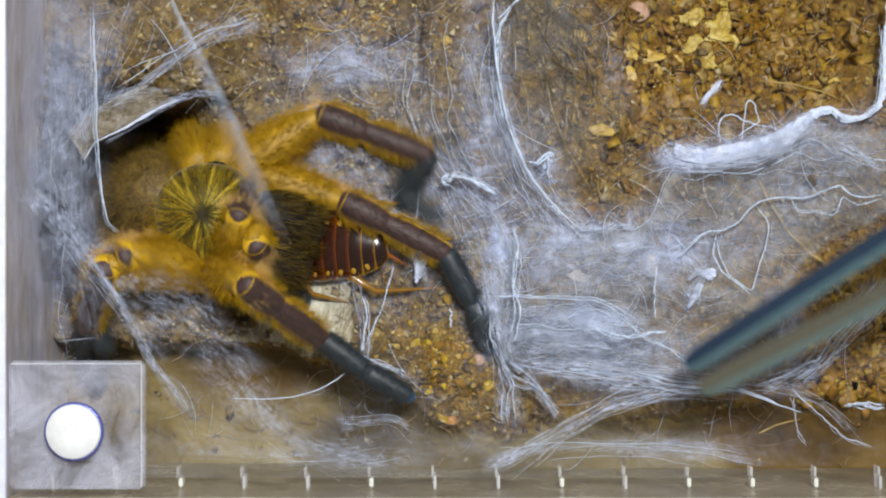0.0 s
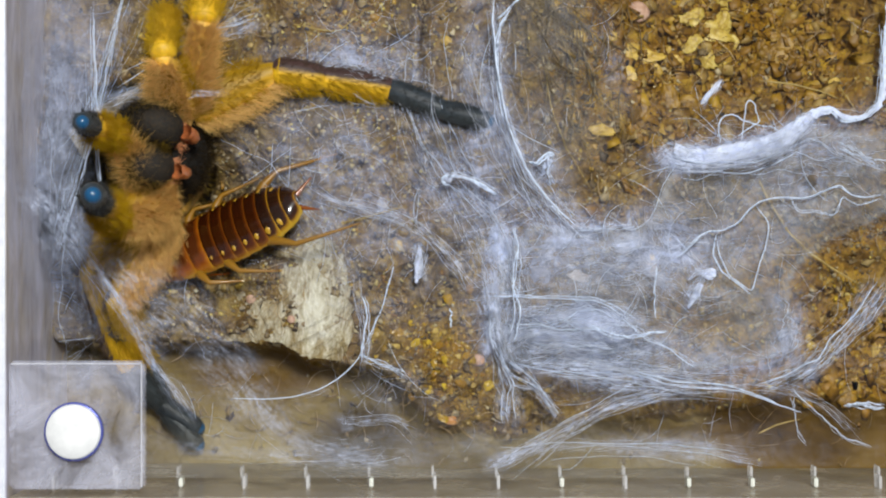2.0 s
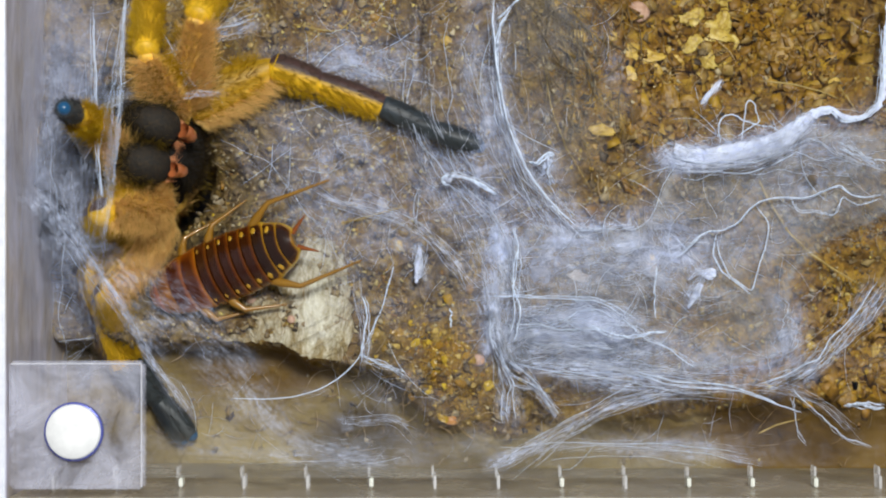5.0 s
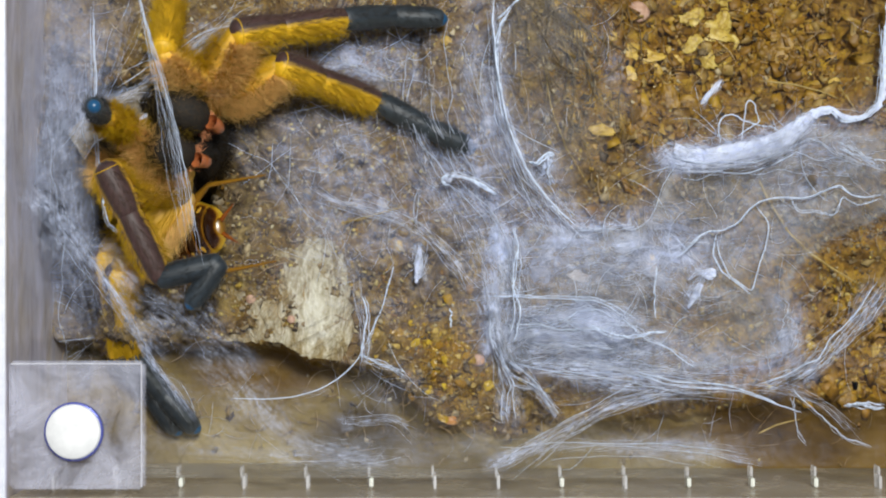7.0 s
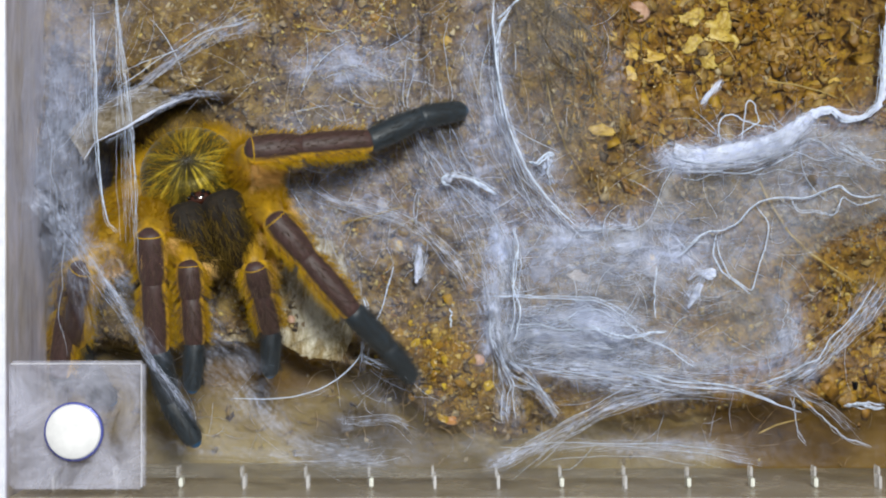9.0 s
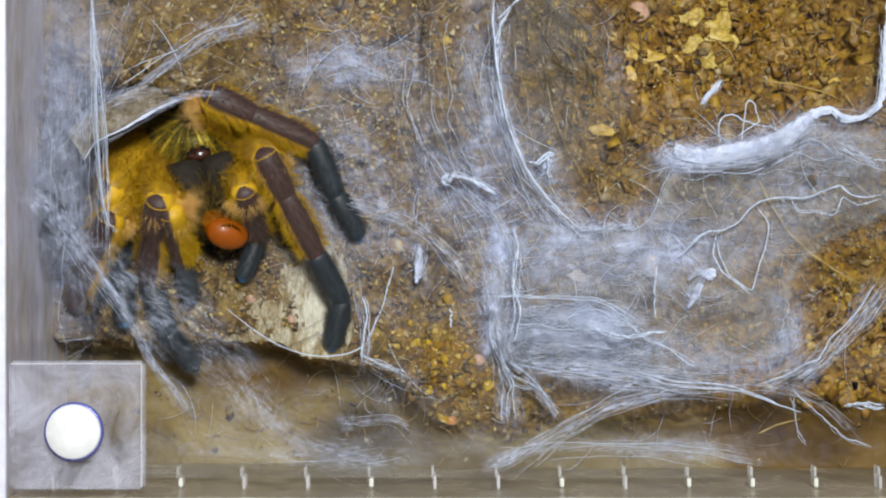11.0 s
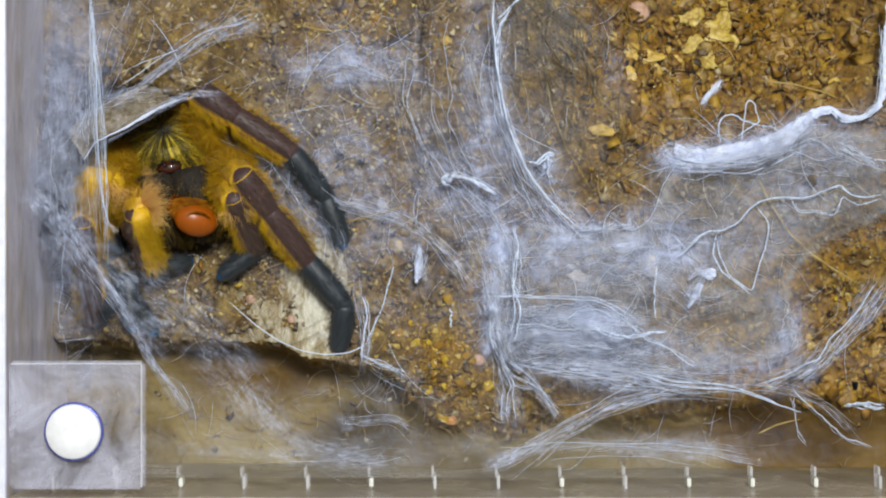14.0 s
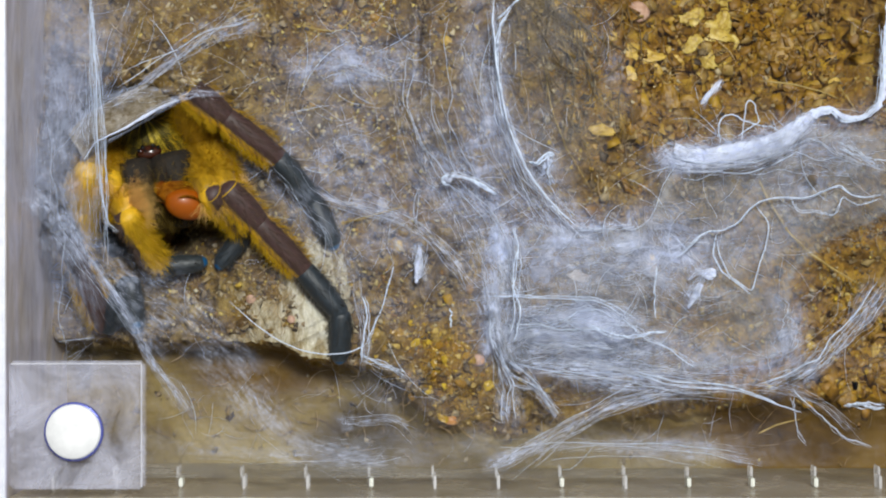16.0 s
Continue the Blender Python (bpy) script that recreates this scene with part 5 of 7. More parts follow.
def build_litter():
    crumbs("soil_crumbs", 15000, on_soil, 2.5, 14, CHIPS, "brown angular soil crumbs and coir bits", "soil crumbs", seed=11, soft=True)
    gold = patches([(800, 640, 45, 55, 6), (650, 60, 45, 35, 3), (690, 560, 40, 60, 3), (560, 300, 150, 90, 3), (480, 90, 120, 60, 3), (1000, 250, 120, 160, 1.5),
                    (1330, 60, 180, 90, 3), (1480, 650, 80, 60, 4), (800, 100, 60, 90, 2), (420, 440, 60, 60, 1.5), (1150, 620, 70, 25, 1), (1490, 540, 50, 110, 4), (1290, 560, 70, 40, 3), (1085, 300, 60, 70, 2)])
    crumbs("golden_grains", 1700, gold, 2.5, 11, GOLD, "golden ochre mineral grains on the soil", "grains", seed=12, soft=True)
    crumbs("pale_grains", 2200, patches([(600, 300, 130, 150, 3), (1000, 400, 420, 260, 4), (480, 520, 90, 60, 1), (620, 80, 170, 60, 1.5)]), 2.2, 7, PALE_GRAIN, "small pale yellow grains strewn over the soil", "grains", flat=0.8, lift=0.45, seed=16, soft=True)
    heap = patches([(800, 640, 38, 50, 6), (1490, 640, 50, 45, 4), (690, 580, 30, 40, 1), (655, 60, 25, 20, 1)])
    grain_pieces(heap)
    fibres("coir_fibres", 1300, on_soil, 55, 0.8 * G, FIBRE, "fine tan coir fibres in the soil", "fibres", 13)
    fibres("coir_fibres", 55, patches([(1400, 735, 90, 30, 1), (1150, 740, 120, 20, 1), (950, 740, 50, 25, 0.5)]), 40, 0.7 * G, ROOTS, "tan coir fibres lying on the bare box floor", "fibres", 17, curl=0.2)
    fibres("root_fibres", 190, patches([(1010, 90, 45, 100, 3), (930, 60, 30, 90, 1), (1070, 40, 40, 60, 1)]), 95, 1.1 * G, ROOTS, "dark brown root fibres in the soil", "fibres", 18, 0.0012, 0.15, heading=82)
    flakes = patches([(1330, 60, 170, 90, 5), (1180, 170, 70, 90, 2), (1500, 650, 60, 60, 2), (1480, 150, 80, 80, 1)])
    crumbs("bark_bits", 1900, flakes, 6, 30, LEAF, "ochre bark and leaf bits in a hollow", "leaf litter", flat=0.32, lift=0.05, seed=14, soft=True)
    pebble(1137, 10, 22, 18, 11, PINK_STONE, "smooth pinkish pebble half sunk in soil", 1)
    pebble(790, 74, 10, 9, 6, GOLD_STONE, "small golden pebble on the soil", 2)
    pebble(797, 742, 13, 9, 6, ORANGE_STONE, "small orange pebble on the soil", 3)
    pebble(845, 636, 12, 10, 7, PINK_STONE, "small pinkish pebble among golden grains", 4)
    pebble(1438, 596, 9, 8, 6, GOLD_STONE, "small golden pebble on the soil", 5)
    pebble(1150, 470, 10, 22, 7, SHELL_BIT, "pale shell-like fragment standing in silk", 6, "fragment", "fragment")
    pebble(1030, 488, 30, 11, 6, SHELL_BIT, "pale fragment lying in silk", 7, "fragment", "fragment", -12)
    pebble(1158, 92, 30, 14, 7, GOLD_STONE, "golden bark flake in the soil", 8, "bark_flake", "bark", 5)
    pebble(1398, 62, 32, 38, 8, OCHRE_FLAKE, "golden dry leaf flake in the soil", 9, "leaf_flake", "leaf", 20)
    pebble(1275, 40, 40, 22, 9, PALE_FLAKE, "pale yellow crumpled flake", 10, "leaf_flake", "leaf", -20)
    pebble(1270, 90, 18, 22, 8, PALE_FLAKE, "pale yellow crumpled flake", 11, "leaf_flake", "leaf", 30)
    pebble(1190, 175, 16, 30, 7, OCHRE_FLAKE, "ochre bark flake in the soil", 12, "bark_flake", "bark", 10)
    pebble(1065, 232, 26, 11, 6, GOLD_STONE, "golden bark flake in the soil", 13, "bark_flake", "bark")
    pebble(445, 530, 9, 8, 5, PINK_STONE, "small pinkish pebble before the burrow", 14)
    pebble(517, 565, 7, 7, 4, PINK_STONE, "small pinkish pebble before the burrow", 15)
    pebble(705, 436, 8, 11, 5, GOLD_STONE, "small golden grain on the soil", 16)
    for i, (u, v, r, turn) in enumerate(((1240, 18, 26, 10), (1300, 26, 30, 60), (1322, 62, 20, 120), (1238, 66, 22, 30), (1292, 92, 17, 80), (1256, 118, 14, 150), (1312, 8, 16, 0))):
        pebble(u, v, r, r * 0.62, r * 0.3, PALE_FLAKE, "pale yellow crumpled flake", 60 + i, "leaf_flake", "leaf", turn)
    rng = np.random.default_rng(15)
    for i in range(36):
        c = rng.choice(4, p=(0.55, 0.15, 0.18, 0.12))
        cu, cv, su, sv = ((1330, 70, 150, 60), (1180, 150, 50, 60), (1495, 640, 45, 40), (1480, 130, 60, 60))[c]
        u, v = cu + rng.normal(0, su), cv + rng.normal(0, sv)
        r = 9 * 2.8 ** rng.uniform(0, 1)
        mat = (OCHRE_FLAKE, PALE_FLAKE if abs(u - 1290) < 60 else OCHRE_FLAKE, GOLD_STONE, OCHRE_FLAKE, OCHRE_FLAKE)[rng.integers(0, 5)]
        pebble(min(u, 1590), v, r, r * rng.uniform(0.4, 0.9), r * 0.35, mat, "ochre bark flake among leaf litter", 20 + i, "bark_flake", "bark", rng.uniform(0, 180))
    for i, (u, v, ru, rv, turn) in enumerate(((742, 465, 7, 30, -5), (1250, 484, 14, 10, 0), (1226, 520, 6, 24, -28), (792, 318, 9, 7, 0), (1262, 165, 5, 22, -35))):
        pebble(u, v, ru, rv, 6, SILK_DENSE, "small bright tuft of matted silk", 90 + i, "silk_tuft", "spider silk", turn)
    stem([(1342, 318), (1360, 360), (1395, 415), (1445, 458), (1525, 505)], 2.3, STRAW, "yellow dry grass stem lying across the soil")
    stem([(1355, 138), (1420, 145), (1470, 160), (1500, 178)], 1.8, STRAW, "yellow dry grass stem lying across the soil")
    stem([(1490, 150), (1500, 175), (1510, 195)], 1.3, STRAW, "yellow dry grass stem lying across the soil")
    stem([(960, 100), (975, 190), (1000, 260), (1045, 335)], 1.1, STRAW, "tan dry root lying across the soil", name="dry_root")
    stem([(605, 395), (640, 388), (700, 370), (720, 366)], 1.4, STRAW, "tan dry root lying across the soil", name="dry_root")
    stem([(520, 45), (560, 55), (600, 60), (650, 20)], 1.5, STRAW, "tan dry root lying across the soil", name="dry_root")
    stem([(1330, 760), (1360, 745), (1400, 735)], 1.5, STRAW, "tan dry root lying across the soil", name="dry_root", lift=0.008)


# ---------------------------------------------------------------- tarantula
LEN = {"femur": 172 * G, "patella": 82 * G, "tibia": 118 * G, "metatarsus": 100 * G, "tarsus": 80 * G}
PALP = {"femur": 160 * G, "patella": 55 * G, "tibia": 75 * G, "tarsus": 75 * G}
mm = 0.001


def limb_piece(name, L, r0, r1, mat, hair=None, hair_n=0, seed=0, belly=1.0, ring=False, pad=False):
    rng = np.random.default_rng(seed)
    prof = [(-0.5 * r0, 0.25 * r0), (-0.3 * r0, 0.7 * r0), (-0.1 * r0, 0.93 * r0)]
    prof += [(y * L, (r0 + (r1 - r0) * y) * (1 + 0.14 * math.sin(math.pi * y) * belly)) for y in np.linspace(0.04, 0.96, 8)]
    prof += [(L + 0.1 * r1, 0.9 * r1), (L + 0.3 * r1, 0.65 * r1), (L + 0.45 * r1, 0.25 * r1)]
    v, f, up = lathe(prof, 14)
    pieces = [(v, f, 0, up)]
    mats = [mat]
    if ring:
        v2, f2, up2 = lathe([(0.0, r0 * 0.9), (L * 0.005, r0 * 1.0), (L * 0.02, r0 * 1.02), (L * 0.03, r0 * 0.95)], 14)
        pieces.append((v2, f2[:-2], len(mats), 0))
        mats.append(HAIR_GOLD)
    if pad:
        v2, f2, up2 = ball(r1 * 0.8, r1 * 0.9, r1 * 0.8, 12, 8, (0, L * 0.98, -r1 * 0.1))
        pieces.append((v2, f2, len(mats), 0))
        mats.append(PAD)
    if hair is not None and hair_n:
        for hmat, frac, lo, hi, end, long in hair:
            n = int(hair_n * frac)
            y = rng.uniform(0.03, end, n)
            a = rng.uniform(lo, hi, n)
            r = (r0 + (r1 - r0) * y) * (1 + 0.14 * np.sin(np.pi * y) * belly) * 0.97
            root = np.stack([r * np.cos(a), y * L, r * np.sin(a)], 1)
            d = np.stack([np.cos(a), np.full(n, 1.1), np.sin(a)], 1)
            hv, hf = hairs(root, d, long * mm, 0.000032, rng)
            pieces.append((hv, hf, len(mats), 0.0))
            mats.append(hmat)
    V, F, I, A = merged(pieces)
    return mesh_of(name, V, F, mats, I, attrs={"upper": A})


def limb_meshes(palp=False):
    D = PALP if palp else LEN
    k = 0.88 if palp else 1.0
    kf = 0.92 if palp else 1.0
    m = {}
    allround = (0, 6.283)
    shin_hair = [(HAIR_GOLD, 0.8, 2.7, 6.7, 0.9, 1.6), (HAIR_BROWN, 0.2, 0.4, 2.7, 0.9, 1.2)]
    m["femur"] = limb_piece("femur", D["femur"], 2.8 * mm * kf, 1.35 * mm * kf, FEMUR, [(HAIR_PALE, 0.55, 3.8, 5.6, 0.97, 2.9), (HAIR_AMBER, 0.45, *allround, 0.85, 1.6)], 3800, 1, belly=2.6)
    m["patella"] = limb_piece("patella", D["patella"], 1.9 * mm * k, 1.68 * mm * k, SHIN, shin_hair, 700, 2, ring=True)
    m["tibia"] = limb_piece("tibia", D["tibia"], 1.64 * mm * k, 1.5 * mm * k, SHIN, shin_hair, 950, 3)
    if not palp:
        m["metatarsus"] = limb_piece("metatarsus", D["metatarsus"], 1.5 * mm, 1.35 * mm, FOOT, [(HAIR_DARK, 1.0, *allround, 0.9, 0.9)], 420, 4)
    m["tarsus"] = limb_piece("tarsus", D["tarsus"], 1.4 * mm * k, 1.25 * mm * k, FOOT, [(HAIR_DARK, 1.0, *allround, 0.9, 0.8)], 360, 5, pad=True)
    return m


# hip places on the body, in metres: side -1 is the animal's left
HIPS = {"palp": (5.7, 4.2, -2.2), "one": (6.6, 2.4, -2.3), "two": (6.9, 1.0, -2.2), "three": (6.6, -1.8, -1.6), "four": (5.4, -4.0, -2.0)}
JOINTED = {}


def abdomen_pose(bend):
    """The abdomen hinged at the narrow waist, bent down by so many degrees."""
    return pose(0, -6.8 * mm, -0.6 * mm, bend) @ pose(0, -7.8 * mm, 0)


def jaw_pose(s, pitch):
    """One jaw hinged at the front of the carapace, raised by so many degrees."""
    return pose(s * 2.5 * mm, 4.5 * mm, 2.0 * mm, pitch, 0, s * -1)


def build_tarantula():
    rng = np.random.default_rng(77)
    root = tagged(new("tarantula"), "golden and maroon hairy tarantula at its burrow mouth", "tarantula")
    v, f, up = ball(7.0 * mm, 7.9 * mm, 3.9 * mm, 40, 20, (0, 0, 0.1 * mm))
    v[:, 2] += 0.9 * mm * np.exp(-((v[:, 1] - 3.5 * mm) / (2.5 * mm)) ** 2 - (v[:, 0] / (3 * mm)) ** 2) * (v[:, 2] > 0)
    v[:, 0] *= 1 - 0.22 * smooth(v[:, 1], 2 * mm, 7 * mm)
    v[:, 1] = np.where(v[:, 1] > 0, v[:, 1] * 0.76, v[:, 1])
    pieces = [(v, f, 0, up)]
    n = 900
    a = rng.uniform(0, 6.283, n)
    rr = np.sqrt(rng.uniform(0.02, 1, n))
    roots = np.stack([6.7 * mm * rr * np.cos(a), 7.6 * mm * rr * np.sin(a) * np.where(a < math.pi, 0.76, 1), 0.1 * mm + 3.9 * mm * np.sqrt(np.clip(1 - rr ** 2 * 0.92, 0, 1))], 1)
    d = np.stack([np.cos(a), np.sin(a), 0.25 + 0 * a], 1)
    hv, hf = hairs(roots, d, 1.5 * mm, 0.000025, rng)
    pieces.append((hv, hf, 1, 0))
    V, F, I, A = merged(pieces)
    part("carapace", mesh_of("carapace", V, F, [CARAPACE, HAIR_GOLD], I, attrs={"upper": A}), root, "golden shield with dark rays")
    v, f, up = ball(5.0 * mm, 6.4 * mm, 2.7 * mm, 28, 12, (0, -0.2 * mm, -3.2 * mm))
    a, b = rng.uniform(0, 6.283, 1500), rng.uniform(-1, 0.1, 1500)
    sq = np.sqrt(1 - b * b)
    dd = np.stack([sq * np.cos(a), sq * np.sin(a), b], 1)
    hv, hf = hairs(dd * np.array([4.9, 6.3, 2.6]) * mm + np.array([0, -0.2, -3.2]) * mm, dd + np.array([0, 0.4, 0]), 1.5 * mm, 0.00003, rng)
    V, F, I, A = merged([(v, f, 0, up), (hv, hf, 1, 0)])
    part("sternum", mesh_of("sternum", V, F, [BELLY, HAIR_JAW], I), root, "black hairy underside plate")
    v, f, up = ball(6.2 * mm, 8.5 * mm, 5.6 * mm, 32, 18)
    a, b = rng.uniform(0, 6.283, 900), rng.uniform(-1, 1, 900)
    s = np.sqrt(1 - b * b)
    dd = np.stack([s * np.cos(a), s * np.sin(a), b], 1)
    hv, hf = hairs(dd * np.array([6.1, 8.4, 5.5]) * mm, dd + np.array([0, -0.6, 0]), 2.4 * mm, 0.00004, rng)
    V, F, I, A = merged([(v, f, 0, up), (hv, hf, 1, 0)])
    JOINTED["abdomen"] = part("abdomen", mesh_of("abdomen", V, F, [ABDOMEN, HAIR_OLIVE], I), root, "olive-brown hairy abdomen", abdomen_pose(8))
    # chelicerae with fangs
    for s in (-1, 1):
        v, f, up = lathe([(0, 2.0 * mm), (0.8 * mm, 2.7 * mm), (2.6 * mm, 3.0 * mm), (5.0 * mm, 2.8 * mm), (7.2 * mm, 2.2 * mm), (8.5 * mm, 1.3 * mm), (8.9 * mm, 0.3 * mm)], 20, 1.3)
        n = 1500
        y, a = rng.uniform(0.2, 7.6, n) * mm, rng.uniform(-0.6, 3.75, n)
        r = np.interp(y, [0, 0.8 * mm, 2.6 * mm, 5.0 * mm, 7.0 * mm, 8.0 * mm], [1.95 * mm, 2.65 * mm, 2.95 * mm, 2.75 * mm, 2.15 * mm, 1.4 * mm])
        hv, hf = hairs(np.stack([r * np.cos(a), y, r * 1.25 * np.sin(a)], 1), np.stack([np.cos(a) * 0.3, 1.2 + 0 * a, np.sin(a) * 0.3], 1), 2.2 * mm, 0.00003, rng)
        half = len(hf) // 2
        V, F, I, A = merged([(v * 1.15, f, 0, up), (hv * 1.15, hf[:half], 1, 0), (hv * 1.15, hf[half:], 2, 0)])
        jaw = JOINTED["jaw", s] = part("chelicera", mesh_of("chelicera", V, F, [JAW, HAIR_JAW, HAIR_OLIVE], I), root, "dark hairy jaw", jaw_pose(s, -12))
        q = np.linspace(0, 1, 12)
        P = np.stack([-s * 0.6 * mm * q, 7.6 * mm - 5.0 * mm * q ** 1.2, -3.0 * mm - 1.7 * mm * np.sin(q * math.pi)], 1)[None]
        v, f = tubes(P, (0.85 * mm * (1 - q) ** 0.6 + 0.05 * mm)[None], 8)
        part("fang", mesh_of("fang", v * 1.15, f, [FANG]), jaw, "curved orange-brown fang")
        n = 170
        roots = np.stack([rng.uniform(-1.4, 1.4, n), rng.uniform(2.0, 6.0, n), np.full(n, -3.1)], 1) * mm
        hv, hf = hairs(roots, np.tile([-s * 0.5, 0.1, -0.7], (n, 1)), 1.3 * mm, 0.00006, rng)
        part("mouth_fringe", mesh_of("mouth_fringe", hv * 1.15, hf, [LIP]), jaw, "orange fringe along the jaw")
    # eyes on their mound
    v, f, up = ball(1.7 * mm, 1.0 * mm, 0.8 * mm, 18, 10, (0, 4.6 * mm, 3.5 * mm))
    mound = part("eye_mound", mesh_of("eye_mound", v, f, [CLYPEUS]), root, "glossy red-brown mound bearing the eyes")
    for x, y, r in ((-0.7, 0, 0.36), (0.7, 0, 0.36), (-1.3, 0.35, 0.28), (1.3, 0.35, 0.28), (-0.45, 0.6, 0.25), (0.45, 0.6, 0.25)):
        v, f, up = ball(r * mm, r * mm, r * mm, 10, 7, (x * mm, (4.2 + y) * mm, 4.2 * mm))
        part("eye", mesh_of("eye", v, f, [EYE_BLACK]), mound, "shiny black eye")
    # coxae
    for s in (-1, 1):
        for nm, (x, y, z) in HIPS.items():
            v, f, up = lathe([(0, 1.2 * mm), (1 * mm, 2.0 * mm), (3.2 * mm, 2.2 * mm), (4.2 * mm, 1.6 * mm)], 12)
            d = Vector((s * x, y, z * 0.3)).normalized()
            c = Vector((s * x, y, z)) * mm - d * 3.6 * mm
            part("coxa", mesh_of("coxa", v, f, [BELLY if nm != "palp" else FEMUR], attrs={"upper": up}), root, "", Matrix.Translation(c) @ d.to_track_quat("Y", "Z").to_matrix().to_4x4())
    leg, palp = limb_meshes(), limb_meshes(True)
    for s, side in ((-1, "l"), (1, "r")):
        for nm in HIPS:
            ms = palp if nm == "palp" else leg
            femur = part("pedipalp" if nm == "palp" else "leg", ms["femur"], root, "short hairy amber feeler" if nm == "palp" else "hairy amber and maroon leg with slate foot")
            chain = [femur]
            for seg in ("patella", "tibia", "metatarsus", "tarsus"):
                if seg in ms:
                    chain.append(part(seg, ms[seg], femur))
            JOINTED[nm, side] = chain
    return root


# ---------------------------------------------------------------- prey
def build_cockroach():
    """Wingless nymph, head towards +y."""
    root = tagged(new("cockroach"), "glossy dark brown cockroach nymph with amber margins", "cockroach")
    Lh, W = 10.7 * mm, 4.4 * mm

    def half_width(y):
        s = (y + Lh) / (2 * Lh)
        return W * np.interp(s, [0, 0.06, 0.2, 0.45, 0.7, 0.85, 0.95, 1.0], [0.30, 0.62, 0.90, 1.0, 0.95, 0.86, 0.70, 0.42])

    v, f, up = lathe([(y, float(half_width(y)) * 0.9) for y in np.linspace(-Lh * 0.97, Lh * 0.93, 18)], 18, 0.42)
    part("underbody", mesh_of("underbody", v, f, [AMBER]), root, "amber underside")
    edges = np.concatenate([np.linspace(-Lh, Lh * 0.28, 9), [Lh * 0.5, Lh * 0.72, Lh * 1.0]])
    for i in range(len(edges) - 1):
        y0, y1 = edges[i], edges[i + 1] + 0.5 * mm
        K, S = 7, 22
        V, U, F = [], [], []
        for j in range(K):
            q = j / (K - 1)
            y = y0 + (y1 - y0) * q
            w = float(half_width(min(y, Lh)))
            rise = 2.5 * mm * math.sqrt(max(0.05, w / W)) + 0.35 * mm * (1 - q)
            for s in range(S):
                a = math.pi * s / (S - 1)
                V.append((w * math.cos(a) * (1.04 - 0.04 * q), y + (0.35 * mm) * math.cos(a) ** 2 * -1, rise * math.sin(a) ** 0.8))
                edge = min(abs(math.sin(a)) * 1.25, 1.0)
                U.append(edge * min(1.0, 0.32 + q * 2.6))
        for j in range(K - 1):
            for s in range(S - 1):
                F.append((j * S + s, j * S + s + 1, (j + 1) * S + s + 1, (j + 1) * S + s))
        n0 = len(V)
        V += [(x * 0.96, y, z - 0.15 * mm) for x, y, z in V]
        U += U
        F += [tuple(n0 + a for a in reversed(q)) for q in F]
        me = mesh_of("tergite", V, F, [SHELL_TAIL if i < 3 else SHELL if i < 8 else THORAX if i < 10 else SHIELD], attrs={"upper": U})
        part("tergite" if i < 8 else ("thorax_plate" if i < 10 else "pronotum"), me, root, "" if i < 8 else "orange-red shield plate")
        if 0 < i < 8:
            for s in (-1, 1):
                q = 0.82 - 0.05 * i
                v, f, up = ball((q - 0.12) * mm, (q - 0.28) * mm, 0.16 * mm, 10, 6)
                w = float(half_width((y0 + y1) / 2))
                part("spot", mesh_of("spot", v, f, [SPOT]), root, "yellow margin spot", pose(s * w * 0.80, (y0 + y1) / 2, (2.5 * math.sqrt(w / W) * 0.62 + 0.12) * mm, 0, s * 42))
    v, f, up = ball(2.9 * mm, 1.8 * mm, 2.1 * mm, 22, 14)
    part("head", mesh_of("head", v, f, [SHELL_RED]), root, "orange-brown head", pose(0, Lh - 1.2 * mm, 0.1 * mm))
    rng = np.random.default_rng(4)
    for s in (-1, 1):
        for y, dx, dy, tx, ty in ((6.0, 3.4, -2.0, 0.6, -4.0), (2.0, 3.6, -2.4, 1.4, -5.0), (-3.5, 3.4, -5.5, -0.2, -8.5)):
            P = np.array([[(s * 2.5, y, -0.6), (s * (2.5 + dx * 0.6), y + dy * 0.6, 0.6), (s * (2.5 + dx), y + dy, 0.2), (s * (2.5 + dx + tx * 0.5), y + dy + ty * 0.5, -0.9), (s * (2.5 + dx + tx), y + dy + ty, -1.9)]]) * mm
            v, f = tubes(P, np.array([[0.75, 0.62, 0.36, 0.24, 0.12]]) * mm, 8)
            n = 24
            q = rng.uniform(0, 1, n)
            root_p = P[0][2][None] * (1 - q[:, None]) + P[0][4][None] * q[:, None]
            hv, hf = hairs(root_p, rng.normal(0, 1, (n, 3)), 0.8 * mm, 0.00005, rng)
            V, F, I, A = merged([(v, f, 0, 0), (hv, hf, 0, 0)])
            part("leg", mesh_of("leg", V, F, [AMBER]), root)
        q = np.linspace(0, 1, 14)
        P = np.stack([s * (1.2 + 3.6 * q ** 0.8) * mm, Lh - (0.2 + 9 * q) * mm, (-0.6 - 1.0 * q) * mm], 1)[None]
        v, f = tubes(P, (0.14 * mm * (1 - 0.7 * q))[None], 5)
        part("antenna", mesh_of("antenna", v, f, [SHELL_RED]), root)
        P = np.stack([s * (1.0 + 1.6 * q) * mm, -Lh - 2.6 * q * mm, 0.3 * mm + 0 * q], 1)[None]
        v, f = tubes(P, (0.4 * mm * (1 - 0.85 * q))[None], 6)
        part("cercus", mesh_of("cercus", v, f, [SHELL_RUST]), root)
    return root


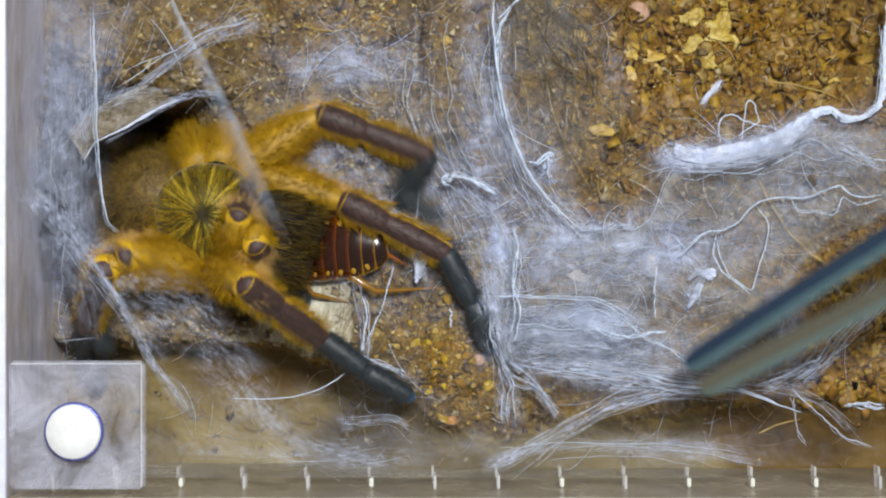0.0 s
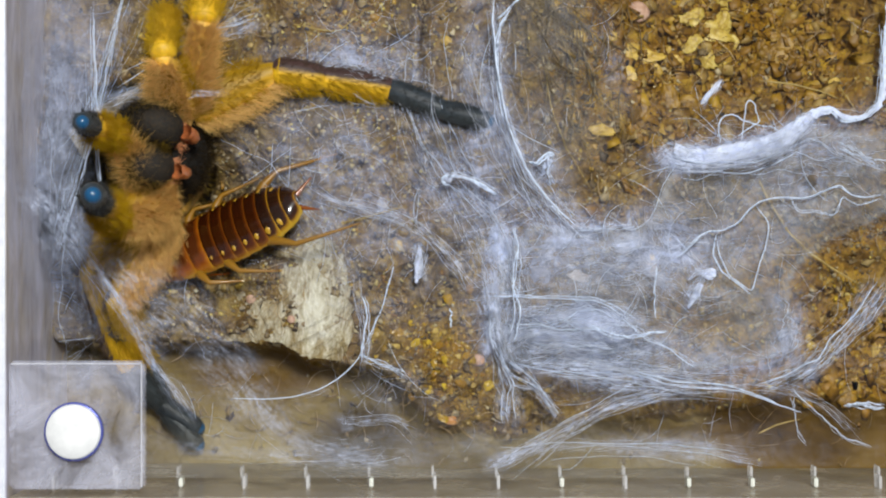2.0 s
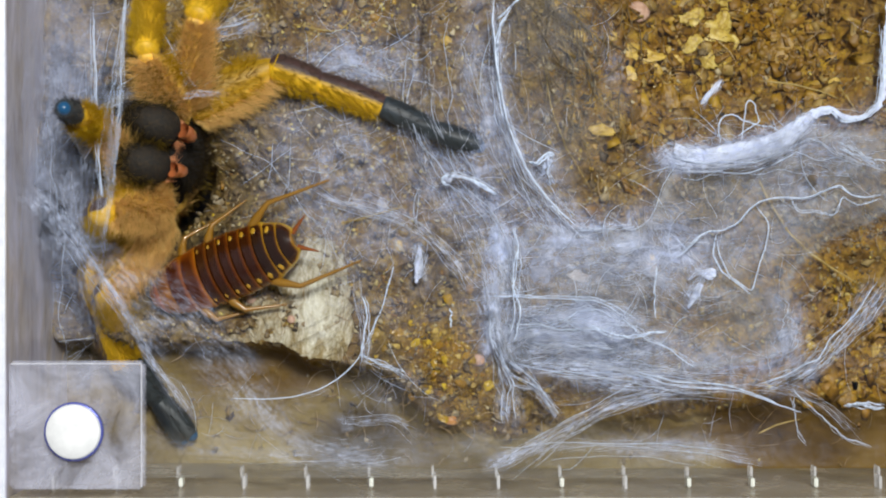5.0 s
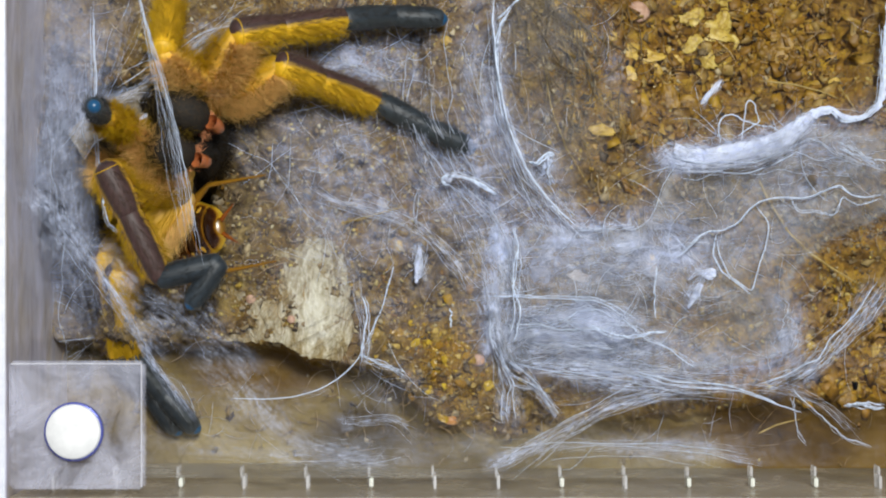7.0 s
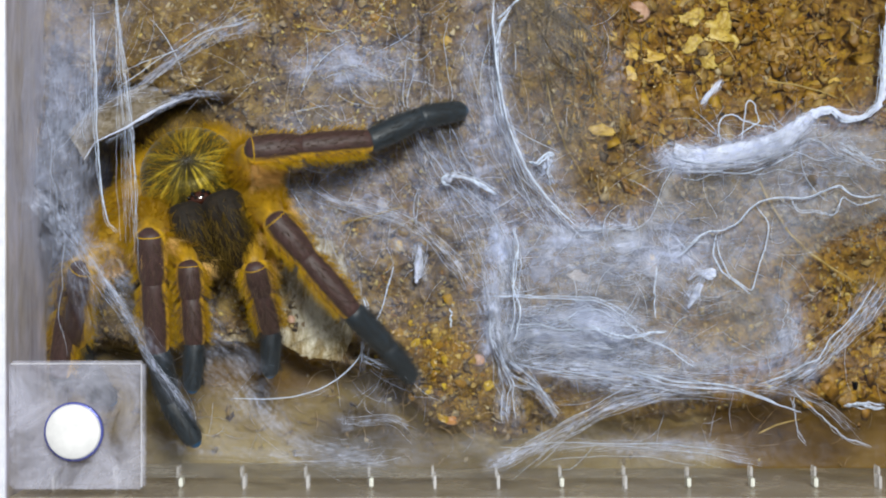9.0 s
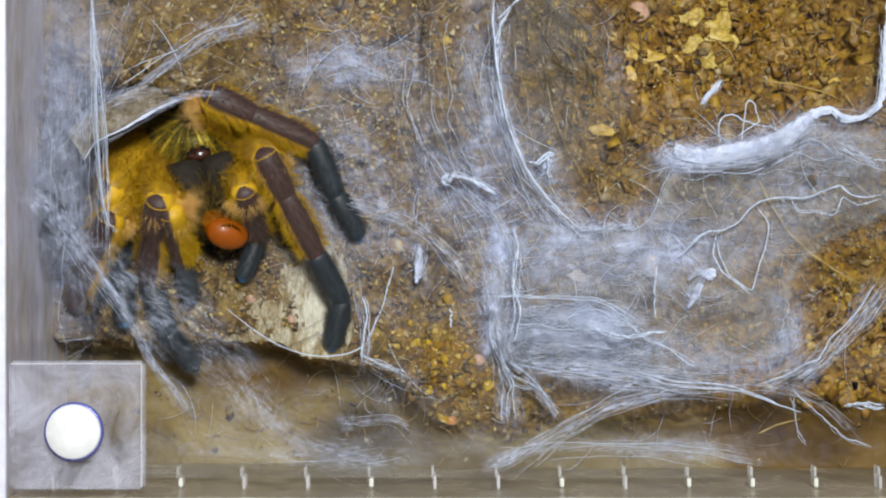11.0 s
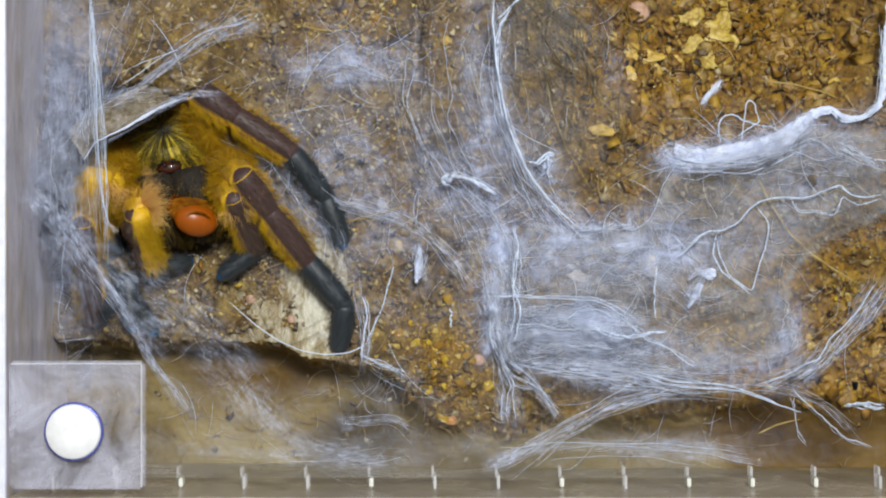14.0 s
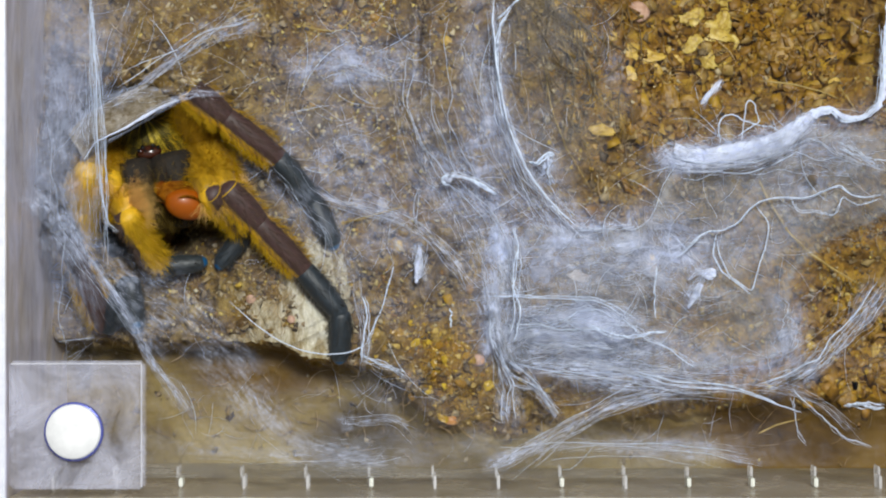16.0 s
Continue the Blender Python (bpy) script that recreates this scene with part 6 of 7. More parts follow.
def build_tweezers():
    """Long steel tweezers: tips at the origin, handle along +x."""
    root = tagged(new("tweezers"), "long blue-tinted steel feeding tweezers", "tweezers")
    for s in (1, -1):
        xs = np.concatenate([[0, 0.6, 1.6], np.linspace(4, 140, 15)]) * mm
        # Inner half painted as catching the light, outer half as shaded.
        for name, lo, hi, mat, lift in (("prong", -0.95, -0.3, STEEL_SHINE if s > 0 else STEEL_SHINE_GREEN, 0.0), ("prong", -0.3, 0.75, STEEL_SHADE if s > 0 else STEEL_SHADE_DULL, 0.0)):
            bm = bmesh.new()
            rows = []
            for x in xs:
                q = x / (140 * mm)
                mid = s * (1.75 + 1.9 * math.sin(min(q * 2.2, 1) * math.pi / 2)) * mm
                half = 1.75 * mm * min(1.0, 0.55 + 0.28 * math.sqrt(x / mm))
                ring = [(mid + lo * half, 0.5 * mm * (1 + lo)), (mid + lo * half, -0.6 * mm), (mid + hi * half, -0.6 * mm), (mid + hi * half, 0.6 * mm * (1.4 - abs(hi)))]
                rows.append([bm.verts.new((x, y, z)) for y, z in ring])
            for a, b in zip(rows, rows[1:]):
                for i in range(4):
                    bm.faces.new((a[i], a[(i + 1) % 4], b[(i + 1) % 4], b[i]))
            bm.faces.new(rows[0])
            bm.faces.new(rows[-1])
            bmesh.ops.recalc_face_normals(bm, faces=bm.faces[:])
            part(name, bm_mesh(name, bm, mat), root, "steel prong, bevelled inner half with painted shine" if lo < -0.5 else "steel prong, dark outer half painted as shaded")
    return root


build_ground()
build_box()
build_corner_block()
build_slab()
build_lip()
build_litter()
build_silk_film()
build_silk()
silk_roll()
wall_sheet()
front_haze()
spun_sheets()
silk_tangle()
LOOSE_THREAD = swinging_thread()
STRAND = trailing_strand()
TARANTULA = build_tarantula()
COCKROACH = build_cockroach()
TWEEZERS = build_tweezers()


# ---------------------------------------------------------------- movement
def frame_of(origin, fwd, up):
    f = Vector(fwd).normalized()
    r = f.cross(Vector(up)).normalized()
    d = r.cross(f)
    return Matrix.Translation(origin) @ Matrix((r, f, d)).transposed().to_4x4()


# seconds, plan u, v, height in mm, forward, back direction
BODY = [
    (0.0, 378, 384, 6, (0.93, -0.32, 0.0), (0, 0, 1)),
    (0.2, 374, 392, 6, (0.94, -0.28, 0.05), (0, 0, 1)),
    (0.3, 368, 394, 6, (0.94, -0.22, 0.15), (-0.1, 0, 1)),
    (0.4, 372, 376, 5, (0.80, -0.12, 0.55), (-0.5, 0.2, 0.8)),
    (0.5, 364, 344, 5, (0.45, -0.02, 0.88), (-0.8, 0.4, 0.4)),
    (0.6, 352, 330, 4, (0.10, 0.08, 0.98), (-0.85, 0.5, 0.1)),
    (0.75, 312, 304, 4, (-0.10, 0.10, 0.97), (-0.92, 0.35, -0.1)),
    (0.9, 280, 290, 3, (-0.10, 0.10, 0.98), (-0.97, 0.2, -0.2)),
    (1.5, 294, 276, 3, (-0.10, 0.10, 0.98), (-0.97, 0.2, -0.2)),
    (2.5, 274, 274, 3, (-0.10, 0.10, 0.98), (-0.97, 0.2, -0.2)),
    (3.5, 254, 272, 3, (-0.10, 0.10, 0.98), (-0.97, 0.2, -0.2)),
    (4.2, 262, 280, 3, (-0.10, 0.10, 0.98), (-0.97, 0.2, -0.2)),
    (6.5, 322, 246, 3, (-0.10, 0.10, 0.98), (-0.95, 0.28, -0.2)),
    (7.2, 326, 244, 3, (-0.10, 0.08, 0.98), (-0.92, 0.35, -0.2)),
    (7.6, 326, 262, 4, (0.0, -0.05, 1.0), (-0.6, 0.8, 0.0)),
    (8.0, 335, 268, 4, (0.15, -0.40, 0.88), (-0.25, 0.8, 0.45)),
    (8.3, 330, 280, 4, (0.28, -0.70, 0.62), (0, 0.6, 0.75)),
    (8.6, 330, 302, 5, (0.34, -0.85, 0.38), (0, 0.4, 0.9)),
    (9.0, 342, 320, 5, (0.34, -0.85, 0.40), (0, 0.4, 0.9)),
    (9.4, 342, 312, 4, (0.34, -0.85, 0.40), (0, 0.4, 0.9)),
    (10.5, 342, 240, 1, (0.28, -0.80, 0.45), (0, 0.45, 0.85)),
    (11.3, 348, 248, -1, (0.24, -0.86, 0.42), (0, 0.45, 0.87)),
    (12.0, 350, 250, -1, (0.22, -0.87, 0.42), (0, 0.45, 0.87)),
    (13.0, 334, 274, -1, (0.22, -0.87, 0.42), (0, 0.45, 0.87)),
    (14.0, 298, 266, -1, (0.2, -0.87, 0.42), (0, 0.45, 0.87)),
    (15.0, 266, 248, -1, (0.2, -0.87, 0.42), (0, 0.45, 0.87)),
    (16.0, 262, 240, -1, (0.22, -0.87, 0.42), (0, 0.45, 0.87)),
]
# seconds, then plan u, v of knee, shin end, instep, toe
STEPS = {
    ("two", "l"): [(0.0, 580, 195, 690, 250, 720, 330, 745, 370), (0.2, 545, 165, 640, 180, 700, 150, 760, 110), (0.3, 540, 175, 680, 110, 770, 70, 830, 30), (0.4, 520, 190, 690, 170, 790, 150, 860, 145),
                   (0.5, 520, 180, 710, 165, 790, 168, 860, 182), (0.7, 500, 140, 690, 140, 770, 170, 840, 195), (1.5, 500, 122, 690, 148, 765, 182, 842, 210), (2.5, 495, 125, 675, 165, 760, 190, 838, 205),
                   (3.5, 480, 122, 650, 175, 740, 210, 815, 235), (4.2, 480, 120, 650, 180, 735, 215, 808, 242)],
    ("one", "l"): [(0.0, 620, 360, 770, 440, 850, 560, 905, 740), (0.2, 610, 300, 760, 440, 830, 560, 850, 640), (0.4, 560, 270, 680, 340, 760, 430, 780, 510), (0.5, 520, 270, 640, 290, 710, 310, 780, 350),
                   (0.6, 480, 230, 580, 260, 660, 280, 730, 290), (0.8, 350, 60, 360, -90, 400, -160, 450, -220), (1.5, 385, 40, 410, -120, 450, -200, 490, -270), (2.5, 335, 30, 350, -130, 400, -210, 450, -280), (4.2, 318, 20, 330, -150, 400, -220, 460, -280)],
    ("palp", "l"): [(0.0, 450, 430, 490, 480, 520, 510), (0.3, 440, 440, 490, 470, 530, 480), (0.5, 420, 330, 470, 380, 500, 420), (0.8, 310, 140, 315, 60, 310, 0), (1.5, 320, 100, 328, 30, 335, -30), (2.5, 258, 92, 258, 10, 252, -60), (4.2, 246, 92, 250, 0, 248, -70), (6.3, 285, 90, 300, 0, 310, -60), (7.3, 290, 90, 305, 0, 315, -60), (7.8, 410, 170, 450, 150, 500, 120),
                    (8.0, 400, 220, 480, 235, 540, 240), (8.2, 430, 320, 460, 380, 480, 420), (8.5, 400, 425, 440, 540, 475, 605), (9.0, 450, 470, 480, 585, 478, 660), (9.3, 440, 430, 470, 540, 470, 620),
                    (11.3, 430, 330, 455, 400, 440, 450), (13.0, 425, 350, 450, 420, 440, 465), (16.0, 370, 340, 430, 400, 420, 430)],
    ("one", "r"): [(0.0, 430, 500, 570, 600, 720, 710, 860, 785), (0.3, 430, 540, 530, 630, 630, 690, 720, 730), (0.5, 380, 500, 440, 585, 500, 640, 560, 660), (0.65, 240, 400, 215, 385, 195, 370, 182, 355),
                   (0.9, 155, 390, 128, 362, 117, 350, 112, 345), (1.5, 228, 400, 206, 376, 195, 365, 190, 360), (2.5, 175, 375, 150, 346, 140, 334, 135, 328), (3.3, 125, 350, 98, 326, 87, 316, 80, 310),
                   (4.2, 185, 415, 160, 390, 150, 378, 144, 372)],
    ("palp", "r"): [(0.0, 420, 390, 450, 330, 470, 285), (0.2, 420, 420, 465, 375, 500, 340), (0.3, 400, 430, 440, 385, 476, 352), (0.4, 360, 430, 385, 410, 398, 384), (0.5, 320, 420, 340, 415, 350, 395), (0.9, 206, 262, 156, 258, 138, 264), (1.5, 224, 254, 180, 242, 164, 242), (2.0, 208, 240, 164, 224, 145, 215), (2.5, 168, 224, 116, 206, 96, 200),
                    (3.0, 138, 218, 84, 190, 55, 174), (3.3, 144, 220, 90, 190, 65, 178), (4.2, 162, 228, 112, 204, 90, 194), (6.4, 222, 220, 180, 200, 166, 184), (7.2, 222, 225, 180, 205, 166, 188), (7.8, 280, 330, 290, 340, 278, 310),
                    (8.2, 260, 370, 245, 350, 232, 325), (8.5, 320, 440, 270, 470, 225, 360), (9.0, 335, 470, 345, 620, 338, 715), (9.3, 330, 440, 340, 580, 335, 670), (11.3, 300, 370, 325, 450, 335, 500),
                    (12.0, 285, 360, 318, 460, 332, 510), (13.0, 262, 368, 305, 468, 322, 512), (13.5, 252, 372, 300, 478, 312, 508), (14.0, 242, 378, 268, 472, 328, 464), (15.0, 225, 375, 256, 470, 330, 456), (16.0, 222, 380, 280, 472, 355, 466)],
    ("two", "r"): [(0.0, 230, 450, 170, 500, 160, 560, 180, 620), (0.3, 290, 560, 260, 640, 290, 720, 330, 800), (0.5, 290, 540, 320, 690, 330, 770, 350, 845), (0.8, 220, 540, 260, 670, 300, 745, 345, 825),
                   (1.5, 215, 540, 262, 660, 305, 735, 380, 815), (2.5, 195, 530, 240, 630, 285, 715, 350, 795), (3.5, 180, 520, 225, 630, 290, 730, 355, 798), (4.2, 185, 530, 230, 630, 300, 730, 365, 798)],
    ("three", "r"): [(0.0, 190, 470, 165, 560, 150, 620, 170, 680), (0.8, 150, 480, 200, 620, 250, 690, 310, 760), (1.5, 150, 480, 215, 620, 265, 690, 320, 735), (4.2, 145, 480, 205, 620, 262, 690, 322, 775),
                     (7.2, 150, 480, 205, 620, 262, 690, 325, 782), (8.0, 110, 440, 110, 540, 140, 610, 160, 650), (9.0, 130, 470, 120, 580, 140, 640, 170, 690), (11.3, 200, 330, 190, 380, 195, 420, 205, 450),
                     (16.0, 190, 320, 180, 370, 185, 410, 195, 440)],
    ("three", "l"): [(0.0, 420, 210, 400, 150, 380, 120, 370, 90), (0.8, 350, 180, 330, 150, 320, 140, 310, 120), (8.0, 400, 200, 430, 180, 440, 170, 450, 160), (9.0, 400, 210, 420, 190, 430, 180, 440, 170), (16.0, 340, 200, 380, 220, 400, 230, 420, 240)],
    ("four", "l"): [(0.0, 330, 220, 300, 180, 280, 160, 270, 140), (16.0, 290, 230, 270, 220, 260, 200, 250, 190)],
    ("four", "r"): [(0.0, 270, 300, 240, 250, 220, 230, 210, 210), (16.0, 210, 260, 190, 240, 180, 230, 170, 220)],
}
STEPS["two", "l"] += [(6.3, 495, 115, 665, 180, 742, 220, 805, 248), (7.2, 495, 115, 668, 180, 745, 220, 808, 250), (7.5, 505, 130, 672, 180, 750, 222, 805, 246), (7.8, 530, 125, 705, 172, 775, 205, 825, 240),
                      (8.0, 525, 145, 705, 185, 775, 210, 832, 240), (8.2, 515, 185, 700, 205, 770, 205, 838, 222), (8.5, 475, 260, 662, 245, 735, 222, 808, 222), (8.8, 455, 265, 655, 255, 735, 222, 805, 205),
                      (9.0, 445, 268, 655, 250, 745, 208, 817, 196), (9.3, 440, 265, 640, 235, 730, 195, 800, 180), (10.4, 390, 200, 540, 220, 620, 280, 660, 330), (11.3, 360, 160, 500, 240, 570, 330, 605, 410),
                      (12.0, 360, 158, 500, 245, 560, 310, 600, 390), (13.0, 352, 160, 500, 245, 570, 330, 598, 395), (14.0, 345, 160, 505, 265, 565, 335, 595, 400), (15.0, 335, 158, 490, 265, 550, 335, 580, 395), (16.0, 332, 156, 485, 275, 545, 345, 575, 400)]
STEPS["one", "l"] += [(6.3, 415, 55, 600, 25, 690, 15, 770, 20), (7.2, 420, 60, 610, 35, 700, 30, 790, 35), (7.5, 465, 85, 655, 95, 755, 135, 830, 190), (7.8, 540, 195, 740, 255, 820, 300, 895, 345),
                      (8.0, 580, 270, 770, 370, 835, 425, 890, 490), (8.2, 580, 335, 760, 470, 815, 520, 870, 580), (8.5, 550, 415, 735, 530, 810, 565, 880, 605), (8.8, 520, 400, 690, 520, 770, 580, 840, 620),
                      (9.0, 485, 390, 630, 560, 685, 615, 728, 668), (9.3, 480, 370, 590, 530, 610, 620, 625, 690), (10.4, 470, 310, 570, 470, 610, 560, 620, 620), (11.3, 465, 260, 555, 445, 600, 520, 580, 592),
                      (12.0, 475, 270, 560, 450, 618, 520, 590, 598), (13.0, 455, 275, 565, 455, 610, 520, 602, 602), (14.0, 425, 310, 545, 465, 600, 530, 602, 602), (15.0, 415, 310, 540, 460, 600, 530, 605, 602), (16.0, 400, 335, 530, 470, 590, 540, 602, 602)]
STEPS["one", "r"] += [(6.3, 180, 290, 245, 420, 295, 475, 330, 530), (7.2, 190, 300, 255, 430, 300, 490, 332, 550), (7.5, 220, 345, 280, 490, 335, 580, 388, 672), (7.8, 275, 470, 345, 660, 370, 750, 425, 835),
                      (8.0, 280, 470, 345, 660, 370, 750, 430, 838), (8.2, 255, 500, 295, 650, 330, 740, 375, 825), (8.5, 245, 500, 278, 650, 305, 740, 350, 815), (9.0, 265, 415, 280, 620, 300, 710, 345, 782),
                      (9.3, 265, 410, 285, 610, 300, 690, 330, 760), (11.3, 285, 350, 262, 490, 285, 550, 318, 605), (12.0, 268, 262, 262, 430, 268, 490, 295, 550), (12.5, 240, 290, 225, 435, 250, 500, 292, 565), (13.0, 200, 312, 190, 430, 230, 505, 293, 578),
                      (13.5, 182, 310, 168, 432, 215, 508, 282, 585), (14.5, 165, 308, 150, 425, 188, 498, 232, 548), (16.0, 160, 300, 140, 420, 160, 500, 200, 550)]
STEPS["two", "r"] += [(6.3, 180, 520, 228, 625, 285, 710, 345, 790), (7.2, 180, 520, 228, 625, 300, 710, 375, 790), (7.5, 180, 510, 230, 615, 280, 700, 320, 765), (7.8, 145, 450, 150, 600, 160, 650, 190, 700),
                      (9.0, 150, 470, 135, 600, 150, 650, 190, 700), (11.3, 200, 380, 180, 450, 190, 500, 220, 540), (16.0, 110, 400, 160, 500, 200, 550, 240, 580)]
# cockroach: seconds, plan u, v of its middle, height in mm, head direction, back direction
ROACH = [
    (0.0, 545, 440, 2.6, (-1, -0.02, 0), (0, 0, 1)), (0.5, 503, 440, 2.6, (-1, -0.05, 0), (0, 0, 1)), (1.0, 492, 455, 2.6, (-0.98, -0.14, 0), (0, 0, 1)), (1.5, 460, 440, 2.6, (-1, 0.0, 0), (0, 0, 1)),
    (1.8, 425, 430, 3.0, (-0.93, -0.2, -0.2), (0, 0.3, 1)), (2.0, 404, 415, 3.4, (-0.9, -0.40, -0.2), (0, 0.6, 1)), (2.3, 424, 430, 3.2, (-0.95, -0.1, -0.25), (0, 0.1, 1)), (2.5, 428, 434, 3.4, (-0.94, -0.06, -0.3), (0, 0, 1)),
    (3.0, 430, 434, 3.4, (-0.92, -0.12, -0.35), (0, 0, 1)), (3.5, 430, 438, 3.4, (-0.92, -0.15, -0.35), (0, 0, 1)), (4.0, 412, 472, 3.6, (-0.80, -0.55, -0.25), (0, -0.35, 1)), (4.2, 430, 496, 3.4, (-0.9, -0.35, -0.25), (0, 0, 1)),
    (5.3, 395, 470, 3.2, (-0.88, -0.35, -0.3), (0, 0, 1)), (6.3, 358, 438, 3.0, (-0.88, -0.32, -0.35), (0, 0, 1)), (6.6, 352, 436, 2.6, (-0.86, -0.34, -0.38), (0, 0, 1)), (7.0, 300, 424, -1, (-0.75, -0.15, -0.6), (-0.5, 0, 0.8)),
    (7.5, 285, 395, -12, (-0.6, 0.2, -0.75), (-0.6, 0, 0.7)), (8.5, 320, 390, -9, (-0.4, 0.6, -0.3), (-0.4, 0, 0.9)), (9.2, 340, 380, -9, (0.2, 0.8, 0.1), (0.3, -22, 0.9)), (10.0, 345, 370, -8, (0.5, 0.1, 0.6), (0.5, -0.3, -0.3)),
    (11.3, 380, 382, -1, (0.28, -0.33, 0.9), (0.3, 0.8, 0.3)), (11.5, 380, 384, -1, (0.28, -0.33, 0.9), (0.3, 0.8, 0.3)), (12.0, 386, 366, -1, (0.28, -0.33, 0.9), (0.3, 0.8, 0.3)),
    (12.5, 382, 374, -1, (0.28, -0.33, 0.9), (0.3, 0.8, 0.3)), (13.0, 374, 376, -1, (0.28, -0.32, 0.9), (0.3, 0.8, 0.3)), (14.0, 328, 354, -1, (0.28, -0.32, 0.9), (0.3, 0.8, 0.3)),
    (15.0, 324, 326, -1, (0.28, -0.32, 0.9), (0.3, 0.8, 0.3)), (16.0, 312, 326, -1, (0.28, -0.32, 0.9), (0.3, 0.8, 0.3)),
]
TONGS = [(0.0, 1225, 668), (0.1, 1290, 690), (0.2, 1352, 700), (0.3, 1405, 715), (0.4, 1462, 725), (0.5, 1530, 735), (0.6, 1600, 745), (0.8, 1750, 760), (1.2, 1950, 700)]
TIMES = [i * 0.1 for i in range(161)]


def eased(rows, t):
    """Row values at t, monotone-smooth between the rows."""
    rows = [(r[0], np.array([x for c in r[1:] for x in (c if isinstance(c, tuple) else (c,))], float)) for r in rows]
    if t <= rows[0][0]:
        return rows[0][1]
    for (t0, a), (t1, b) in zip(rows, rows[1:]):
        if t <= t1:
            s = (t - t0) / (t1 - t0)
            return a + (b - a) * (s if t1 - t0 < 0.35 else s * s * (3 - 2 * s))
    return rows[-1][1]


def body_at(t):
    r = eased(BODY, t)
    return frame_of(plan(r[0], r[1], r[2] * mm), r[3:6], r[6:9])


def reach(start, target, L, sign, low, high):
    """End of a stiff piece of length L that lies over the target as seen from above."""
    d = Vector((target.x - start.x, target.y - start.y))
    if d.length < 1e-6:
        d = Vector((1e-5, 0))
    flat = min(d.length, L * 0.995)
    dz = sign * math.sqrt(max(0, L * L - flat * flat))
    dz = max(min(dz, max(high - start.z, -0.6 * L)), min(low - start.z, 0.6 * L))
    flat = math.sqrt(max(1e-10, L * L - dz * dz))
    d = d.normalized() * flat
    return start + Vector((d.x, d.y, dz))


def bone(a, b, up):
    y = (b - a).normalized()
    x = y.cross(up)
    if x.length < 1e-4:
        x = y.cross(Vector((0.3, 0.2, 1)))
    x.normalize()
    return Matrix.Translation(a) @ Matrix((x, y, x.cross(y))).transposed().to_4x4()


# limbs turned on their length: from, to, direction in which the dark upper side looks
SHOWN = {("palp", "l"): [(0.6, 7.7, (0.1, 0.2, -1))], ("one", "l"): [(0.6, 5.6, (-0.4, 0.2, -1)), (5.4, 8.2, (0.1, 1, 0.6))], ("two", "l"): [(0.3, 8.2, (0.1, 1, 0.5))],
         ("one", "r"): [(0.6, 5.4, (-0.5, 0.3, -1)), (5.4, 8.6, (0.1, 0.1, 1))], ("palp", "r"): [(0.6, 7.5, (-0.3, 0.3, -1))], ("two", "r"): [(0.6, 5.4, (-0.9, 0.1, -0.5))]}


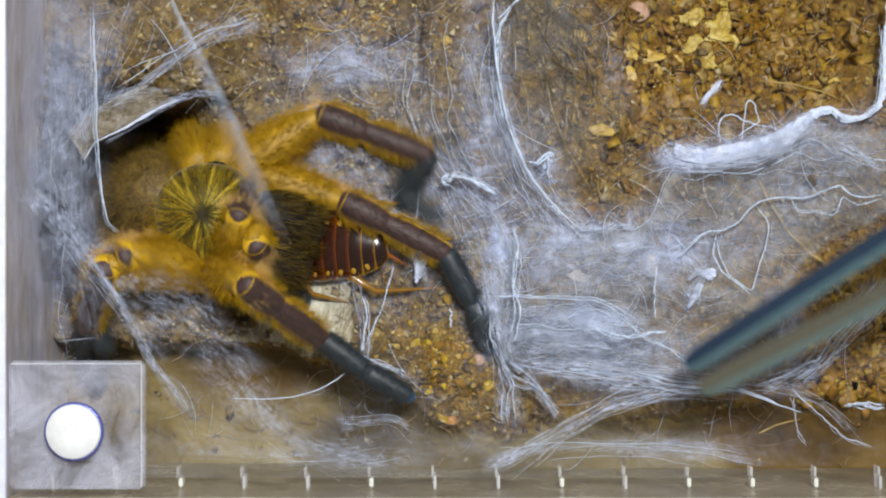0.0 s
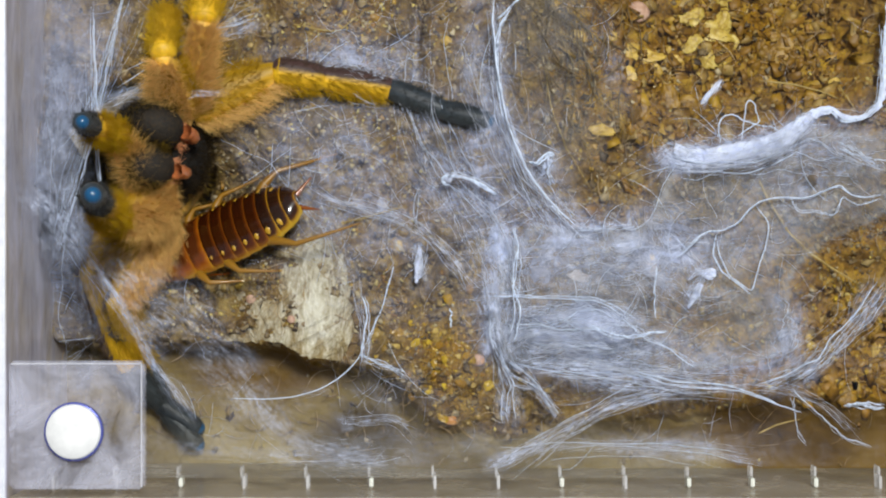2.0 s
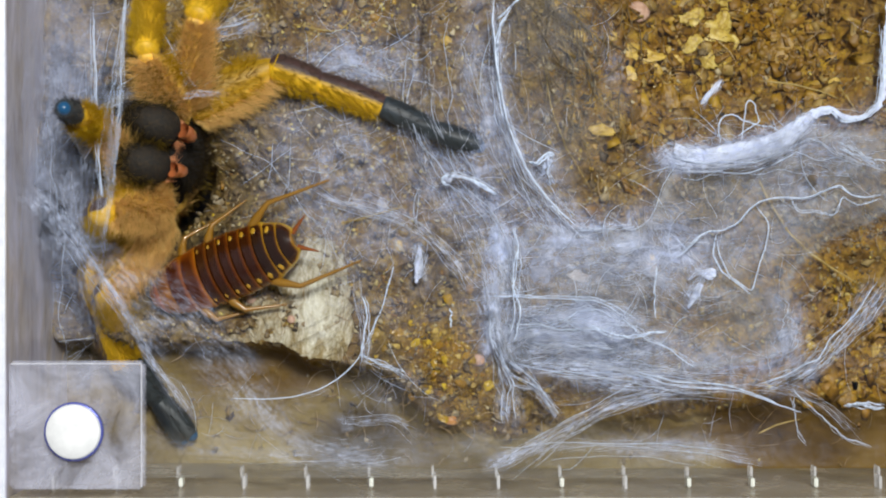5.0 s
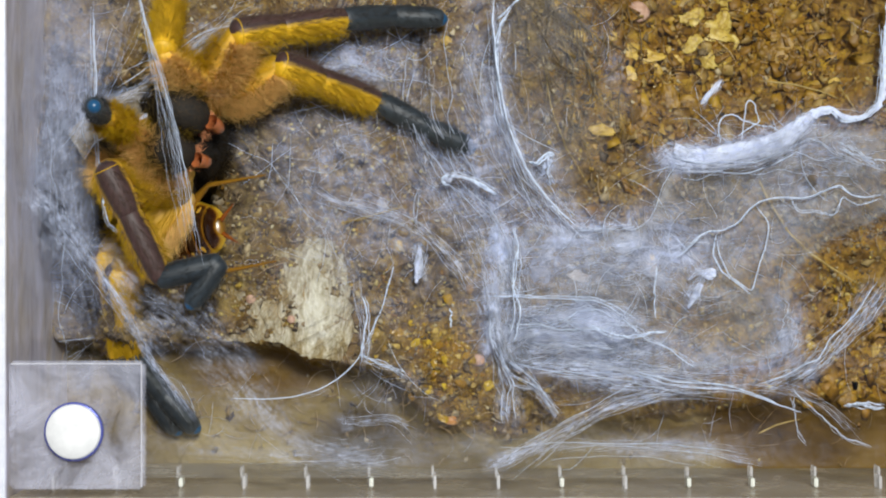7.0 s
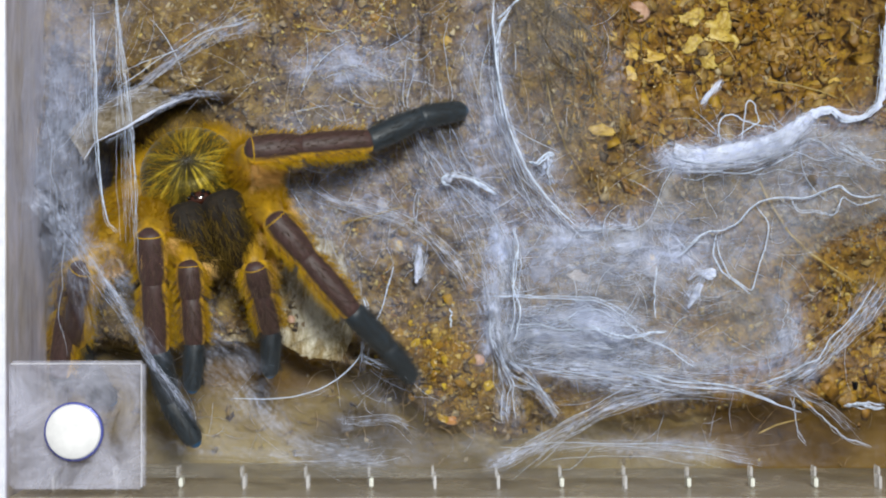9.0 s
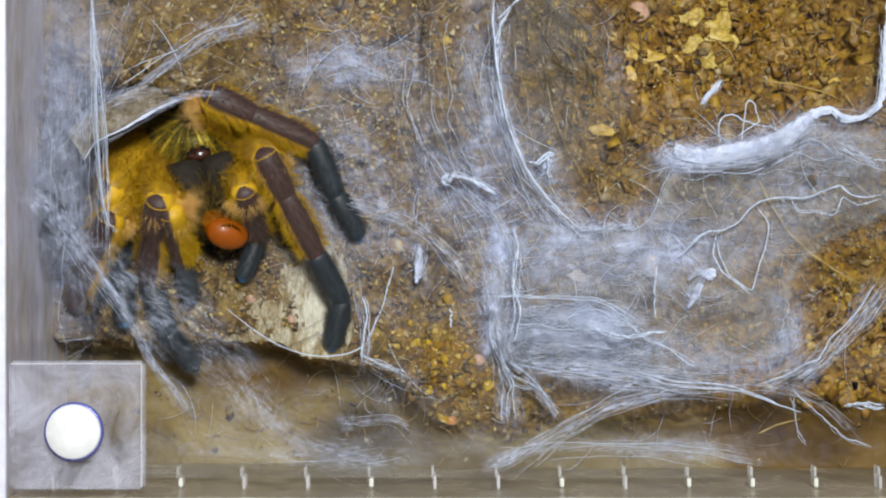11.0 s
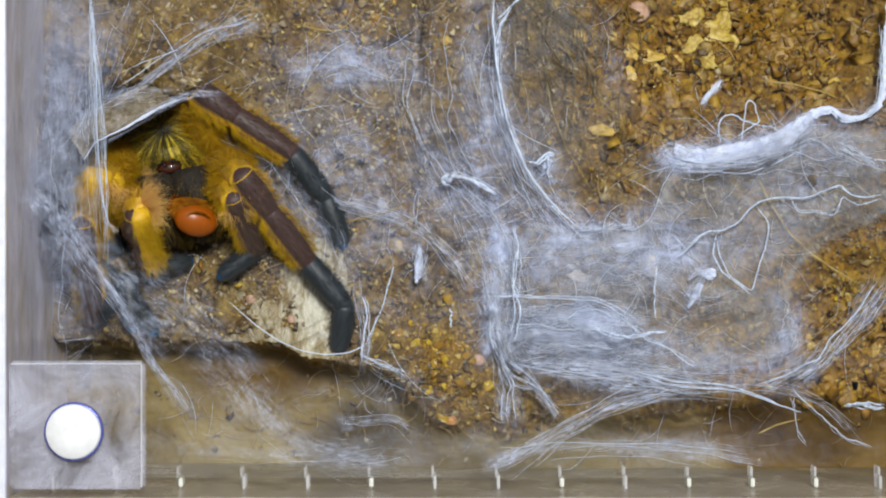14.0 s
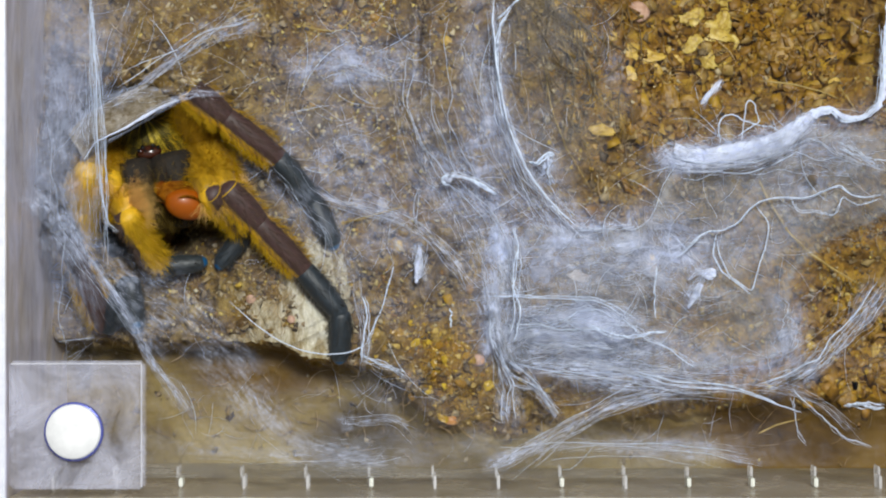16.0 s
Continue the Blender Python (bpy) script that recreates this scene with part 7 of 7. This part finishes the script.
def limb_rows(key, rows):
    nm, side = key
    s = -1 if side == "l" else 1
    x, y, z = HIPS[nm]
    palp = nm == "palp"
    D = PALP if palp else LEN
    lens = [D["femur"], D["patella"] + D["tibia"]] + ([] if palp else [D["metatarsus"]]) + [D["tarsus"]]
    out = [[] for _ in JOINTED[key]]
    tucked = key in (("three", "l"), ("four", "l"), ("four", "r"))
    for t in TIMES:
        B = body_at(t)
        turned = 1.3 if key == ("one", "r") and 5.0 < t < 8.2 else 0.35
        if key == ("one", "r") and t > 13.0:
            turned = 0.35 - 1.6 * float(smooth(t, 13.0, 14.0))
        upv = B.to_3x3() @ Vector((0, 0, 1)) + Vector((0, 0, turned))
        for t0, t1, way in SHOWN.get(key, ()):
            w = float(smooth(t, t0, t0 + 0.3) * (1 - smooth(t, t1 - 0.4, t1)))
            upv = upv.lerp(Vector(way), w)
        if key == ("palp", "r"):
            upv = upv.lerp(Vector((-1.0, -0.3, 0.15)), float(smooth(t, 10.5, 11.5)))
        upv.normalize()
        r = eased(rows, t)
        p = B @ (Vector((s * x, y, z)) * mm)
        joints = [p]
        for i, L in enumerate(lens):
            zt = (0.008, 0.006, 0.004, 0.002)[i]
            target = plan(r[2 * i], r[2 * i + 1], zt)
            g = float(height(r[2 * i], r[2 * i + 1]))
            low = -0.025 if i == 0 and g < 0.004 else g + (0.003, 0.0025, 0.0022, 0.002)[i]
            if key == ("one", "r") and i >= 1 and 5.4 < t < 7.6:
                low = max(low, 0.015)
            if tucked:
                low = -0.027
            lifted = i >= 1 and ((side == "r" and ((palp and 0.7 < t < 7.6) or (nm == "one" and 0.7 < t < 5.0))) or (key == ("palp", "l") and 7.55 < t < 8.25))
            sign = 1 if (i == 0 and not tucked) or lifted else -1
            for _ in range(3):
                end = reach(p, target, L, sign, low, 0.056 if lifted else 0.013 if t > 10.4 and key == ("two", "l") else 0.0145 if t > 10.4 else 0.021)
                target = plan(r[2 * i], r[2 * i + 1], end.z)
            p = end
            joints.append(p)
        mats = [bone(joints[0], joints[1], upv)]
        k = D["patella"] / lens[1]
        mid = joints[1].lerp(joints[2], k)
        mats += [bone(joints[1], mid, upv), bone(mid, joints[2], upv)]
        for a, b in zip(joints[2:], joints[3:]):
            mats.append(bone(a, b, upv))
        inv_root, inv_leg = B.inverted(), mats[0].inverted()
        out[0].append((t, inv_root @ mats[0]))
        for i, m in enumerate(mats[1:]):
            out[i + 1].append((t, inv_leg @ m))
    return out


def motions():
    walk(TARANTULA, [(t, body_at(t)) for t in TIMES])
    walk(JOINTED["abdomen"], [(t, abdomen_pose(b)) for t, b in ((0.0, 55), (0.4, 45), (1.0, -22), (7.3, -22), (8.4, 15), (9.0, 50), (9.4, 55), (11.3, 20), (16.0, 20))])
    for s in (-1, 1):
        walk(JOINTED["jaw", s], [(t, jaw_pose(s, b)) for t, b in ((0.0, -8), (0.4, -5), (1.0, -32), (7.3, -32), (7.9, -40), (8.6, -20), (9.0, -14), (9.4, -16), (11.3, -27), (16.0, -27))])
    for key, rows in STEPS.items():
        for ob, keyed in zip(JOINTED[key], limb_rows(key, rows)):
            walk(ob, keyed)
    foot = plan(645, 612, 0.0035)
    walk(LOOSE_THREAD, [(t, Matrix.Translation(foot) @ pose(0, 0, 0, 0, 0, a)) for t, a in ((0.0, 0), (9.2, 0), (10.6, -36), (16.0, -40))])
    walk(STRAND, [(t, Matrix.Translation(plan(u, -8, 0.026)) @ pose(0, 0, 0, 0, 0, a)) for t, u, a in ((0.0, 300, 15), (0.5, 232, -12), (0.9, 222, -25), (4.2, 212, -25), (6.3, 246, 3), (8.1, 246, 3), (8.8, 208, -6), (9.2, 205, -6), (11.3, 160, -7), (16.0, 160, -7))])
    rows = []
    for t in TIMES:
        r = eased(ROACH, t)
        rows.append((t, frame_of(plan(r[0], r[1], r[2] * mm), r[3:6], r[6:9])))
    walk(COCKROACH, rows)
    rows = [(t, Matrix.Translation(plan(u, v, 0.016)) @ pose(0, 0, 0, 0, -8, 31)) for t, u, v in TONGS]
    walk(TWEEZERS, rows + [(16.0, rows[-1][1])])


motions()
